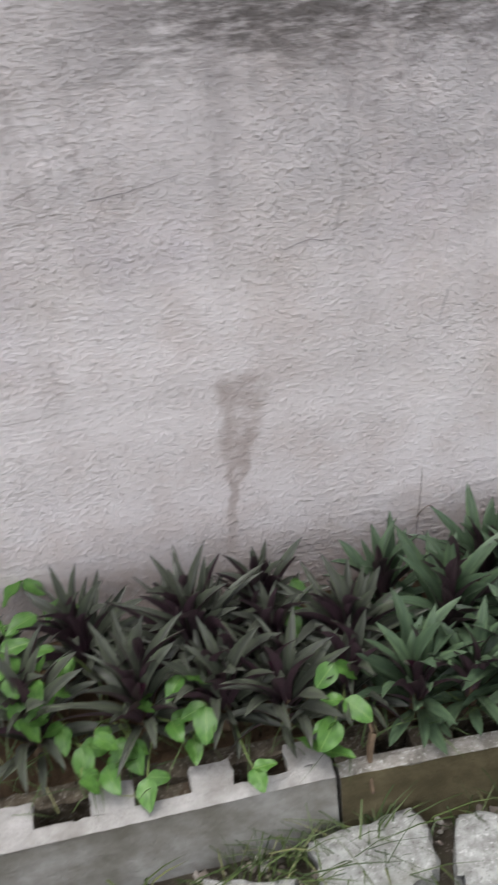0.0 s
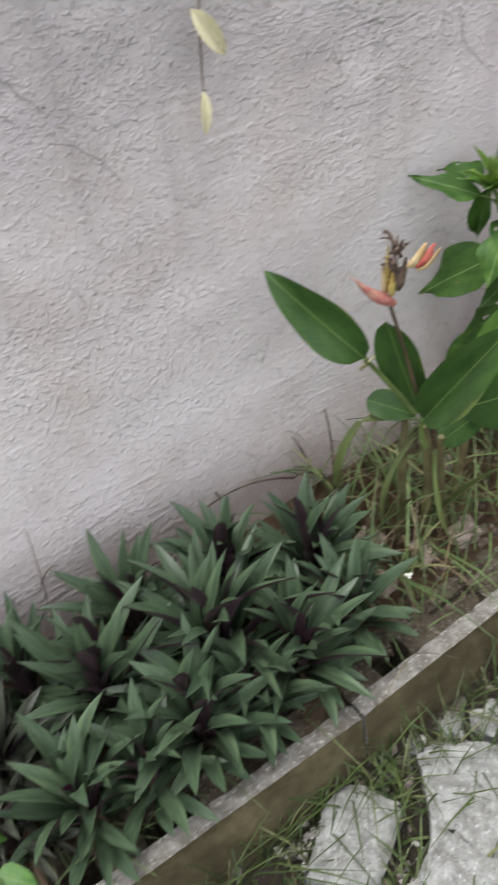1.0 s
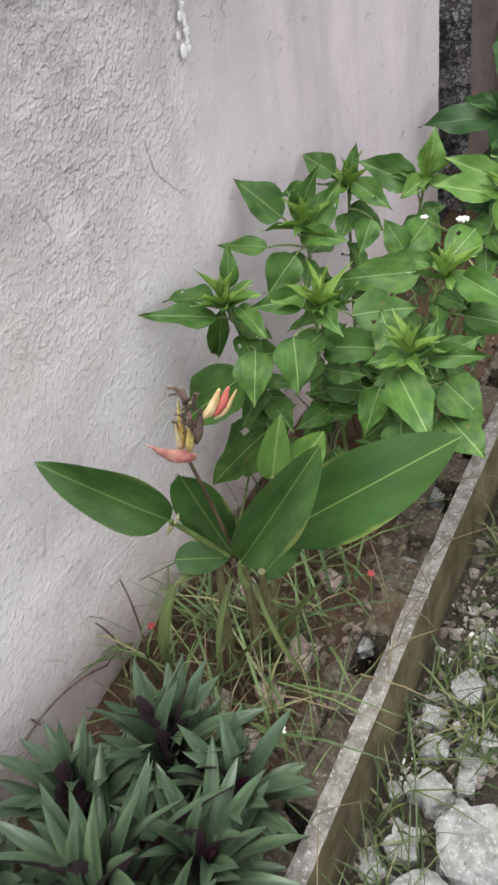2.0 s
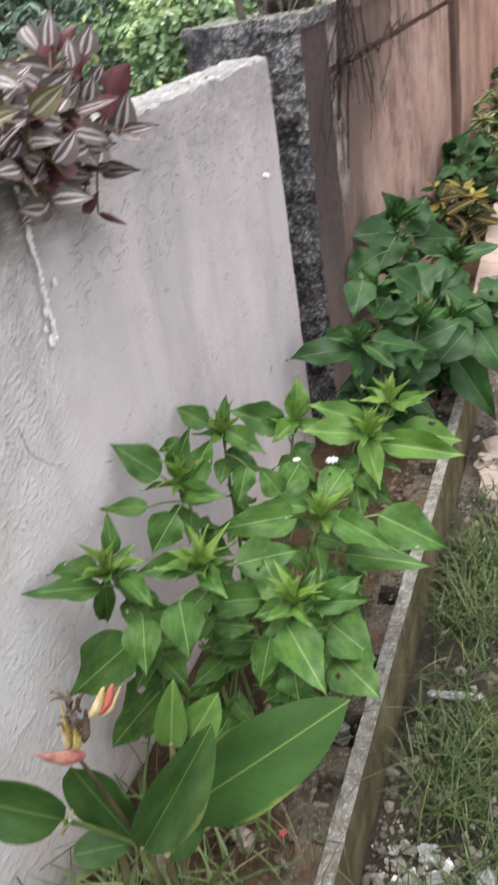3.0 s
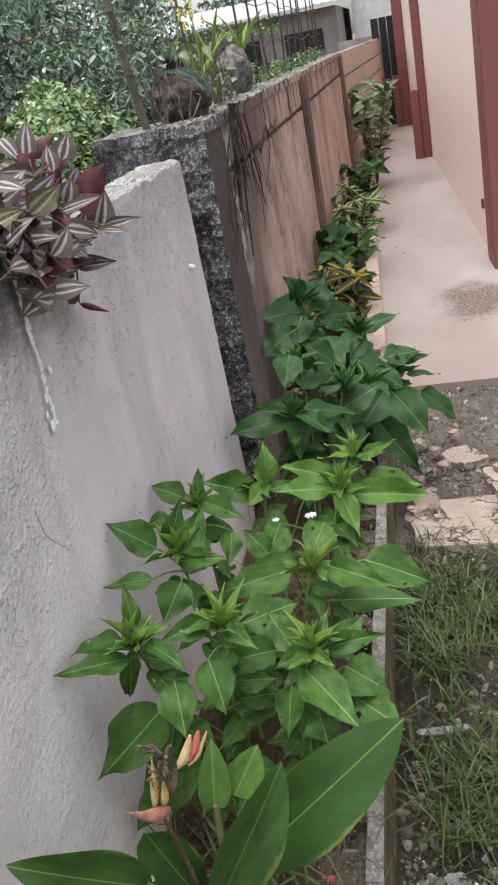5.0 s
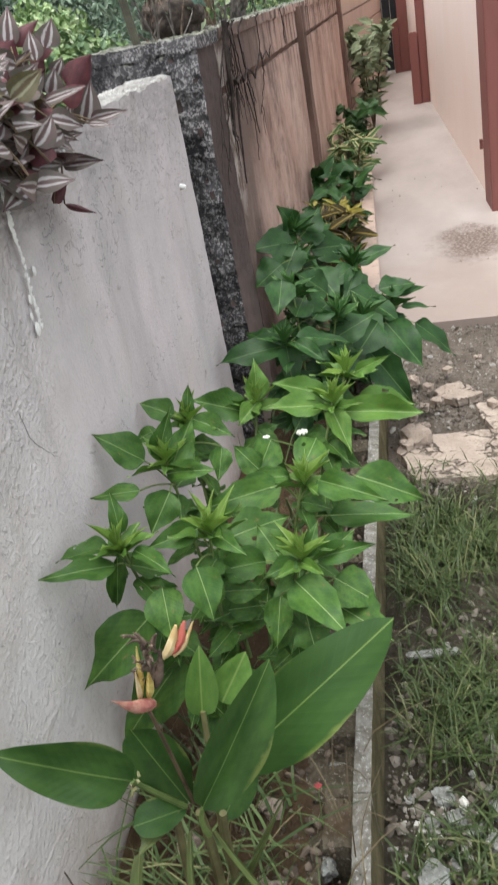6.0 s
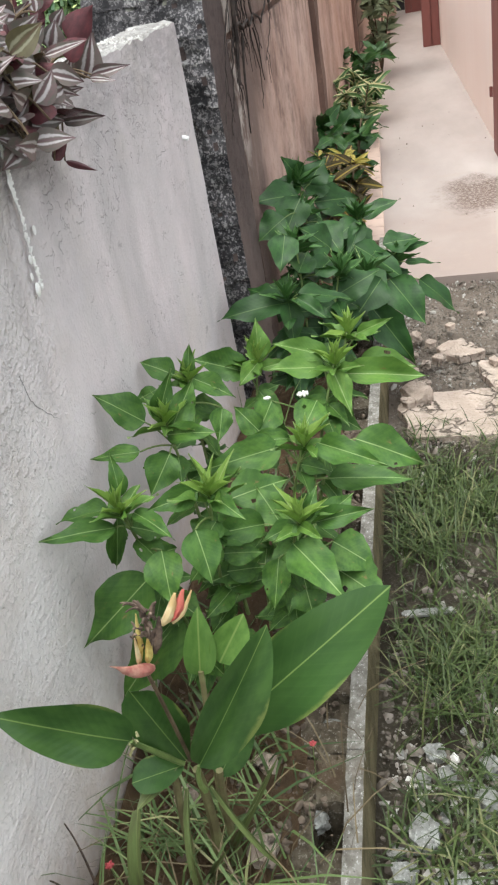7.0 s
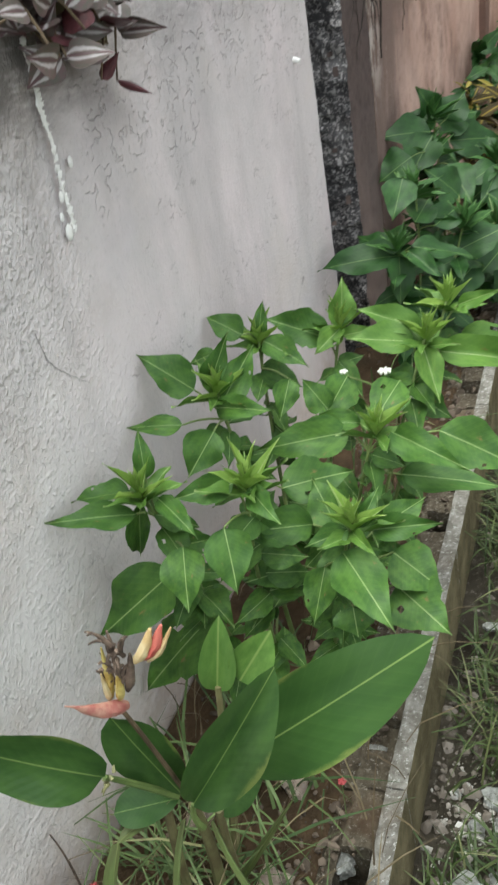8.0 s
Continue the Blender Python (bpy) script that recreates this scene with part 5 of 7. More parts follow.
def shrub(name, place, label, rows, shoots, fills, meshes, seed, shoot_size, pale=None, tips=None):
    """A broad-leaved shrub: stems from the soil to each shoot, the leaves given, and leaves filling the inside."""
    rnd = random.Random(seed)
    root = thing(name, (*place, soil_height(*place) - 0.01), label, "shrub", "broad-leaved shrubs")
    tops = [Vector(s) for s in shoots]
    nodes = []
    for s in tops:
        foot = Vector((place[0] + (s.x - place[0]) * 0.4 + rnd.uniform(-0.04, 0.04), max(-0.29, min(-0.06, place[1] + (s.y - place[1]) * 0.4)), soil_height(*place) - 0.02))
        pts = bend(foot, s, 0.02, 9, rnd.uniform(-0.02, 0.02))
        nodes += pts[3:]
        bm = bmesh.new()
        tube(bm, pts, 0.0052, 0.0026, 7)
        part("stem", bm, STEM_GREEN, root)
        shoot(root, s, rnd, shoot_size, 17, tips or SHOOT_LEAVES, pale or FAR_SHOOTS)
        for k in range(fills):
            b = foot.lerp(s, rnd.uniform(0.25, 0.93))
            a = rnd.uniform(0, 2 * math.pi)
            d = Vector((math.cos(a), math.sin(a) * 0.8, rnd.uniform(-0.7, 0.0))).normalized() * rnd.uniform(0.7, 1.15) * shoot_size
            tip = b + d
            tip.y = min(tip.y, -0.02)
            leaf(meshes, root, b, tip, d.length * rnd.uniform(0.46, 0.62), rnd, 0.4, up=(-0.4, -0.35, 0.8))
    for bx, by, bz, tx, ty, tz, w in rows:
        b, t = Vector((bx, by, bz)), Vector((tx, ty, tz))
        t += (t - b) * 0.07
        t.y = min(t.y, -0.006)
        up = Vector((-0.62 + rnd.gauss(0, 0.12), -0.30 + rnd.gauss(0, 0.12), 0.72))
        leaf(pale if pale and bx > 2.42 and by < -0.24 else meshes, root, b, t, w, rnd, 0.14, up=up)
        near = min(nodes, key=lambda p: (p - b).length + (0.3 if p.z > b.z - 0.01 else 0.0))
        bm = bmesh.new()
        tube(bm, bend(near, b, 0.006, 5), 0.0022, 0.0017, 5)
        part("petiole", bm, STEM_GREEN, root)
    return root


shrub("leafy_shrub", (2.2, -0.22), "bushy green shrub with pointed leaves and lime shoot tips", SHRUB_A_0 + SHRUB_A_1 + SHRUB_A_2 + SHRUB_A_3,
      [(1.97, -0.11, 0.718), (2.02, -0.256, 0.707), (2.07, -0.391, 0.61), (2.24, -0.129, 0.731), (2.30, -0.376, 0.629), (2.49, -0.433, 0.707), (2.57, -0.458, 0.737), (2.50, -0.107, 0.688), (2.56, -0.254, 0.69)],
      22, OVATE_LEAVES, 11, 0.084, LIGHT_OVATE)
shrub("leafy_shrub", (3.38, -0.22), "deep green broad-leaved shrub beside the dark pillar", SHRUB_B,
      [(3.27, -0.213, 0.557), (3.42, -0.24, 0.66), (3.46, -0.36, 0.55)], 24, FAR_OVATE, 12, 0.11, None, FAR_SHOOTS)
shrub("leafy_shrub", (3.92, -0.26), "tall deep green shrub spreading over the planter edge", SHRUB_C_0 + SHRUB_C_1,
      [(4.08, -0.176, 0.69), (4.03, -0.387, 0.55), (3.85, -0.523, 0.437), (3.95, -0.189, 0.604), (3.70, -0.42, 0.45)], 26, FAR_OVATE, 13, 0.12, None, FAR_SHOOTS)


def paddle_plant():
    """The heliconia: clumped stems, long paddle leaves, one spent flower."""
    rnd = random.Random(21)
    root = thing("paddle_leaf_plant", (1.73, -0.23, 0.12), "glossy paddle-leaved plant with a fading coral and yellow flower", "plant")
    foot = Vector((1.715, -0.225, 0.11))
    crown = Vector((1.695, -0.245, 0.41))
    stems = [(foot, crown, 0.011, 0.007), (foot + Vector((0.03, -0.03, 0)), Vector((1.702, -0.278, 0.40)), 0.009, 0.006), (foot + Vector((-0.03, 0.03, 0)), Vector((1.68, -0.215, 0.43)), 0.009, 0.006), (foot + Vector((0.07, 0.0, 0)), Vector((1.86, -0.225, 0.45)), 0.008, 0.005)]
    for a, b, r0, r1 in stems:
        bm = bmesh.new()
        tube(bm, bend(a, b, 0, 6, rnd.uniform(-0.012, 0.012)), r0, r1, 8)
        part("stem", bm, STEM_DULL, root)
    facing = (-0.67, -0.26, 0.70)
    big = [((1.603, -0.205, 0.581), (1.511, -0.086, 0.731), 0.082, 0, (-0.75, -0.25, 0.6)), ((1.693, -0.233, 0.435), (1.655, -0.198, 0.622), 0.080, 1, facing), ((1.678, -0.259, 0.440), (1.717, -0.394, 0.682), 0.084, 2, (-0.8, -0.35, 0.45)),
           ((1.738, -0.290, 0.450), (1.802, -0.560, 0.676), 0.118, 3, (-0.66, -0.3, 0.70)), ((1.702, -0.276, 0.385), (1.757, -0.330, 0.470), 0.060, 4, (-0.8, -0.1, 0.4)), ((1.690, -0.228, 0.425), (1.632, -0.168, 0.455), 0.056, 1, (-0.6, 0.1, 0.6))]
    for b, t, w, k, up in big:
        piece("leaf", PADDLES[k], root, leaf_pose(b, t, w, 0.0, up))
    for b, t in (((1.603, -0.205, 0.581), (1.69, -0.228, 0.43)), ((1.738, -0.290, 0.450), (1.705, -0.272, 0.36)), ((1.678, -0.259, 0.440), (1.695, -0.25, 0.36))):
        bm = bmesh.new()
        tube(bm, bend(t, b, 0.0, 5, 0.006), 0.0055, 0.0035, 6)
        part("petiole", bm, STEM_GREEN, root)
    for b, t, w, k in (((1.86, -0.222, 0.44), (1.90, -0.231, 0.556), 0.056, 0), ((1.87, -0.258, 0.46), (1.905, -0.306, 0.536), 0.066, 1)):
        piece("leaf", PALE_PADDLES[k], root, leaf_pose(b, t, w, 0.0, facing), "pale green young leaf")
    drooping = leaf_mesh("drooping_strap_leaf", lance, STRAP_LEAF, ratio=0.15, fold=0.8, droop=0.55, n=12)
    for b, t, w in (((1.675, -0.212, 0.412), (1.612, -0.172, 0.418), 0.026), ((1.614, -0.174, 0.419), (1.578, -0.165, 0.235), 0.028), ((1.70, -0.22, 0.36), (1.60, -0.24, 0.21), 0.014), ((1.72, -0.25, 0.34), (1.66, -0.36, 0.22), 0.012), ((1.735, -0.25, 0.15), (1.79, -0.35, 0.33), 0.014), ((1.70, -0.24, 0.14), (1.63, -0.29, 0.31), 0.013)):
        piece("leaf", drooping, root, leaf_pose(b, t, w, 0.2, (-0.5, -0.1, 0.9)), "yellowing drooping leaf")
    for k in range(7):
        b = Vector((1.605, -0.207, 0.572)) + Vector((rnd.uniform(-0.006, 0.012), rnd.uniform(-0.008, 0.008), rnd.uniform(-0.008, 0.006)))
        bm = bmesh.new()
        tube(bm, bend(b, b + Vector((rnd.uniform(-0.008, 0.012), rnd.uniform(-0.010, 0.010), rnd.uniform(-0.016, 0.004))), 0.003, 4), 0.0026, 0.0008, 5)
        part("papery_sheath", bm, PALE_SHEATH, root, "pale withered leaf sheath")
    # flower: stalk, boat-shaped bracts, dried florets
    head = Vector((1.613, -0.252, 0.708))
    bm = bmesh.new()
    tube(bm, bend((1.695, -0.24, 0.43), head, 0.006, 8), 0.0034, 0.0028, 6)
    stalk = part("flower_stalk", bm, STEM_BROWN, root)
    # base, tip, material, width, width at the tip, label
    bracts = [((1.616, -0.262, 0.706), (1.555, -0.238, 0.770), BRACT_PINK, 0.018, 0.0010, "coral lower bract with a dark tip"), ((1.613, -0.292, 0.782), (1.625, -0.314, 0.822), CREAM, 0.0105, 0.0036, "blunt cream bract beside a scarlet one"),
              ((1.618, -0.300, 0.784), (1.632, -0.323, 0.822), BRACT_RED, 0.0105, 0.0036, "scarlet bract"), ((1.620, -0.303, 0.778), (1.633, -0.333, 0.820), CREAM, 0.006, 0.0018, "thin cream rim of the bract"), ((1.611, -0.250, 0.722), (1.600, -0.268, 0.812), BRACT_YELLOW, 0.0085, 0.0020, "yellow floret"), ((1.612, -0.259, 0.720), (1.605, -0.272, 0.768), BRACT_YELLOW, 0.0085, 0.0030, "yellow floret"),
              ((1.609, -0.248, 0.718), (1.598, -0.258, 0.774), CREAM, 0.006, 0.0018, "withered cream floret"), ((1.613, -0.272, 0.735), (1.610, -0.292, 0.798), DRY, 0.009, 0.003, "shrivelled brown bract"), ((1.612, -0.268, 0.745), (1.603, -0.278, 0.815), DRY, 0.007, 0.002, "shrivelled brown bract")]
    for base, tip, mat, w, w_tip, note in bracts:
        bm = bmesh.new()
        b, t = Vector(base), Vector(tip)
        tube(bm, bend(b, t, -0.005, 7), w * 0.5, w_tip, 8)
        for v in bm.verts:
            f = (v.co - b).dot((t - b).normalized()) / (t - b).length
            axis_point = b.lerp(t, max(0, min(1, f)))
            v.co = axis_point + (v.co - axis_point) * (0.5 + 1.0 * math.sin(math.pi * min(1, max(0, f)) ** 0.8)) * (1 + 0.25 * noise.noise(v.co * 160))
        part("bract", bm, mat, stalk, note)
    crest = Vector((1.604, -0.284, 0.818))
    for k in range(18):
        a, f = rnd.uniform(0, 6.28), rnd.uniform(0.25, 1.0)
        b = head.lerp(crest, f) + Vector((math.cos(a) * 0.005, math.sin(a) * 0.007, 0))
        t = b + Vector((math.cos(a) * 0.009, math.sin(a) * 0.012, rnd.uniform(-0.006, 0.024)))
        bm = bmesh.new()
        tube(bm, bend(b, t, 0.003, 4), 0.0034, 0.0012, 6)
        part("dried_floret", bm, DRY, stalk)
    for k in range(6):
        b = crest + Vector((0, rnd.uniform(-0.012, 0.012), rnd.uniform(-0.03, 0.0)))
        bm = bmesh.new()
        tube(bm, bend(b, b + Vector((rnd.uniform(-0.015, 0.005), rnd.uniform(0.0, 0.045), rnd.uniform(-0.005, 0.035))), 0.006, 6), 0.0028, 0.0009, 6)
        part("dried_floret", bm, DRY, stalk)


paddle_plant()


# ---- grass, weeds, straw and gravel ----
def blades(name, spots, mats, rnd, label, category, lo, hi, width, height):
    verts, faces = [], []
    for x, y in spots:
        z = height(x, y)
        a, l = rnd.uniform(0, 6.283), rnd.uniform(lo, hi)
        lean = rnd.uniform(0.25, 1.5)
        w = width * rnd.uniform(0.6, 1.4)
        px, py = -math.sin(a) * w, math.cos(a) * w
        start = len(verts)
        for t in (0.0, 0.35, 0.7):
            r = l * lean * t * t * 0.9 + 0.1 * l * t
            h = l * (t - 0.42 * lean * t * t)
            cx, cy, cz = x + math.cos(a) * r, y + math.sin(a) * r, z + max(h, 0.004)
            k = 1 - 0.45 * t
            verts += [(cx - px * k, cy - py * k, cz), (cx + px * k, cy + py * k, cz)]
        r, h = l * lean * 0.9 + 0.1 * l, l * (1 - 0.42 * lean)
        verts.append((x + math.cos(a) * r, y + math.sin(a) * r, z + max(h, 0.006)))
        s = start
        faces += [(s, s + 1, s + 3, s + 2), (s + 2, s + 3, s + 5, s + 4), (s + 4, s + 5, s + 6)]
    ob = new(name, raw(name, verts, faces, mats))
    WORLD[ob] = Matrix.Identity(4)
    return tagged(ob, label, category, kind="stuff")


def scatter(rnd, n, x0, x1, y0, y1, keep):
    out = []
    while len(out) < n:
        x, y = rnd.uniform(x0, x1), rnd.uniform(y0, y1)
        if rnd.random() < keep(x, y):
            out.append((x, y))
    return out


def patchy(x, y, size, seed, lo=-0.1, hi=0.35):
    v = noise.noise(Vector((x / size, y / size, seed)))
    return max(0.0, min(1.0, (v - lo) / (hi - lo)))


rnd = random.Random(77)
lawn = scatter(rnd, 41000, -1.6, 3.45, -2.9, -0.5, lambda x, y: min(1.0, (x + 1.6) * 1.2, (y + 2.9) * 1.2) * (0.12 + patchy(x, y, 0.35, 4)) * (0.13 if x < 1.75 and y > -0.85 else 0.5 if x < 2.1 and y > -1.0 else 1.0))
blades("yard_grass", lawn, GRASS_MANY, rnd, "short patchy green grass of the yard", "grass", 0.025, 0.115, 0.0025, yard_height)
tufts = []
for cx, cy, r, n in [(0.78, -0.52, 0.09, 90), (1.12, -0.5, 0.12, 130), (1.33, -0.52, 0.1, 120), (1.46, -0.58, 0.08, 70), (2.2, -0.62, 0.1, 120), (2.45, -0.8, 0.12, 120), (1.9, -0.8, 0.1, 80), (2.75, -0.6, 0.1, 90), (3.2, -0.9, 0.15, 90), (0.62, -0.52, 0.08, 60), (2.05, -0.95, 0.15, 120), (1.62, -0.52, 0.07, 50)]:
    tufts += [(rnd.gauss(cx, r * 0.6), min(-0.505, rnd.gauss(cy, r * 0.5))) for _ in range(n if cx > 1.8 or cx < 0.9 else n // 2)]
blades("grass_tuft", tufts, GRASS_MANY, rnd, "taller grass tufts along the kerb", "grass", 0.08, 0.2, 0.0017, yard_height)
weeds = scatter(rnd, 180, 1.46, 2.0, -0.34, -0.02, lambda x, y: 0.25 + patchy(x, y, 0.12, 9))
weeds += scatter(rnd, 160, 2.0, 4.6, -0.3, -0.05, lambda x, y: 1.0)
blades("planter_weed", weeds, WEED_MANY, rnd, "thin green weeds in the planter soil", "weeds", 0.07, 0.26, 0.0027, soil_height)
straw = scatter(rnd, 130, 1.42, 2.4, -0.47, -0.03, lambda x, y: 1.0 if x < 2.05 else 0.3)
blades("dead_straw", straw, STRAW_MANY, rnd, "dead straw lying over soil and kerb", "straw", 0.06, 0.22, 0.0014, lambda x, y: soil_height(x, y) + (0.04 if y < -0.3 else 0.0))
edge_grass = scatter(rnd, 260, -0.2, 1.7, -0.42, -0.28, lambda x, y: 1.0)
blades("kerb_weed", edge_grass, WEED_MANY, rnd, "thin weeds between lilies and kerb", "weeds", 0.05, 0.16, 0.0014, soil_height)

ICO = [(0, -0.53, 0.85), (0, 0.53, 0.85), (0, -0.53, -0.85), (0, 0.53, -0.85), (-0.53, 0.85, 0), (0.53, 0.85, 0), (-0.53, -0.85, 0), (0.53, -0.85, 0), (0.85, 0, -0.53), (0.85, 0, 0.53), (-0.85, 0, -0.53), (-0.85, 0, 0.53)]
ICO_FACES = [(0, 9, 1), (0, 1, 11), (11, 1, 4), (4, 1, 5), (5, 1, 9), (5, 9, 8), (8, 9, 7), (7, 9, 0), (7, 0, 6), (6, 0, 11), (6, 11, 10), (10, 11, 4), (10, 4, 3), (3, 4, 5), (3, 5, 8), (3, 8, 2), (2, 8, 7), (2, 7, 6), (2, 6, 10), (2, 10, 3)]


def pebbles(name, spots, rnd, lo, hi, label, height, mat=PEBBLE_MANY):
    verts, faces = [], []
    for x, y in spots:
        s = lo + (hi - lo) * rnd.random() ** 2.5
        m = Euler((rnd.uniform(0, 6), rnd.uniform(0, 6), rnd.uniform(0, 6))).to_matrix()
        st = Vector((rnd.uniform(0.6, 1.4), rnd.uniform(0.6, 1.4), rnd.uniform(0.35, 0.9)))
        k = len(verts)
        c = Vector((x, y, height(x, y) + s * 0.25))
        for v in ICO:
            verts.append(c + (m @ Vector((v[0] * st.x, v[1] * st.y, v[2] * st.z))) * s * rnd.uniform(0.62, 1.25))
        faces += [(a + k, b + k, e + k) for a, b, e in ICO_FACES]
    ob = new(name, raw(name, verts, faces, mat))
    WORLD[ob] = Matrix.Identity(4)
    return tagged(ob, label, "gravel", kind="stuff")


gravel = scatter(rnd, 3000, 3.35, 4.8, -2.2, -0.47, lambda x, y: (0.3 + patchy(x, y, 0.3, 2)) * min(1.0, (y + 2.2) * 2))
fine_gravel = scatter(rnd, 15000, 3.3, 4.8, -1.9, -0.47, lambda x, y: 0.5 + 0.5 * patchy(x, y, 0.2, 12))
gravel += scatter(rnd, 6000, 0.4, 2.3, -1.5, -0.48, lambda x, y: 0.1 + patchy(x, y, 0.22, 6))
gravel += scatter(rnd, 2600, 2.2, 3.4, -1.7, -0.5, lambda x, y: 0.2 + patchy(x, y, 0.2, 6))
pebbles("fine_gravel", fine_gravel, rnd, 0.002, 0.007, "fine brownish grit before the walkway", yard_height)
pebbles("gravel", gravel, rnd, 0.003, 0.016, "pale gravel scattered over the yard", yard_height)
chips = scatter(rnd, 3400, 1.15, 2.3, -1.15, -0.505, lambda x, y: patchy(x, y, 0.16, 31) * min(1.0, (2.25 - x) * 2.5))
pebbles("pale_gravel", chips, rnd, 0.002, 0.010, "pale stone chips strewn beside the kerb", yard_height, WHITE_GRAVEL)
crumbs = scatter(rnd, 3200, 2.3, 3.36, 0.004, 0.12, lambda x, y: 0.4 + patchy(x, y, 0.08, 3))
pebbles("mortar_crumb", crumbs, rnd, 0.0012, 0.0045, "pale mortar crumbs along the wall's rough top", lambda x, y: 1.324, CRUMB_MANY)
crumbs = scatter(rnd, 6000, 3.53, 6.6, -0.062, 0.10, lambda x, y: 0.35 + patchy(x, y, 0.1, 8))
pebbles("coping_crumb", crumbs, rnd, 0.0015, 0.0065, "mossy crumbs and grit along the fence coping", lambda x, y: 1.408, MOSS_MANY)
grit = scatter(rnd, 900, 1.3, 4.5, -0.415, -0.30, lambda x, y: 0.4 + patchy(x, y, 0.12, 5))
grit += scatter(rnd, 700, 1.4, 4.6, -0.34, -0.02, lambda x, y: 0.3 + patchy(x, y, 0.15, 3))
pebbles("planter_grit", grit, rnd, 0.003, 0.013, "grit and clods on the planter soil", soil_height, GRIT_MANY)


litter = scatter(rnd, 75, 4.85, 8.5, -1.7, -0.45, lambda x, y: 0.15 + patchy(x, y, 0.5, 21) + max(0.0, 1.0 - abs(y + 0.5) * 6))
pebbles("walkway_litter", litter, rnd, 0.0015, 0.007, "crumbs of earth and leaf litter on the walkway", lambda x, y: 0.0, GRIT_MANY)


def rubble(place, size, seed, mat, label, turn=0.0, tilt=(0, 0), name="rubble", category="stone", group="loose rubble"):
    """A broken lump: a cut box, knocked about and faceted."""
    bm = bmesh.new()
    rn = random.Random(seed)
    sx, sy, sz = (v / 2 for v in size)
    vs = grid_box(bm, -sx, sx, -sy, sy, -sz, sz, max(0.006, min(size) * 0.22, max(size) / 18))
    for v in vs:
        c = v.co
        q = Vector((c.x / sx, c.y / sy, c.z / sz))
        if abs(q.x) > 0.9 and abs(q.y) > 0.9:
            c.x *= 0.82
            c.y *= 0.82
        if q.z > 0.9 and (abs(q.x) > 0.9 or abs(q.y) > 0.9):
            c.z -= sz * 0.25
        lump = min(size) * 0.30
        c += lump * noise.noise_vector(c / (max(size) * 0.4) + Vector((seed, seed, 0)))
        c += min(size) * 0.09 * noise.noise_vector(c / (min(size) * 0.35) + Vector((0, seed, 0)))
        c.x += 0.12 * sx * noise.noise(Vector((c.y / sy * 1.6, seed, 0)))
        c.y += 0.16 * sy * noise.noise(Vector((c.x / sx * 1.6, 0, seed)))
    m = Matrix.Translation(place) @ Euler((tilt[0], tilt[1], turn)).to_matrix().to_4x4()
    ob = part(name, bm, mat, None, m=m, sharp=28)
    return tagged(ob, label, category, group)


def stones():
    rn = random.Random(8)
    for k in range(46):
        x, y = rn.uniform(1.35, 2.15), rn.uniform(-0.86, -0.50)
        s = 0.014 + 0.028 * rn.random() ** 2
        rubble((x, y, yard_height(x, y) + s * 0.2), (s, s * rn.uniform(0.65, 0.95), s * rn.uniform(0.5, 0.75)), 200 + k, RUBBLE, "pale angular stone on the gritty yard", rn.uniform(0, 6))


stones()
# broken slabs near the kerb, then by the walkway
PALE = "pale broken concrete slab lying on the yard earth"
for k, (x, y, sx, sy, sz, turn) in enumerate([(0.78, -0.56, 0.20, 0.12, 0.05, 0.1), (1.0, -0.60, 0.17, 0.13, 0.05, -0.3), (1.24, -0.58, 0.17, 0.12, 0.045, 0.5), (1.42, -0.66, 0.22, 0.15, 0.05, 0.9), (1.30, -0.74, 0.16, 0.14, 0.05, 0.2), (1.60, -0.66, 0.12, 0.10, 0.05, 0.3), (0.55, -0.62, 0.18, 0.13, 0.05, -0.2)]):
    rubble((x, y, 0.012), (sx, sy, sz), k + 1, RUBBLE, PALE, turn, (0.06, -0.05), "slab_fragment", "rubble", "broken concrete slabs")
for k, (x, y, s) in enumerate([(1.56, -0.56, 0.06), (1.66, -0.575, 0.07), (1.62, -0.62, 0.05), (1.50, -0.53, 0.045), (1.74, -0.55, 0.05), (1.70, -0.62, 0.04), (1.80, -0.53, 0.045), (1.88, -0.57, 0.06), (1.96, -0.69, 0.05), (1.79, -0.63, 0.035), (2.04, -0.70, 0.04), (1.84, -0.72, 0.03), (3.68, -0.53, 0.035), (3.72, -0.60, 0.03), (3.9, -0.65, 0.05), (3.85, -0.85, 0.04), (4.2, -0.7, 0.035), (3.80, -0.555, 0.045), (3.87, -0.60, 0.035), (3.95, -0.56, 0.03), (4.05, -0.62, 0.04), (4.12, -0.56, 0.045), (3.57, -0.535, 0.05), (4.3, -0.83, 0.03), (4.0, -0.93, 0.04)]):
    rubble((x, y, s * 0.25 - 0.01), (s, s * 0.8, s * 0.62), 30 + k, RUBBLE if x < 3 else PINK_RUBBLE, "pale angular stone on the gritty yard", k * 1.3)
for k, (x, y, sx, sy, turn) in enumerate([(3.52, -0.75, 0.33, 0.46, 0.05), (3.78, -0.93, 0.26, 0.24, 0.2), (4.02, -0.73, 0.16, 0.13, 0.5), (3.5, -1.2, 0.25, 0.4, 0.1)]):
    rubble((x, y, -0.032), (sx, sy, 0.035), 60 + k, PINK_RUBBLE, "flat pinkish broken slab lying before the walkway", turn, (0.02, 0.02), "slab_fragment", "rubble", "flat slabs by the walkway")
rubble((3.63, -0.565, 0.0), (0.115, 0.085, 0.065), 81, PINK_RUBBLE, "rounded pinkish stone resting against a flat slab", 0.4)
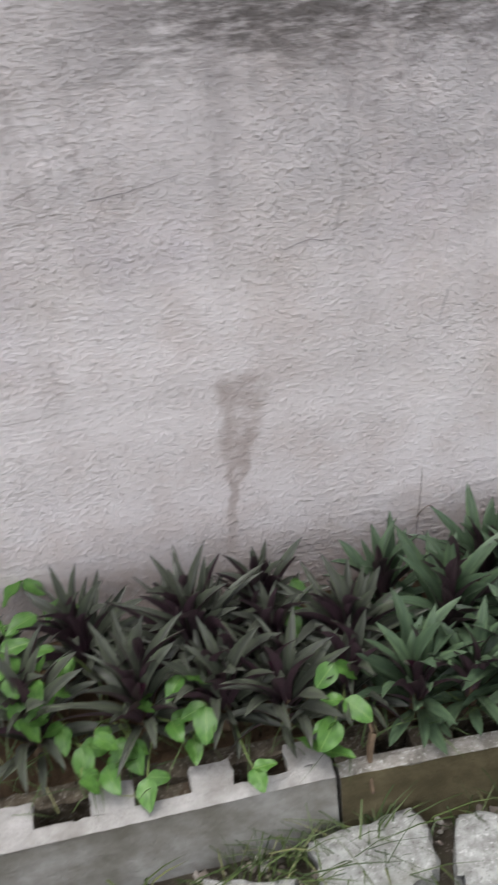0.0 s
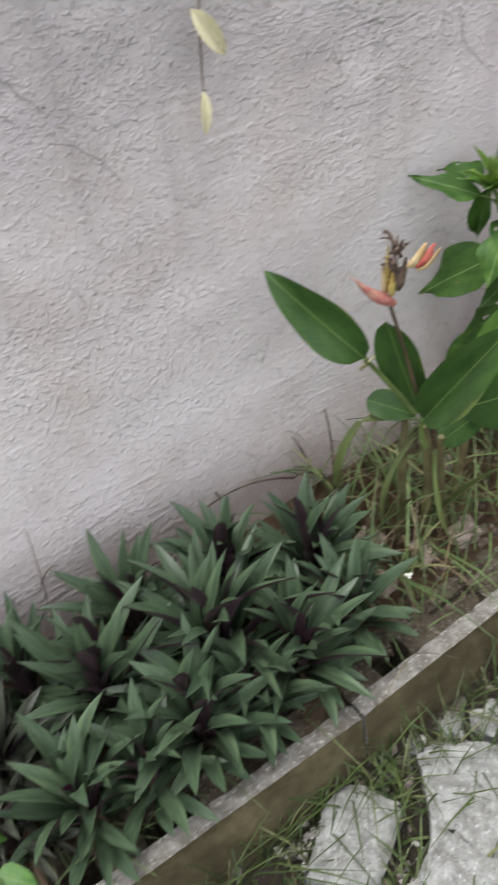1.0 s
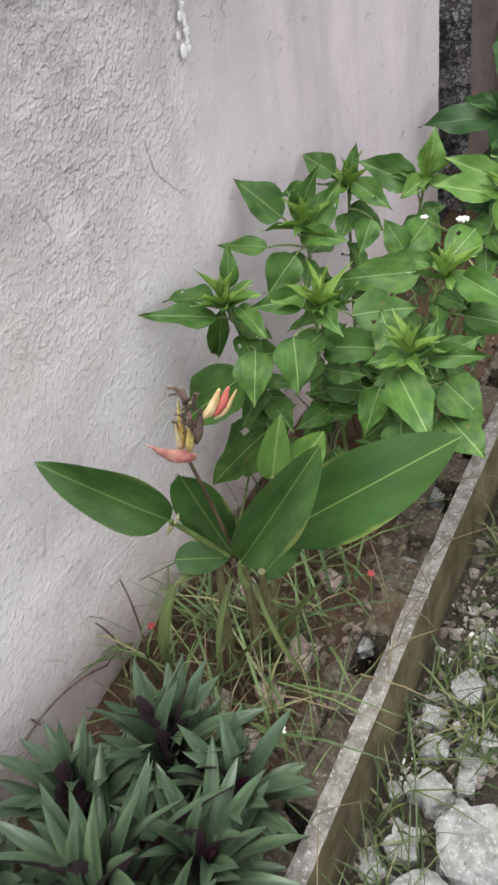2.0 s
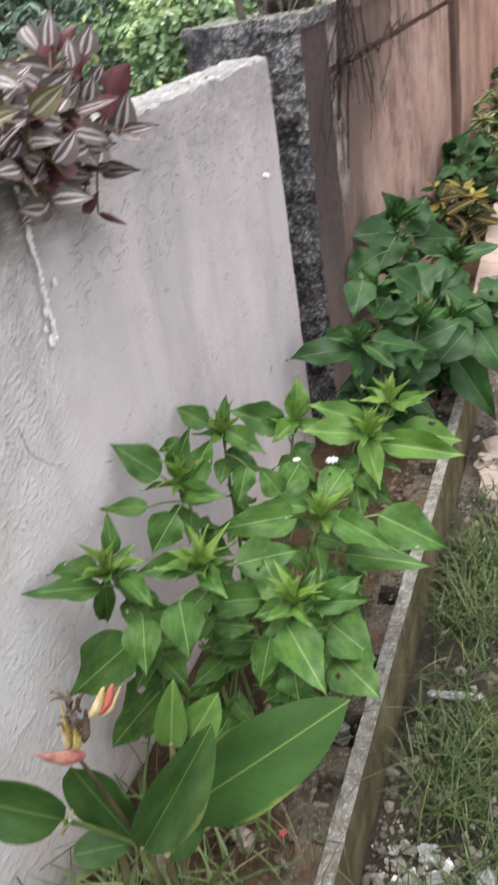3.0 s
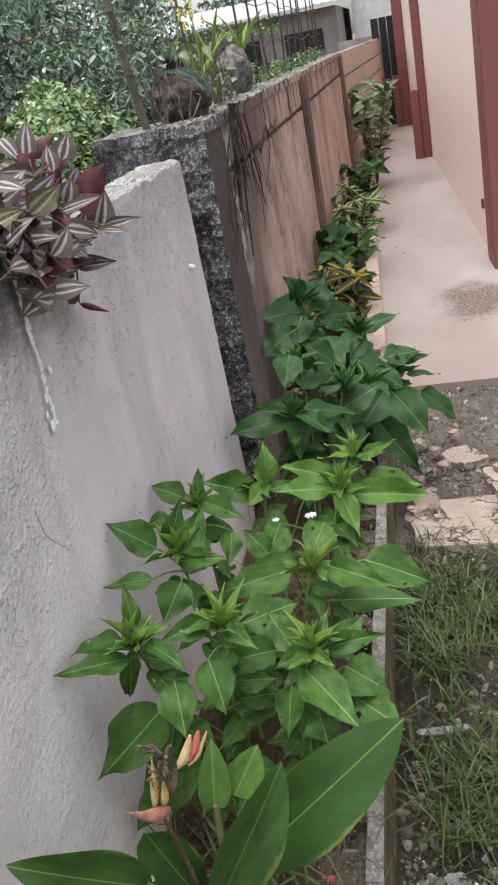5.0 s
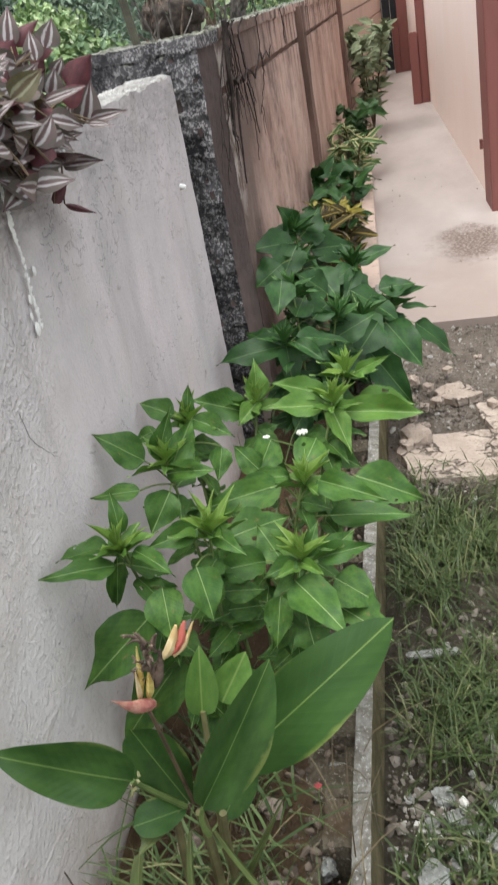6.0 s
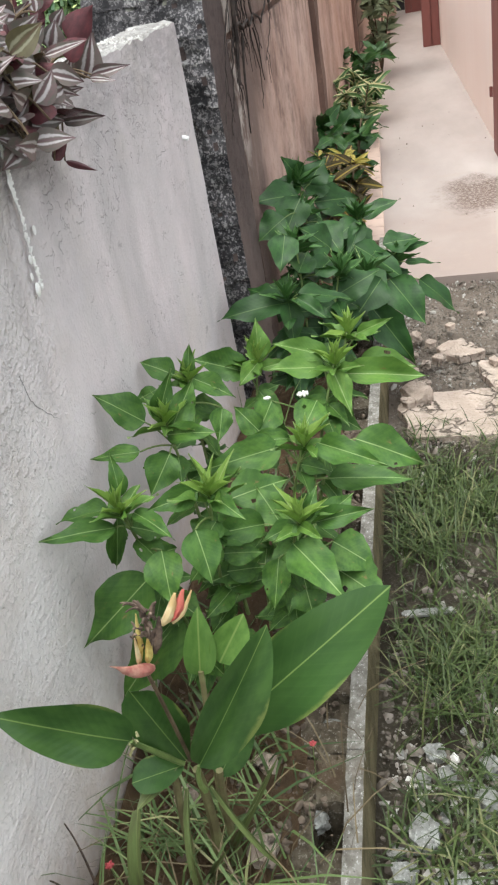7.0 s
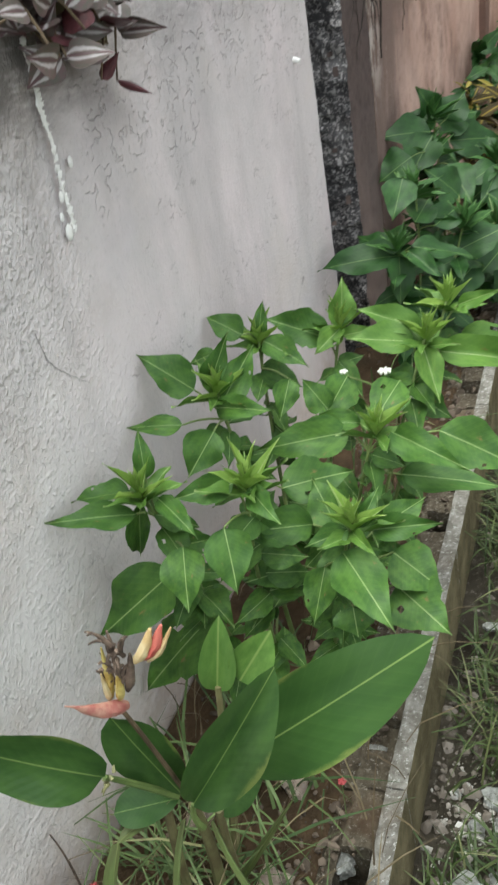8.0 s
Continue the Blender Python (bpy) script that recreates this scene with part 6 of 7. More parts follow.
rubble((2.49, -0.585, 0.005), (0.022, 0.13, 0.007), 82, RUBBLE, "long pale splinter of board lying in grass", 0.1, name="splinter", category="debris")
for k, (x, y, s) in enumerate([(2.025, -0.395, 0.058), (2.25, -0.375, 0.05), (1.83, -0.385, 0.035)]):
    rubble((x, y, 0.10), (s, s * 0.7, s * 0.9), 90 + k, RUBBLE, "grey stone wedged in a kerb core", k)
for k, (x, y, s) in enumerate([(1.75, -0.30, 0.06), (1.66, -0.28, 0.05), (1.60, -0.20, 0.055), (1.84, -0.14, 0.05), (1.93, -0.28, 0.045), (1.55, -0.29, 0.05)]):
    rubble((x, y, soil_height(x, y) + 0.008), (s, s * 0.8, s * 0.6), 100 + k, PINK_RUBBLE, "dull stone half sunk in planter soil", k)


# ---- small planter details ----
def wild_flower(place, mat, label, petals=6, r=0.007):
    root = thing("wild_flower", (place[0], place[1], soil_height(place[0], place[1])), label, "flower", "small wild flowers")
    bm = bmesh.new()
    tube(bm, bend((place[0] + 0.02, place[1] + 0.01, soil_height(place[0], place[1])), place, 0.01, 6), 0.0012, 0.0008, 5)
    part("stalk", bm, STEM_GREEN, root)
    bm = bmesh.new()
    for k in range(petals):
        a = 6.283 * k / petals
        tube(bm, [Vector(place), Vector(place) + Vector((math.cos(a) * r, math.sin(a) * r, 0.002)), Vector(place) + Vector((math.cos(a) * r * 1.7, math.sin(a) * r * 1.7, 0))], 0.002, 0.003, 5)
    part("petals", bm, mat, root)


wild_flower((1.872, -0.39, 0.261), PINK_PETAL, "tiny hot pink bud on a thin stalk", 5, 0.003)
wild_flower((1.622, -0.088, 0.266), PINK_PETAL, "tiny hot pink bud beside the wall", 5, 0.0035)
wild_flower((1.536, -0.380, 0.257), WHITE_PETAL, "tiny white flower leaning over the kerb", 3, 0.0032)
wild_flower((2.44, -0.365, 0.657), WHITE_PETAL, "white flower among the shrub leaves", 7, 0.007)
wild_flower((2.45, -0.286, 0.647), WHITE_PETAL, "small white flower between shrub leaves", 5, 0.004)
wild_flower((2.45, -0.403, 0.598), WHITE_PETAL, "small white flower between shrub leaves", 4, 0.006)


def twig(name, runs, mat, label, r=0.0025):
    root = thing(name, runs[0][0], label, "twig")
    for a, b, sag in runs:
        bm = bmesh.new()
        tube(bm, bend(a, b, sag, 7, 0.006), r, r * 0.5, 5)
        part("stem", bm, mat, root)


twig("dead_twig", [((1.648, -0.03, 0.13), (1.559, -0.02, 0.20), 0.02), ((1.56, -0.02, 0.20), (1.358, -0.008, 0.24), 0.02), ((1.40, -0.01, 0.24), (1.39, -0.01, 0.27), 0.0), ((1.648, -0.03, 0.13), (1.648, -0.02, 0.33), 0.01), ((1.60, -0.025, 0.2), (1.57, -0.015, 0.30), 0.01)], DRY, "dry dark twig leaning on the plastered wall")
twig("dead_stick", [((0.832, -0.33, 0.19), (0.818, -0.425, 0.185), 0.004), ((0.818, -0.425, 0.185), (0.80, -0.485, 0.10), 0.004)], STEM_BROWN, "stubby brown stick lying over the kerb", 0.008)
twig("seed_stalk", [((1.01, -0.03, 0.13), (1.045, -0.008, 0.415), 0.01), ((1.03, -0.02, 0.30), (1.07, -0.01, 0.31), 0.02)], DRY, "thin dry seed stalk against the wall", 0.0014)


def hanging_stem():
    root = thing("hanging_stem", (1.50, -0.03, 1.33), "thin stem hanging down the wall with pale yellow leaves", "plant")
    bm = bmesh.new()
    tube(bm, [(1.52, 0.05, 1.335), (1.53, -0.01, 1.34), (1.53, -0.03, 1.28), (1.515, -0.03, 1.16), (1.50, -0.025, 1.09), (1.49, -0.02, 0.97)], 0.0016, 0.0012, 5)
    part("stem", bm, STEM_BROWN, root)
    mesh = leaf_mesh("pale_leaf", narrow, PALE_WITHERED, ratio=0.4, fold=0.8, droop=0.2)
    piece("leaf", mesh, root, leaf_pose((1.490, -0.024, 1.10), (1.532, -0.024, 1.03), 0.029, 0.3, (0, -1, 0.4)), "withered pale yellow leaf")
    piece("leaf", mesh, root, leaf_pose((1.49, -0.022, 0.995), (1.484, -0.022, 0.935), 0.017, 0.2, (0, -1, 0.2)))


hanging_stem()


def wall_marks():
    rn = random.Random(3)
    root = thing("paint_drip", (2.13, 0, 1.3), "white paint drip down the plastered wall", "paint drip")
    bm = bmesh.new()
    for z0, n, w in ((1.305, 12, 0.0066), (1.218, 10, 0.0056), (1.143, 9, 0.0052), (1.076, 4, 0.005)):
        bm = bmesh.new()
        tube(bm, [(2.138 + 0.002 * math.sin((z0 - 0.008 * i) * 60), -0.004, z0 - 0.008 * i) for i in range(n)], w * 0.75, w * 0.55, 6)
        for v in bm.verts:
            v.co.x += 0.006 * noise.noise(v.co * 150)
            v.co.y = -0.009 + (v.co.y + 0.004) * 0.35
        part("run", bm, WHITE_DRIP, root)
    for x, z, r in ((2.126, 1.05, 0.009), (2.175, 1.135, 0.006), (2.13, 1.10, 0.006), (2.118, 1.075, 0.005)):
        bm = bmesh.new()
        bmesh.ops.create_icosphere(bm, subdivisions=2, radius=r)
        for v in bm.verts:
            v.co = Vector((v.co.x + x, v.co.y * 0.3 - 0.008, v.co.z * 1.4 + z))
        part("drop", bm, WHITE_DRIP, root)
    for k in range(34):
        z, r = 1.305 - 0.265 * rn.random(), rn.uniform(0.0016, 0.0042)
        bm = bmesh.new()
        bmesh.ops.create_icosphere(bm, subdivisions=1, radius=r)
        for v in bm.verts:
            v.co = Vector((v.co.x + 2.138 + rn.gauss(0, 0.004), v.co.y * 0.5 - 0.011, v.co.z * 1.5 + z))
        part("drop", bm, WHITE_DRIP, root)
    root = thing("wall_plug", (3.246, 0, 1.047), "small white plug stuck in the wall", "wall plug")
    bm = bmesh.new()
    tube(bm, [(3.246, 0.01, 1.047), (3.246, -0.008, 1.047), (3.246, -0.016, 1.043)], 0.008, 0.006, 8)
    part("plug", bm, WHITE_DRIP, root)


wall_marks()


# ---- on the garden wall ----
# leaves of the trailing plant: foot, tip, width
TRAIL_A = [
    (2.31, -0.012, 1.471, 2.31, -0.021, 1.524, 0.025), (2.31, -0.073, 1.46, 2.31, -0.09, 1.496, 0.027),
    (2.29, -0.059, 1.444, 2.29, -0.057, 1.484, 0.021), (2.28, -0.011, 1.422, 2.28, -0.05, 1.457, 0.023),
    (2.31, -0.06, 1.388, 2.31, -0.075, 1.423, 0.029), (2.26, -0.069, 1.383, 2.26, -0.136, 1.394, 0.014),
    (2.31, -0.107, 1.336, 2.31, -0.127, 1.393, 0.031), (2.29, -0.126, 1.342, 2.29, -0.186, 1.347, 0.015),
    (2.28, -0.126, 1.338, 2.28, -0.164, 1.33, 0.01), (2.28, -0.02, 1.397, 2.28, -0.041, 1.358, 0.02),
    (2.122, -0.035, 1.309, 2.26, 0.025, 1.349, 0.026), (2.169, -0.035, 1.28, 2.26, 0.006, 1.336, 0.03),
]
TRAIL_B = [
    (2.222, -0.035, 1.301, 2.26, -0.071, 1.285, 0.027), (2.175, -0.035, 1.268, 2.28, -0.043, 1.249, 0.024),
    (2.36, -0.031, 1.27, 2.36, -0.101, 1.267, 0.02), (2.34, -0.038, 1.278, 2.34, -0.071, 1.283, 0.013),
    (2.094, -0.035, 1.32, 2.062, -0.035, 1.354, 0.018), (2.28, 0.031, 1.429, 2.28, -0.006, 1.413, 0.014),
    (2.28, -0.033, 1.327, 2.28, -0.061, 1.31, 0.017), (2.31, -0.048, 1.318, 2.31, -0.095, 1.322, 0.018),
    (2.31, -0.071, 1.338, 2.31, -0.088, 1.368, 0.022), (2.31, 0.026, 1.51, 2.31, -0.002, 1.472, 0.021),
    (2.042, -0.035, 1.326, 2.112, -0.035, 1.308, 0.009), (2.34, -0.066, 1.416, 2.34, -0.083, 1.438, 0.019),
]
TRAIL_RED = [
    (2.31, -0.016, 1.476, 2.31, -0.066, 1.499, 0.02), (2.29, -0.001, 1.449, 2.29, -0.027, 1.477, 0.031),
    (2.31, -0.056, 1.452, 2.31, -0.084, 1.454, 0.016), (2.33, -0.088, 1.392, 2.33, -0.132, 1.433, 0.033),
    (2.29, -0.087, 1.376, 2.29, -0.126, 1.393, 0.025), (2.31, -0.044, 1.428, 2.31, -0.063, 1.441, 0.021),
    (2.267, -0.035, 1.222, 2.28, -0.058, 1.249, 0.013), (2.31, -0.036, 1.211, 2.31, -0.086, 1.191, 0.008),
    (2.27, -0.001, 1.343, 2.27, -0.064, 1.338, 0.016), (2.31, -0.032, 1.345, 2.31, -0.069, 1.347, 0.03),
    (2.31, 0.053, 1.431, 2.31, 0.014, 1.429, 0.015),
]
TRAIL_OLIVE = [
    (2.26, 0.039, 1.407, 2.26, 0.014, 1.383, 0.023), (2.26, 0.008, 1.394, 2.26, -0.014, 1.351, 0.026),
    (2.26, 0.047, 1.381, 2.26, 0.011, 1.353, 0.022), (2.29, 0.031, 1.47, 2.29, -0.001, 1.441, 0.029),
    (2.28, -0.004, 1.392, 2.28, -0.03, 1.415, 0.017), (2.26, 0.019, 1.415, 2.26, 0.014, 1.385, 0.019),
    (2.248, -0.035, 1.306, 2.28, -0.053, 1.27, 0.029), (2.238, -0.035, 1.321, 2.179, -0.035, 1.293, 0.024),
]


def wandering_plant():
    rnd = random.Random(41)
    can = thing("plastic_container", (2.18, 0.045, 1.33), "white plastic container with a blue cap lying on the wall", "container")
    bm = bmesh.new()
    pts = [(2.12 + 0.016 * k, 0.045, 1.374) for k in range(10)]
    tube(bm, pts, 0.046, 0.046, 16)
    for v in bm.verts:
        if v.co.x < 2.13:
            v.co.y = 0.045 + (v.co.y - 0.045) * 0.6
            v.co.z = 1.374 + (v.co.z - 1.374) * 0.6
    part("body", bm, WHITE_PLASTIC, can)
    bm = bmesh.new()
    tube(bm, [(2.08, 0.045, 1.374), (2.10, 0.045, 1.374), (2.125, 0.045, 1.374)], 0.024, 0.026, 14)
    part("cap", bm, BLUE_PLASTIC, can, "blue screw cap")
    root = thing("trailing_plant", (2.32, 0.04, 1.33), "silver-striped purple trailing plant spilling over the wall's top", "plant")
    nodes = []
    for k in range(46):
        foot = Vector((2.20 + rnd.uniform(-0.12, 0.13), rnd.uniform(-0.02, 0.06), 1.335))
        a = rnd.uniform(0, 6.283)
        front = k % 2 == 0
        tip = foot + Vector((math.cos(a) * 0.07, -rnd.uniform(0.03, 0.11) if front else rnd.uniform(-0.03, 0.03), rnd.uniform(-0.075, 0.06) if front else rnd.uniform(0.04, 0.14)))
        if tip.z < 1.335:
            tip.y = min(tip.y, -0.03)
        pts = bend(foot, tip, 0.05 if front else 0.01, 7)
        nodes += pts[2:]
        bm = bmesh.new()
        tube(bm, pts, 0.003, 0.0018, 5)
        part("stem", bm, STEM_BROWN, root)
        for j in range(2, 8):
            p = pts[min(j, len(pts) - 1)]
            b = a + (1.2 if j % 2 else -1.2) + rnd.uniform(-0.6, 0.6)
            d = Vector((math.cos(b) * 0.9, math.sin(b) * 0.7 - 0.1, rnd.uniform(-0.4, 0.6))).normalized() * rnd.uniform(0.050, 0.072)
            q = p + d
            if q.z < 1.345 and q.y > -0.012:
                q.y = -0.015
            up = (-0.7 + rnd.gauss(0, 0.3), -0.5 + rnd.gauss(0, 0.3), 0.4) if rnd.random() < 0.88 else (0.5, 0.4, -0.6)
            leaf(ZEBRA_OLD if p.x < 2.2 and rnd.random() < 0.3 else ZEBRA_LEAVES, root, p, q, d.length * rnd.uniform(0.56, 0.70), rnd, 0.5, up=up)
    for rows, kind in ((TRAIL_A + TRAIL_B, "striped"), (TRAIL_RED, "red"), (TRAIL_OLIVE, "olive")):
        for bx, by, bz, tx, ty, tz, w in rows:
            b, t = Vector((bx, by, bz)), Vector((tx, ty, tz))
            t.x += 0.25 * (t.z - b.z)
            t += (t - b) * 0.12
            up = Vector((-0.85 + rnd.gauss(0, 0.12), -0.4 + rnd.gauss(0, 0.12), 0.35))
            leaf(ZEBRA_OLD if kind == "olive" else ZEBRA_LEAVES, root, b, t, w * 1.55, rnd, 0.15, up=-up if kind == "red" else up)
            near = min(nodes, key=lambda p: (p - b).length)
            bm = bmesh.new()
            tube(bm, bend(near, b, 0.004, 4), 0.002, 0.0016, 5)
            part("stem", bm, STEM_BROWN, root)


wandering_plant()


# ---- plants beside the walkway ----
CROTON_A = leaf_set("croton_leaf", paddle, CROTON_DARK, 4, ratio=0.35, fold=0.4, droop=0.2)
CROTON_B = leaf_set("golden_croton_leaf", paddle, CROTON_GOLD, 4, ratio=0.35, fold=0.4, droop=0.2)
CREAM_SET = leaf_set("cream_edged_leaf", paddle, CREAM_EDGED, 4, ratio=0.35, fold=0.5, droop=0.2)
GREY_SET = leaf_set("grey_green_leaf", ovate, GREY_LEAF, 5, ratio=0.5, fold=0.3, droop=0.25)


def small_bush(name, place, label, stems, layers, seed, spread):
    """Stems with whorls of leaves; layers: rows of height from, height to, count, leaf length, width by length, meshes."""
    rnd = random.Random(seed)
    root = thing(name, place, label, "shrub", "shrubs along the walkway")
    x, y, z = place
    ends = []
    top = max(l[1] for l in layers)
    for k in range(stems):
        a = 6.283 * k / stems + rnd.uniform(-0.4, 0.4)
        end = Vector((x + math.cos(a) * spread * 0.7, y + math.sin(a) * spread * 0.35, z + top * rnd.uniform(0.75, 1.0)))
        bm = bmesh.new()
        tube(bm, bend((x, y, z - 0.02), end, 0.02, 6), 0.008, 0.004, 6)
        part("stem", bm, STEM_BROWN, root)
        ends.append(end)
    for lo, hi, count, size, ratio, meshes in layers:
        for i in range(count):
            e = rnd.choice(ends)
            h = rnd.uniform(lo, hi)
            b = Vector((x, y, z)).lerp(e, min(1.0, h / max(0.05, e.z - z)))
            a = rnd.uniform(0, 6.283)
            d = Vector((math.cos(a), math.sin(a) * 0.7, rnd.uniform(-0.35, 0.6))).normalized() * size * rnd.uniform(0.7, 1.2)
            t = b + d
            t.y = min(t.y, -0.09)
            leaf(meshes, root, b, t, d.length * ratio, rnd, 0.5, up=(-0.4, -0.3, 0.8))
    return root


small_bush("croton", (4.95, -0.24, 0.08), "bronze and golden croton crowded beside the planter edge", 4, [(0.12, 0.42, 90, 0.14, 0.3, CROTON_A), (0.38, 0.50, 36, 0.085, 0.24, CROTON_B), (0.3, 0.5, 20, 0.1, 0.34, FAR_OVATE)], 51, 0.24)
small_bush("green_bush", (5.75, -0.22, 0.08), "plain green bush between the crotons", 5, [(0.1, 0.52, 120, 0.16, 0.40, FAR_OVATE)], 52, 0.34)
small_bush("croton", (7.1, -0.2, 0.08), "cream-edged croton leaning over the planter edge", 5, [(0.1, 0.3, 30, 0.16, 0.35, FAR_OVATE), (0.2, 0.48, 170, 0.15, 0.2, CREAM_SET)], 53, 0.42)
small_bush("green_bush", (8.4, -0.17, 0.08), "low dark green bush by the fence", 4, [(0.05, 0.5, 120, 0.17, 0.40, FAR_OVATE)], 54, 0.4)
small_bush("dusty_shrub", (10.6, -0.26, 0.08), "tall dusty grey-green shrub near the walkway's end", 6, [(0.1, 0.9, 200, 0.17, 0.42, GREY_SET), (0.5, 0.98, 120, 0.17, 0.42, GREY_SET)], 55, 0.62)


# ---- on top of the fence ----
CROTON_CORD = plain("green_net_cord", (0.10, 0.19, 0.15), (0.06, 0.12, 0.10), 0.7)

def fence_top():
    rnd = random.Random(61)
    husk = thing("coconut_husk", (3.76, 0.08, 1.412), "brown coconut husk holding orchids on the fence", "husk", "orchid mounts")
    bm = bmesh.new()
    bmesh.ops.create_icosphere(bm, subdivisions=4, radius=1.0)
    for v in bm.verts:
        v.co = Vector((v.co.x * 0.10, v.co.y * 0.09, v.co.z * 0.070)) * (1 + 0.32 * noise.noise(v.co * 1.6) + 0.14 * noise.noise(Vector((v.co.x * 4, v.co.y * 4, v.co.z * 18))))
        v.co += Vector((3.78, 0.05, 1.468))
    part("shell", bm, HUSK, husk, sharp=180)
    for k in range(16):
        p = Vector((3.675 + 0.012 * k, -0.045, 1.47 + 0.05 * rnd.random()))
        bm = bmesh.new()
        tube(bm, bend(p, (3.71 + 0.010 * k + rnd.uniform(-0.03, 0.03), 0.10, 1.545), 0.03, 7, rnd.uniform(-0.03, 0.03)), 0.0016, 0.0016, 4)
        part("net_cord", bm, CROTON_CORD, husk, "faded green netting cord")
    for k in range(14):
        a = rnd.uniform(0, 6.283)
        p = Vector((3.76 + math.cos(a) * 0.09, 0.08 + math.sin(a) * 0.07, 1.46))
        bm = bmesh.new()
        tube(bm, bend(p, (3.76 + rnd.uniform(-0.06, 0.06), 0.08 + rnd.uniform(-0.04, 0.04), 1.56), 0.01, 5, rnd.uniform(-0.02, 0.02)), 0.003, 0.002, 5)
        part("root_fibre", bm, DRY, husk)
    root2 = thing("coconut_husk", (4.95, 0.08, 1.42), "grey fibrous husk with orchids on the fence", "husk", "orchid mounts")
    bm = bmesh.new()
    bmesh.ops.create_icosphere(bm, subdivisions=4, radius=1.0)
    for v in bm.verts:
        v.co = Vector((v.co.x * 0.15, v.co.y * 0.10, v.co.z * 0.12)) * (0.85 + 0.25 * noise.noise(v.co * 1.7) + 0.12 * noise.noise(Vector((v.co.x * 14, v.co.y * 14, v.co.z * 3))))
        v.co += Vector((4.95, 0.08, 1.50))
    part("shell", bm, GREY_HUSK, root2, sharp=180)
    straps = leaf_set("orchid_leaf", lance, ORCHID_LEAF, 3, ratio=0.1, fold=1.0, droop=0.25, n=9)
    for (cx, cz, n, size), note in (((4.40, 1.50, 8, 0.24), "yellow-green orchid with strap leaves on the fence"), ((5.15, 1.55, 9, 0.22), "orchid with narrow strap leaves on the fence"), ((4.15, 1.47, 7, 0.2), "small orchid rooted beside the husk")):
        orchid = thing("orchid", (cx, 0.06, 1.42), note, "orchid", "orchids on the fence")
        bm = bmesh.new()
        tube(bm, bend((cx, 0.06, 1.405), (cx, 0.06, cz + 0.03), 0, 4), 0.02, 0.012, 7)
        part("pseudobulb", bm, STEM_BROWN, orchid)
        for k in range(n):
            a = 6.283 * k / n + rnd.uniform(-0.3, 0.3)
            rise = rnd.uniform(0.5, 1.3)
            d = Vector((math.cos(a) * math.cos(rise), math.sin(a) * math.cos(rise), math.sin(rise))) * size * rnd.uniform(0.7, 1.2)
            leaf(straps, orchid, (cx, 0.06, cz), Vector((cx, 0.06, cz)) + d, 0.022, rnd, 0.3)
        if cx == 4.15:
            bm = bmesh.new()
            tube(bm, bend((cx, 0.06, cz), (cx + 0.05, 0.08, 1.80), 0.02, 7, 0.02), 0.004, 0.002, 5)
            spike = part("flower_spike", bm, STEM_GREEN, orchid)
            for k in range(16):
                p = Vector((cx + 0.05 + rnd.uniform(-0.12, 0.14), 0.08 + rnd.uniform(-0.05, 0.05), 1.74 + rnd.uniform(-0.05, 0.09)))
                bm = bmesh.new()
                for j in range(5):
                    b = 6.283 * j / 5
                    tube(bm, [p, p + Vector((math.cos(b) * 0.010, -0.004, math.sin(b) * 0.010)), p + Vector((math.cos(b) * 0.014, 0, math.sin(b) * 0.014))], 0.0025, 0.004, 5)
                part("blossom", bm, ORCHID_PETAL, spike)
    litter = thing("dry_twigs", (4.0, 0.08, 1.41), "tangle of dry twigs and dead leaves on the fence", "twigs")
    for k in range(64):
        p = Vector((rnd.uniform(3.62, 4.2) if k > 26 else rnd.uniform(3.62, 4.75), rnd.uniform(0.0, 0.12), 1.41))
        q = p + Vector((rnd.uniform(-0.12, 0.12), rnd.uniform(-0.05, 0.05), rnd.uniform(0.04, 0.22)))
        bm = bmesh.new()
        tube(bm, bend(p, q, rnd.uniform(-0.02, 0.03), 6, rnd.uniform(-0.03, 0.03)), rnd.uniform(0.002, 0.005), 0.0014, 5)
        part("twig", bm, DRY if k % 2 else GREY_HUSK, litter)
        if k % 2 == 0:
            leaf(GREY_SET, litter, q, q + Vector((rnd.uniform(-0.05, 0.05), rnd.uniform(-0.05, 0.02), rnd.uniform(-0.06, 0.02))), 0.028, rnd, 0.5, up=(-0.5, -0.3, 0.7))
    # canes and rods
    for a, b, r, note in (((3.62, 0.14, 1.40), (3.49, 0.15, 2.1), 0.013, "weathered cane standing on the fence"), ((2.52, 0.22, -0.02), (2.42, 0.24, 1.85), 0.009, "weathered cane standing behind the garden wall"), ((4.28, 0.10, 1.41), (4.20, 0.1, 2.1), 0.006, "dark thin stake among the orchids")):
        cane = thing("cane", a, note, "stake", "stakes along the fence")
        bm = bmesh.new()
        tube(bm, bend(a, b, 0, 8, 0.012), r, r * 0.75, 8)
        part("shaft", bm, BAMBOO, cane)
        for k in range(3):
            p = bend(a, b, 0, 8, 0.012)[2 + 2 * k]
            bm = bmesh.new()
            tube(bm, [p - Vector((0, 0, 0.006)), p, p + Vector((0, 0, 0.006))], r * 1.15, r * 1.1, 8)
            part("knot", bm, BAMBOO, cane)
    fence = thing("wire_fence", (6, 0.1, 1.42), "thin rusty wire fence standing on the block fence", "wire fence")
    for k in range(12):
        x = 5.4 + 0.38 * k
        bm = bmesh.new()
        tube(bm, bend((x, 0.09, 1.41), (x + rnd.uniform(-0.04, 0.04), 0.09, 2.25), 0, 4, rnd.uniform(-0.02, 0.02)), 0.006, 0.006, 5)
        part("rod", bm, WIRE, fence)
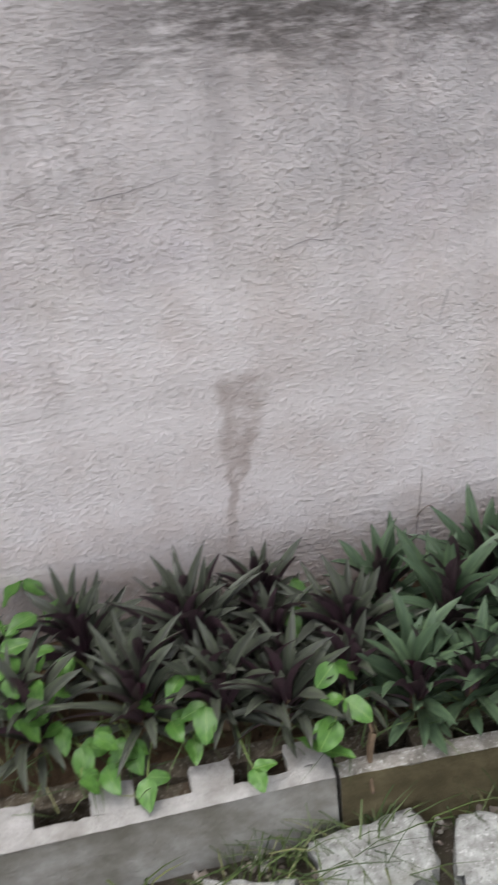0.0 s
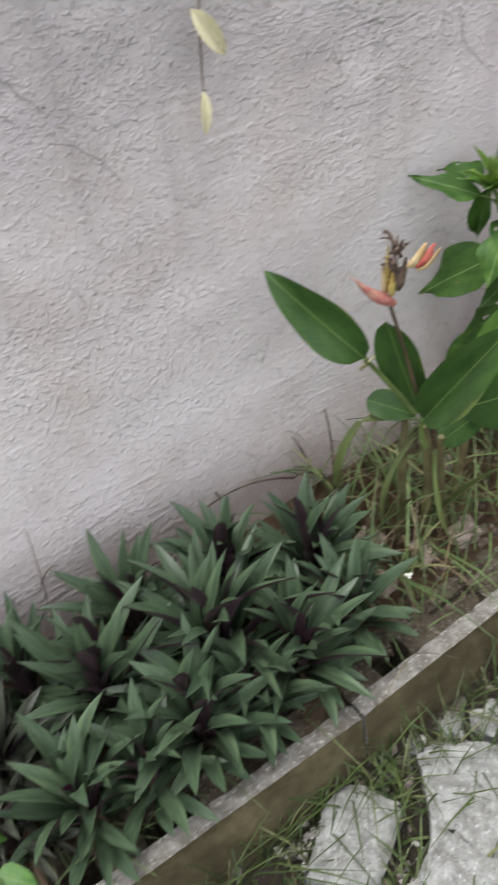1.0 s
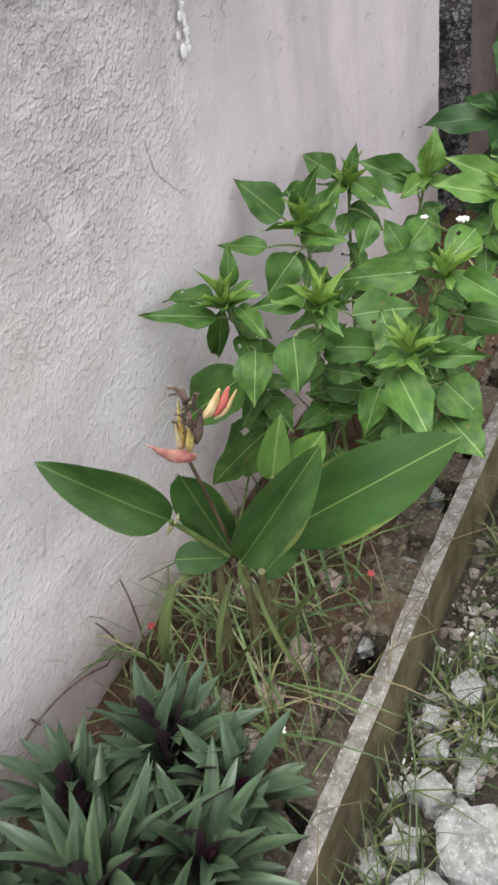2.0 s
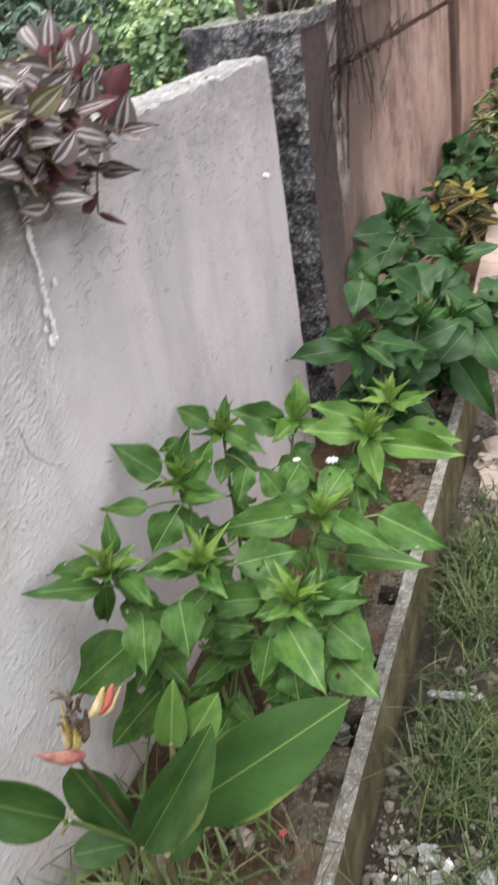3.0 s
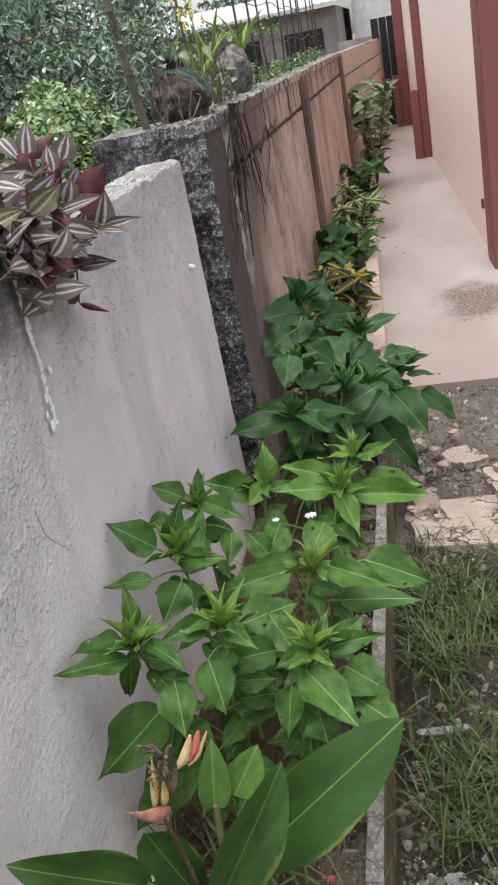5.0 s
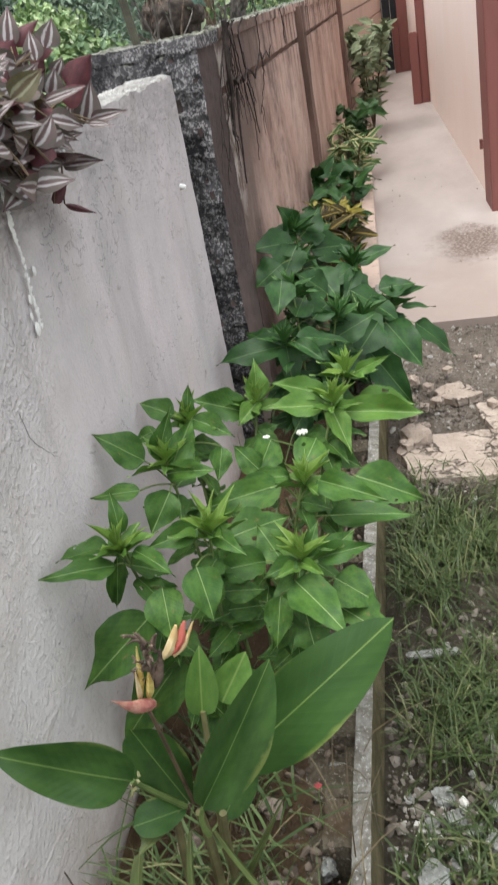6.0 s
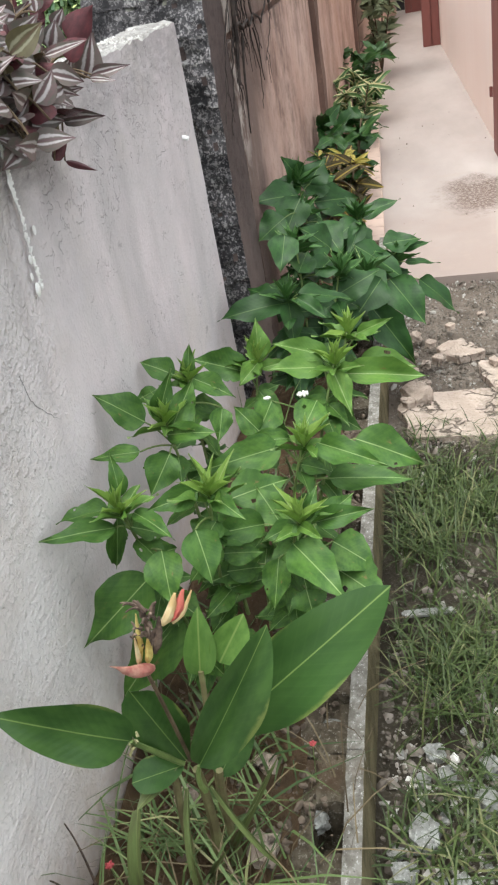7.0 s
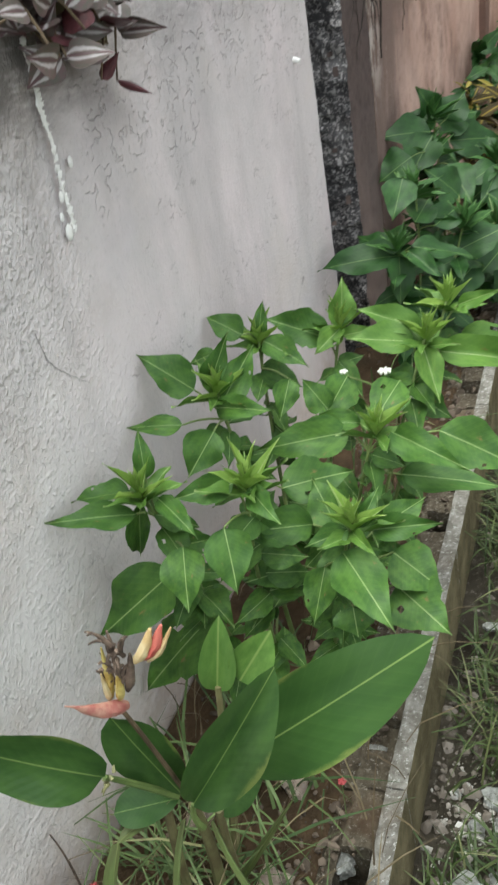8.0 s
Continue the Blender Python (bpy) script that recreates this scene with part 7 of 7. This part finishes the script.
    for z in (1.60, 1.80, 2.0, 2.2):
        bm = bmesh.new()
        tube(bm, [(5.2 + 0.3 * k, 0.09 + 0.01 * math.sin(k), z + 0.015 * math.sin(k * 1.7)) for k in range(17)], 0.003, 0.003, 4)
        part("strand", bm, WIRE, fence)
    barbed = thing("barbed_wire", (3.6, 0.15, 1.69), "sagging barbed wire above the garden wall", "barbed wire")
    pts = [(1.0 + 0.15 * k, 0.15 + 0.01 * math.sin(k * 0.9), 1.68 + 0.02 * math.sin(k * 0.5)) for k in range(32)]
    bm = bmesh.new()
    tube(bm, pts, 0.0022, 0.0022, 5)
    part("strand", bm, WIRE, barbed)
    for p in pts:
        bm = bmesh.new()
        p = Vector(p)
        tube(bm, [p + Vector((-0.012, -0.008, 0.012)), p, p + Vector((0.012, 0.008, -0.012))], 0.0014, 0.0012, 4)
        tube(bm, [p + Vector((0.010, 0.008, 0.012)), p, p + Vector((-0.010, -0.008, -0.012))], 0.0014, 0.0012, 4)
        part("barb", bm, WIRE, barbed)
    # dead climber hanging on the fence's face
    dead = thing("dead_climber", (3.84, -0.07, 1.40), "dry bare climber stems hanging down the orange fence", "climber")
    for k in range(12):
        p = Vector((rnd.uniform(3.84, 4.35) if k < 10 else rnd.uniform(4.5, 6.0), -0.088, 1.42))
        pts, drift = [p.copy()], rnd.uniform(-0.012, 0.012)
        for j in range(rnd.randint(8, 26)):
            drift = drift * 0.85 + rnd.uniform(-0.017, 0.017)
            p = p + Vector((drift, 0, -rnd.uniform(0.008, 0.032)))
            p.y = -0.068 - 0.006 * rnd.random()
            pts.append(p.copy())
        bm = bmesh.new()
        tube(bm, pts, rnd.uniform(0.002, 0.0045), 0.0014, 5)
        part("stem", bm, DEAD_VINE, dead)
        for j in range(3):
            q = rnd.choice(pts[2:])
            a = rnd.uniform(-1, 1)
            bm = bmesh.new()
            tube(bm, [q, q + Vector((0.03 * a, -0.004, -0.02)), q + Vector((0.05 * a, -0.002, -0.06)), q + Vector((0.055 * a + 0.01, -0.002, -0.10))], 0.0018, 0.001, 4)
            part("twig", bm, DEAD_VINE, dead)
    runs = [((3.86, -0.09, 1.425), (3.80, -0.075, 1.10), 0.012), ((3.85, -0.075, 1.24), (4.40, -0.07, 1.20), 0.008), ((4.40, -0.07, 1.20), (5.0, -0.07, 1.27), 0.005), ((3.95, -0.072, 1.22), (3.87, -0.072, 0.92), 0.006), ((4.2, -0.072, 1.2), (4.32, -0.072, 1.0), 0.004)]
    for a, b, r in runs:
        bm = bmesh.new()
        pts = bend(a, b, 0.02, 10, 0.0)
        pts = [p + Vector((0.06 * noise.noise(p * 7), -0.003, 0.05 * noise.noise(p * 9 + Vector((5, 5, 5))))) for p in pts]
        tube(bm, pts, r * 0.8, r * 0.4, 6)
        part("stem", bm, DEAD_VINE, dead)


fence_top()


# ---- beyond the wall ----
def leaf_cloud(blobs, count, size, rnd, flat=0.3, slim=0.28, spray=1):
    """Small folded leaves over the shells of some uneven blobs, in sprays: verts and faces."""
    verts, faces = [], []
    total = sum(b[1] ** 2 for b in blobs)
    for (c, r, sq) in blobs:
        for _ in range(int(count * r * r / total / spray)):
            d = Vector((rnd.gauss(0, 1), rnd.gauss(0, 1), rnd.gauss(0, 1))).normalized()
            rad = r * (0.55 + 0.5 * rnd.random() ** 0.6) * (1 + 0.35 * noise.noise(d * 2.3 + Vector(c)))
            p = Vector(c) + Vector((d.x, d.y, d.z * sq)) * rad
            for _ in range(spray):
                a = Vector((rnd.gauss(0, 1), rnd.gauss(0, 1), rnd.gauss(0, 0.6) - flat)).normalized()
                n = (d + Vector((rnd.gauss(0, 0.5), rnd.gauss(0, 0.5), rnd.gauss(0.4, 0.5)))).normalized()
                b = a.cross(n)
                if b.length < 0.1:
                    continue
                b.normalize()
                n = b.cross(a)
                s = size * rnd.uniform(0.6, 1.3)
                w, k = s * slim, len(verts)
                verts += [p, p + a * s * 0.3 + b * w + n * s * 0.05, p + a * s * 0.62 + b * w * 0.8, p + a * s - n * s * 0.14, p + a * s * 0.62 - b * w * 0.8, p + a * s * 0.3 - b * w + n * s * 0.05]
                faces += [(k, k + 1, k + 2, k + 3), (k, k + 3, k + 4, k + 5)]
    return verts, faces


def tree(place, height, blobs, count, size, seed, label, mat, name="tree", slim=0.28, spray=1, flat=0.3):
    rnd = random.Random(seed)
    root = thing(name, place, label, "tree" if name == "tree" else "bush", "trees behind the wall" if name == "tree" else "")
    x, y, z = place
    bm = bmesh.new()
    top = Vector((x, y, z + height * 0.6))
    tube(bm, bend((x, y, z - 0.1), top, 0, 8, 0.15), 0.05 * height ** 0.8, 0.02 * height ** 0.8, 9)
    part("trunk", bm, STEM_BROWN, root)
    for c, r, sq in blobs[:7]:
        bm = bmesh.new()
        tube(bm, bend(Vector((x, y, z)).lerp(top, rnd.uniform(0.4, 0.95)), c, 0.1, 6, rnd.uniform(-0.1, 0.1)), 0.012 * height ** 0.8, 0.004 * height ** 0.8, 6)
        part("limb", bm, STEM_BROWN, root)
    v, f = leaf_cloud(blobs, count, size, rnd, flat, slim, spray)
    hang(new("crown", raw("crown", v, f, mat)), root)
    return root


def beyond():
    rnd = random.Random(90)
    # bright bush and creepers close behind the fence
    blobs = [((4.6 + rnd.uniform(-0.25, 0.25), 0.83 + rnd.uniform(-0.14, 0.14), 1.40 + rnd.uniform(-0.40, 0.07)), rnd.uniform(0.12, 0.19), 0.9) for _ in range(16)]
    tree((4.6, 0.83, -0.06), 1.5, blobs, 14000, 0.034, 91, "bright yellow-green bush growing behind the fence", BUSH_MANY, "bush")
    blobs = [((5.2 + rnd.uniform(-0.8, 1.3), 0.75 + rnd.uniform(-0.3, 0.4), 1.05 + rnd.uniform(-0.25, 0.25)), rnd.uniform(0.2, 0.33), 0.8) for _ in range(12)]
    tree((5.4, 0.8, -0.06), 1.2, blobs, 8000, 0.042, 92, "mixed dark creeper bush behind the fence", CREEPER_MANY, "bush")
    blobs = [((3.7 + rnd.uniform(-0.5, 0.5), 0.75 + rnd.uniform(-0.2, 0.3), 0.98 + rnd.uniform(-0.2, 0.2)), rnd.uniform(0.2, 0.3), 0.8) for _ in range(9)]
    tree((3.7, 0.8, -0.06), 1.2, blobs, 8000, 0.032, 93, "dense small-leaved bush behind the garden wall", CREEPER_MANY, "bush")
    # creepers on the wire and along the coping
    verts, faces = leaf_cloud([((3.0 + 0.22 * k, 0.16, 1.68 + rnd.uniform(-0.03, 0.02)), 0.06, 0.6) for k in range(22)], 1000, 0.019, rnd, 0.4, 0.2)
    ob = new("wire_creeper", raw("wire_creeper", verts, faces, CREEPER_MANY))
    tagged(ob, "small creeper leaves strung along the barbed wire", "creeper", kind="stuff")
    verts, faces = leaf_cloud([((4.3 + 0.3 * k, 0.1, 1.44 + rnd.uniform(-0.01, 0.03)), 0.09, 0.7) for k in range(19)], 1800, 0.026, rnd)
    ob = new("coping_creeper", raw("coping_creeper", verts, faces, CREEPER_MANY))
    tagged(ob, "creeper and weeds growing along the fence coping", "creeper", kind="stuff")
    # trees
    for k, (x, y, h) in enumerate([(10.5, 5.0, 3.4), (13.4, 5.2, 3.6), (9.3, 6.8, 3.8), (12.5, 7.8, 4.2), (17.0, 7.6, 4.4), (8.0, 6.0, 3.4), (15.6, 4.9, 3.6), (20.0, 7.2, 4.6), (15.5, 10.5, 5.0), (28.5, 6.3, 5.6), (29.0, 3.6, 5.0)]):
        blobs = []
        for _ in range(16):
            a, q = rnd.uniform(0, 6.283), rnd.uniform(0.3, 2.2)
            blobs.append(((x + math.cos(a) * q, y + math.sin(a) * q, h * rnd.uniform(0.25, 0.88)), rnd.uniform(0.6, 1.0), 0.75))
        tree((x, y, -0.06), h, blobs, 13000, 0.135, 100 + k, "dark leafy tree beyond the garden wall", TREE_MANY, slim=0.17, spray=6, flat=0.9)
    # the shade under the trees is put into these leaves' dark colour
    verts, faces = leaf_cloud([((6.0 + 0.6 * k + rnd.uniform(-0.3, 0.3), 2.6 + 0.1 * k + rnd.uniform(-0.5, 0.8), rnd.uniform(0.3, 1.35)), rnd.uniform(0.6, 0.85), 0.8) for k in range(24)], 40000, 0.075, rnd, 0.5, 0.2, 3)
    ob = new("hedge", raw("hedge", verts, faces, SHADED_HEDGE_MANY))
    tagged(ob, "dense undergrowth below the trees, its leaves darkened for shade", "hedge", kind="stuff")
    # neighbouring low building with a zinc roof
    nb = thing("neighbour_building", (21, 4, -0.06), "low neighbouring building with a pale corrugated zinc roof", "building")
    bm = bmesh.new()
    box(bm, 19.6, 25, 0.5, 4.9, -0.06, 2.1)
    part("wall", bm, FAR_WALL, nb, smooth=False)
    # added dark panels that stand for the shade below the roof
    for k in range(3):
        bm = bmesh.new()
        box(bm, 19.55, 19.59, 0.8 + 1.25 * k, 1.55 + 1.25 * k, 0.9, 1.75)
        part("window", bm, GATE_BLACK, nb, smooth=False)
    bm = bmesh.new()
    rows = []
    for i in range(62):
        y = 0.3 + 0.08 * i
        w = 0.02 * (i % 2)
        rows.append([bm.verts.new((19.2, y, 2.16 + w)), bm.verts.new((25.6, y, 2.74 + w)), bm.verts.new((25.6, y, 2.69 + w)), bm.verts.new((19.2, y, 2.11 + w))])
    for a, b in zip(rows, rows[1:]):
        for i in range(4):
            bm.faces.new((a[i], a[(i + 1) % 4], b[(i + 1) % 4], b[i]))
    part("roof", bm, ZINC, nb, "pale corrugated zinc roof")
    far = thing("neighbour_building", (24, -1, -0.06), "pale rendered building beyond the walkway's end", "building")
    bm = bmesh.new()
    grid_box(bm, 22.0, 27, -6.0, 0.3, -0.06, 3.6, 1.0)
    part("wall", bm, WHITE_PLASTIC, far, smooth=False)
    bm = bmesh.new()
    box(bm, 21.7, 27.3, -6.3, 0.5, 3.603, 3.75)
    part("roof", bm, ZINC, far, smooth=False)


beyond()
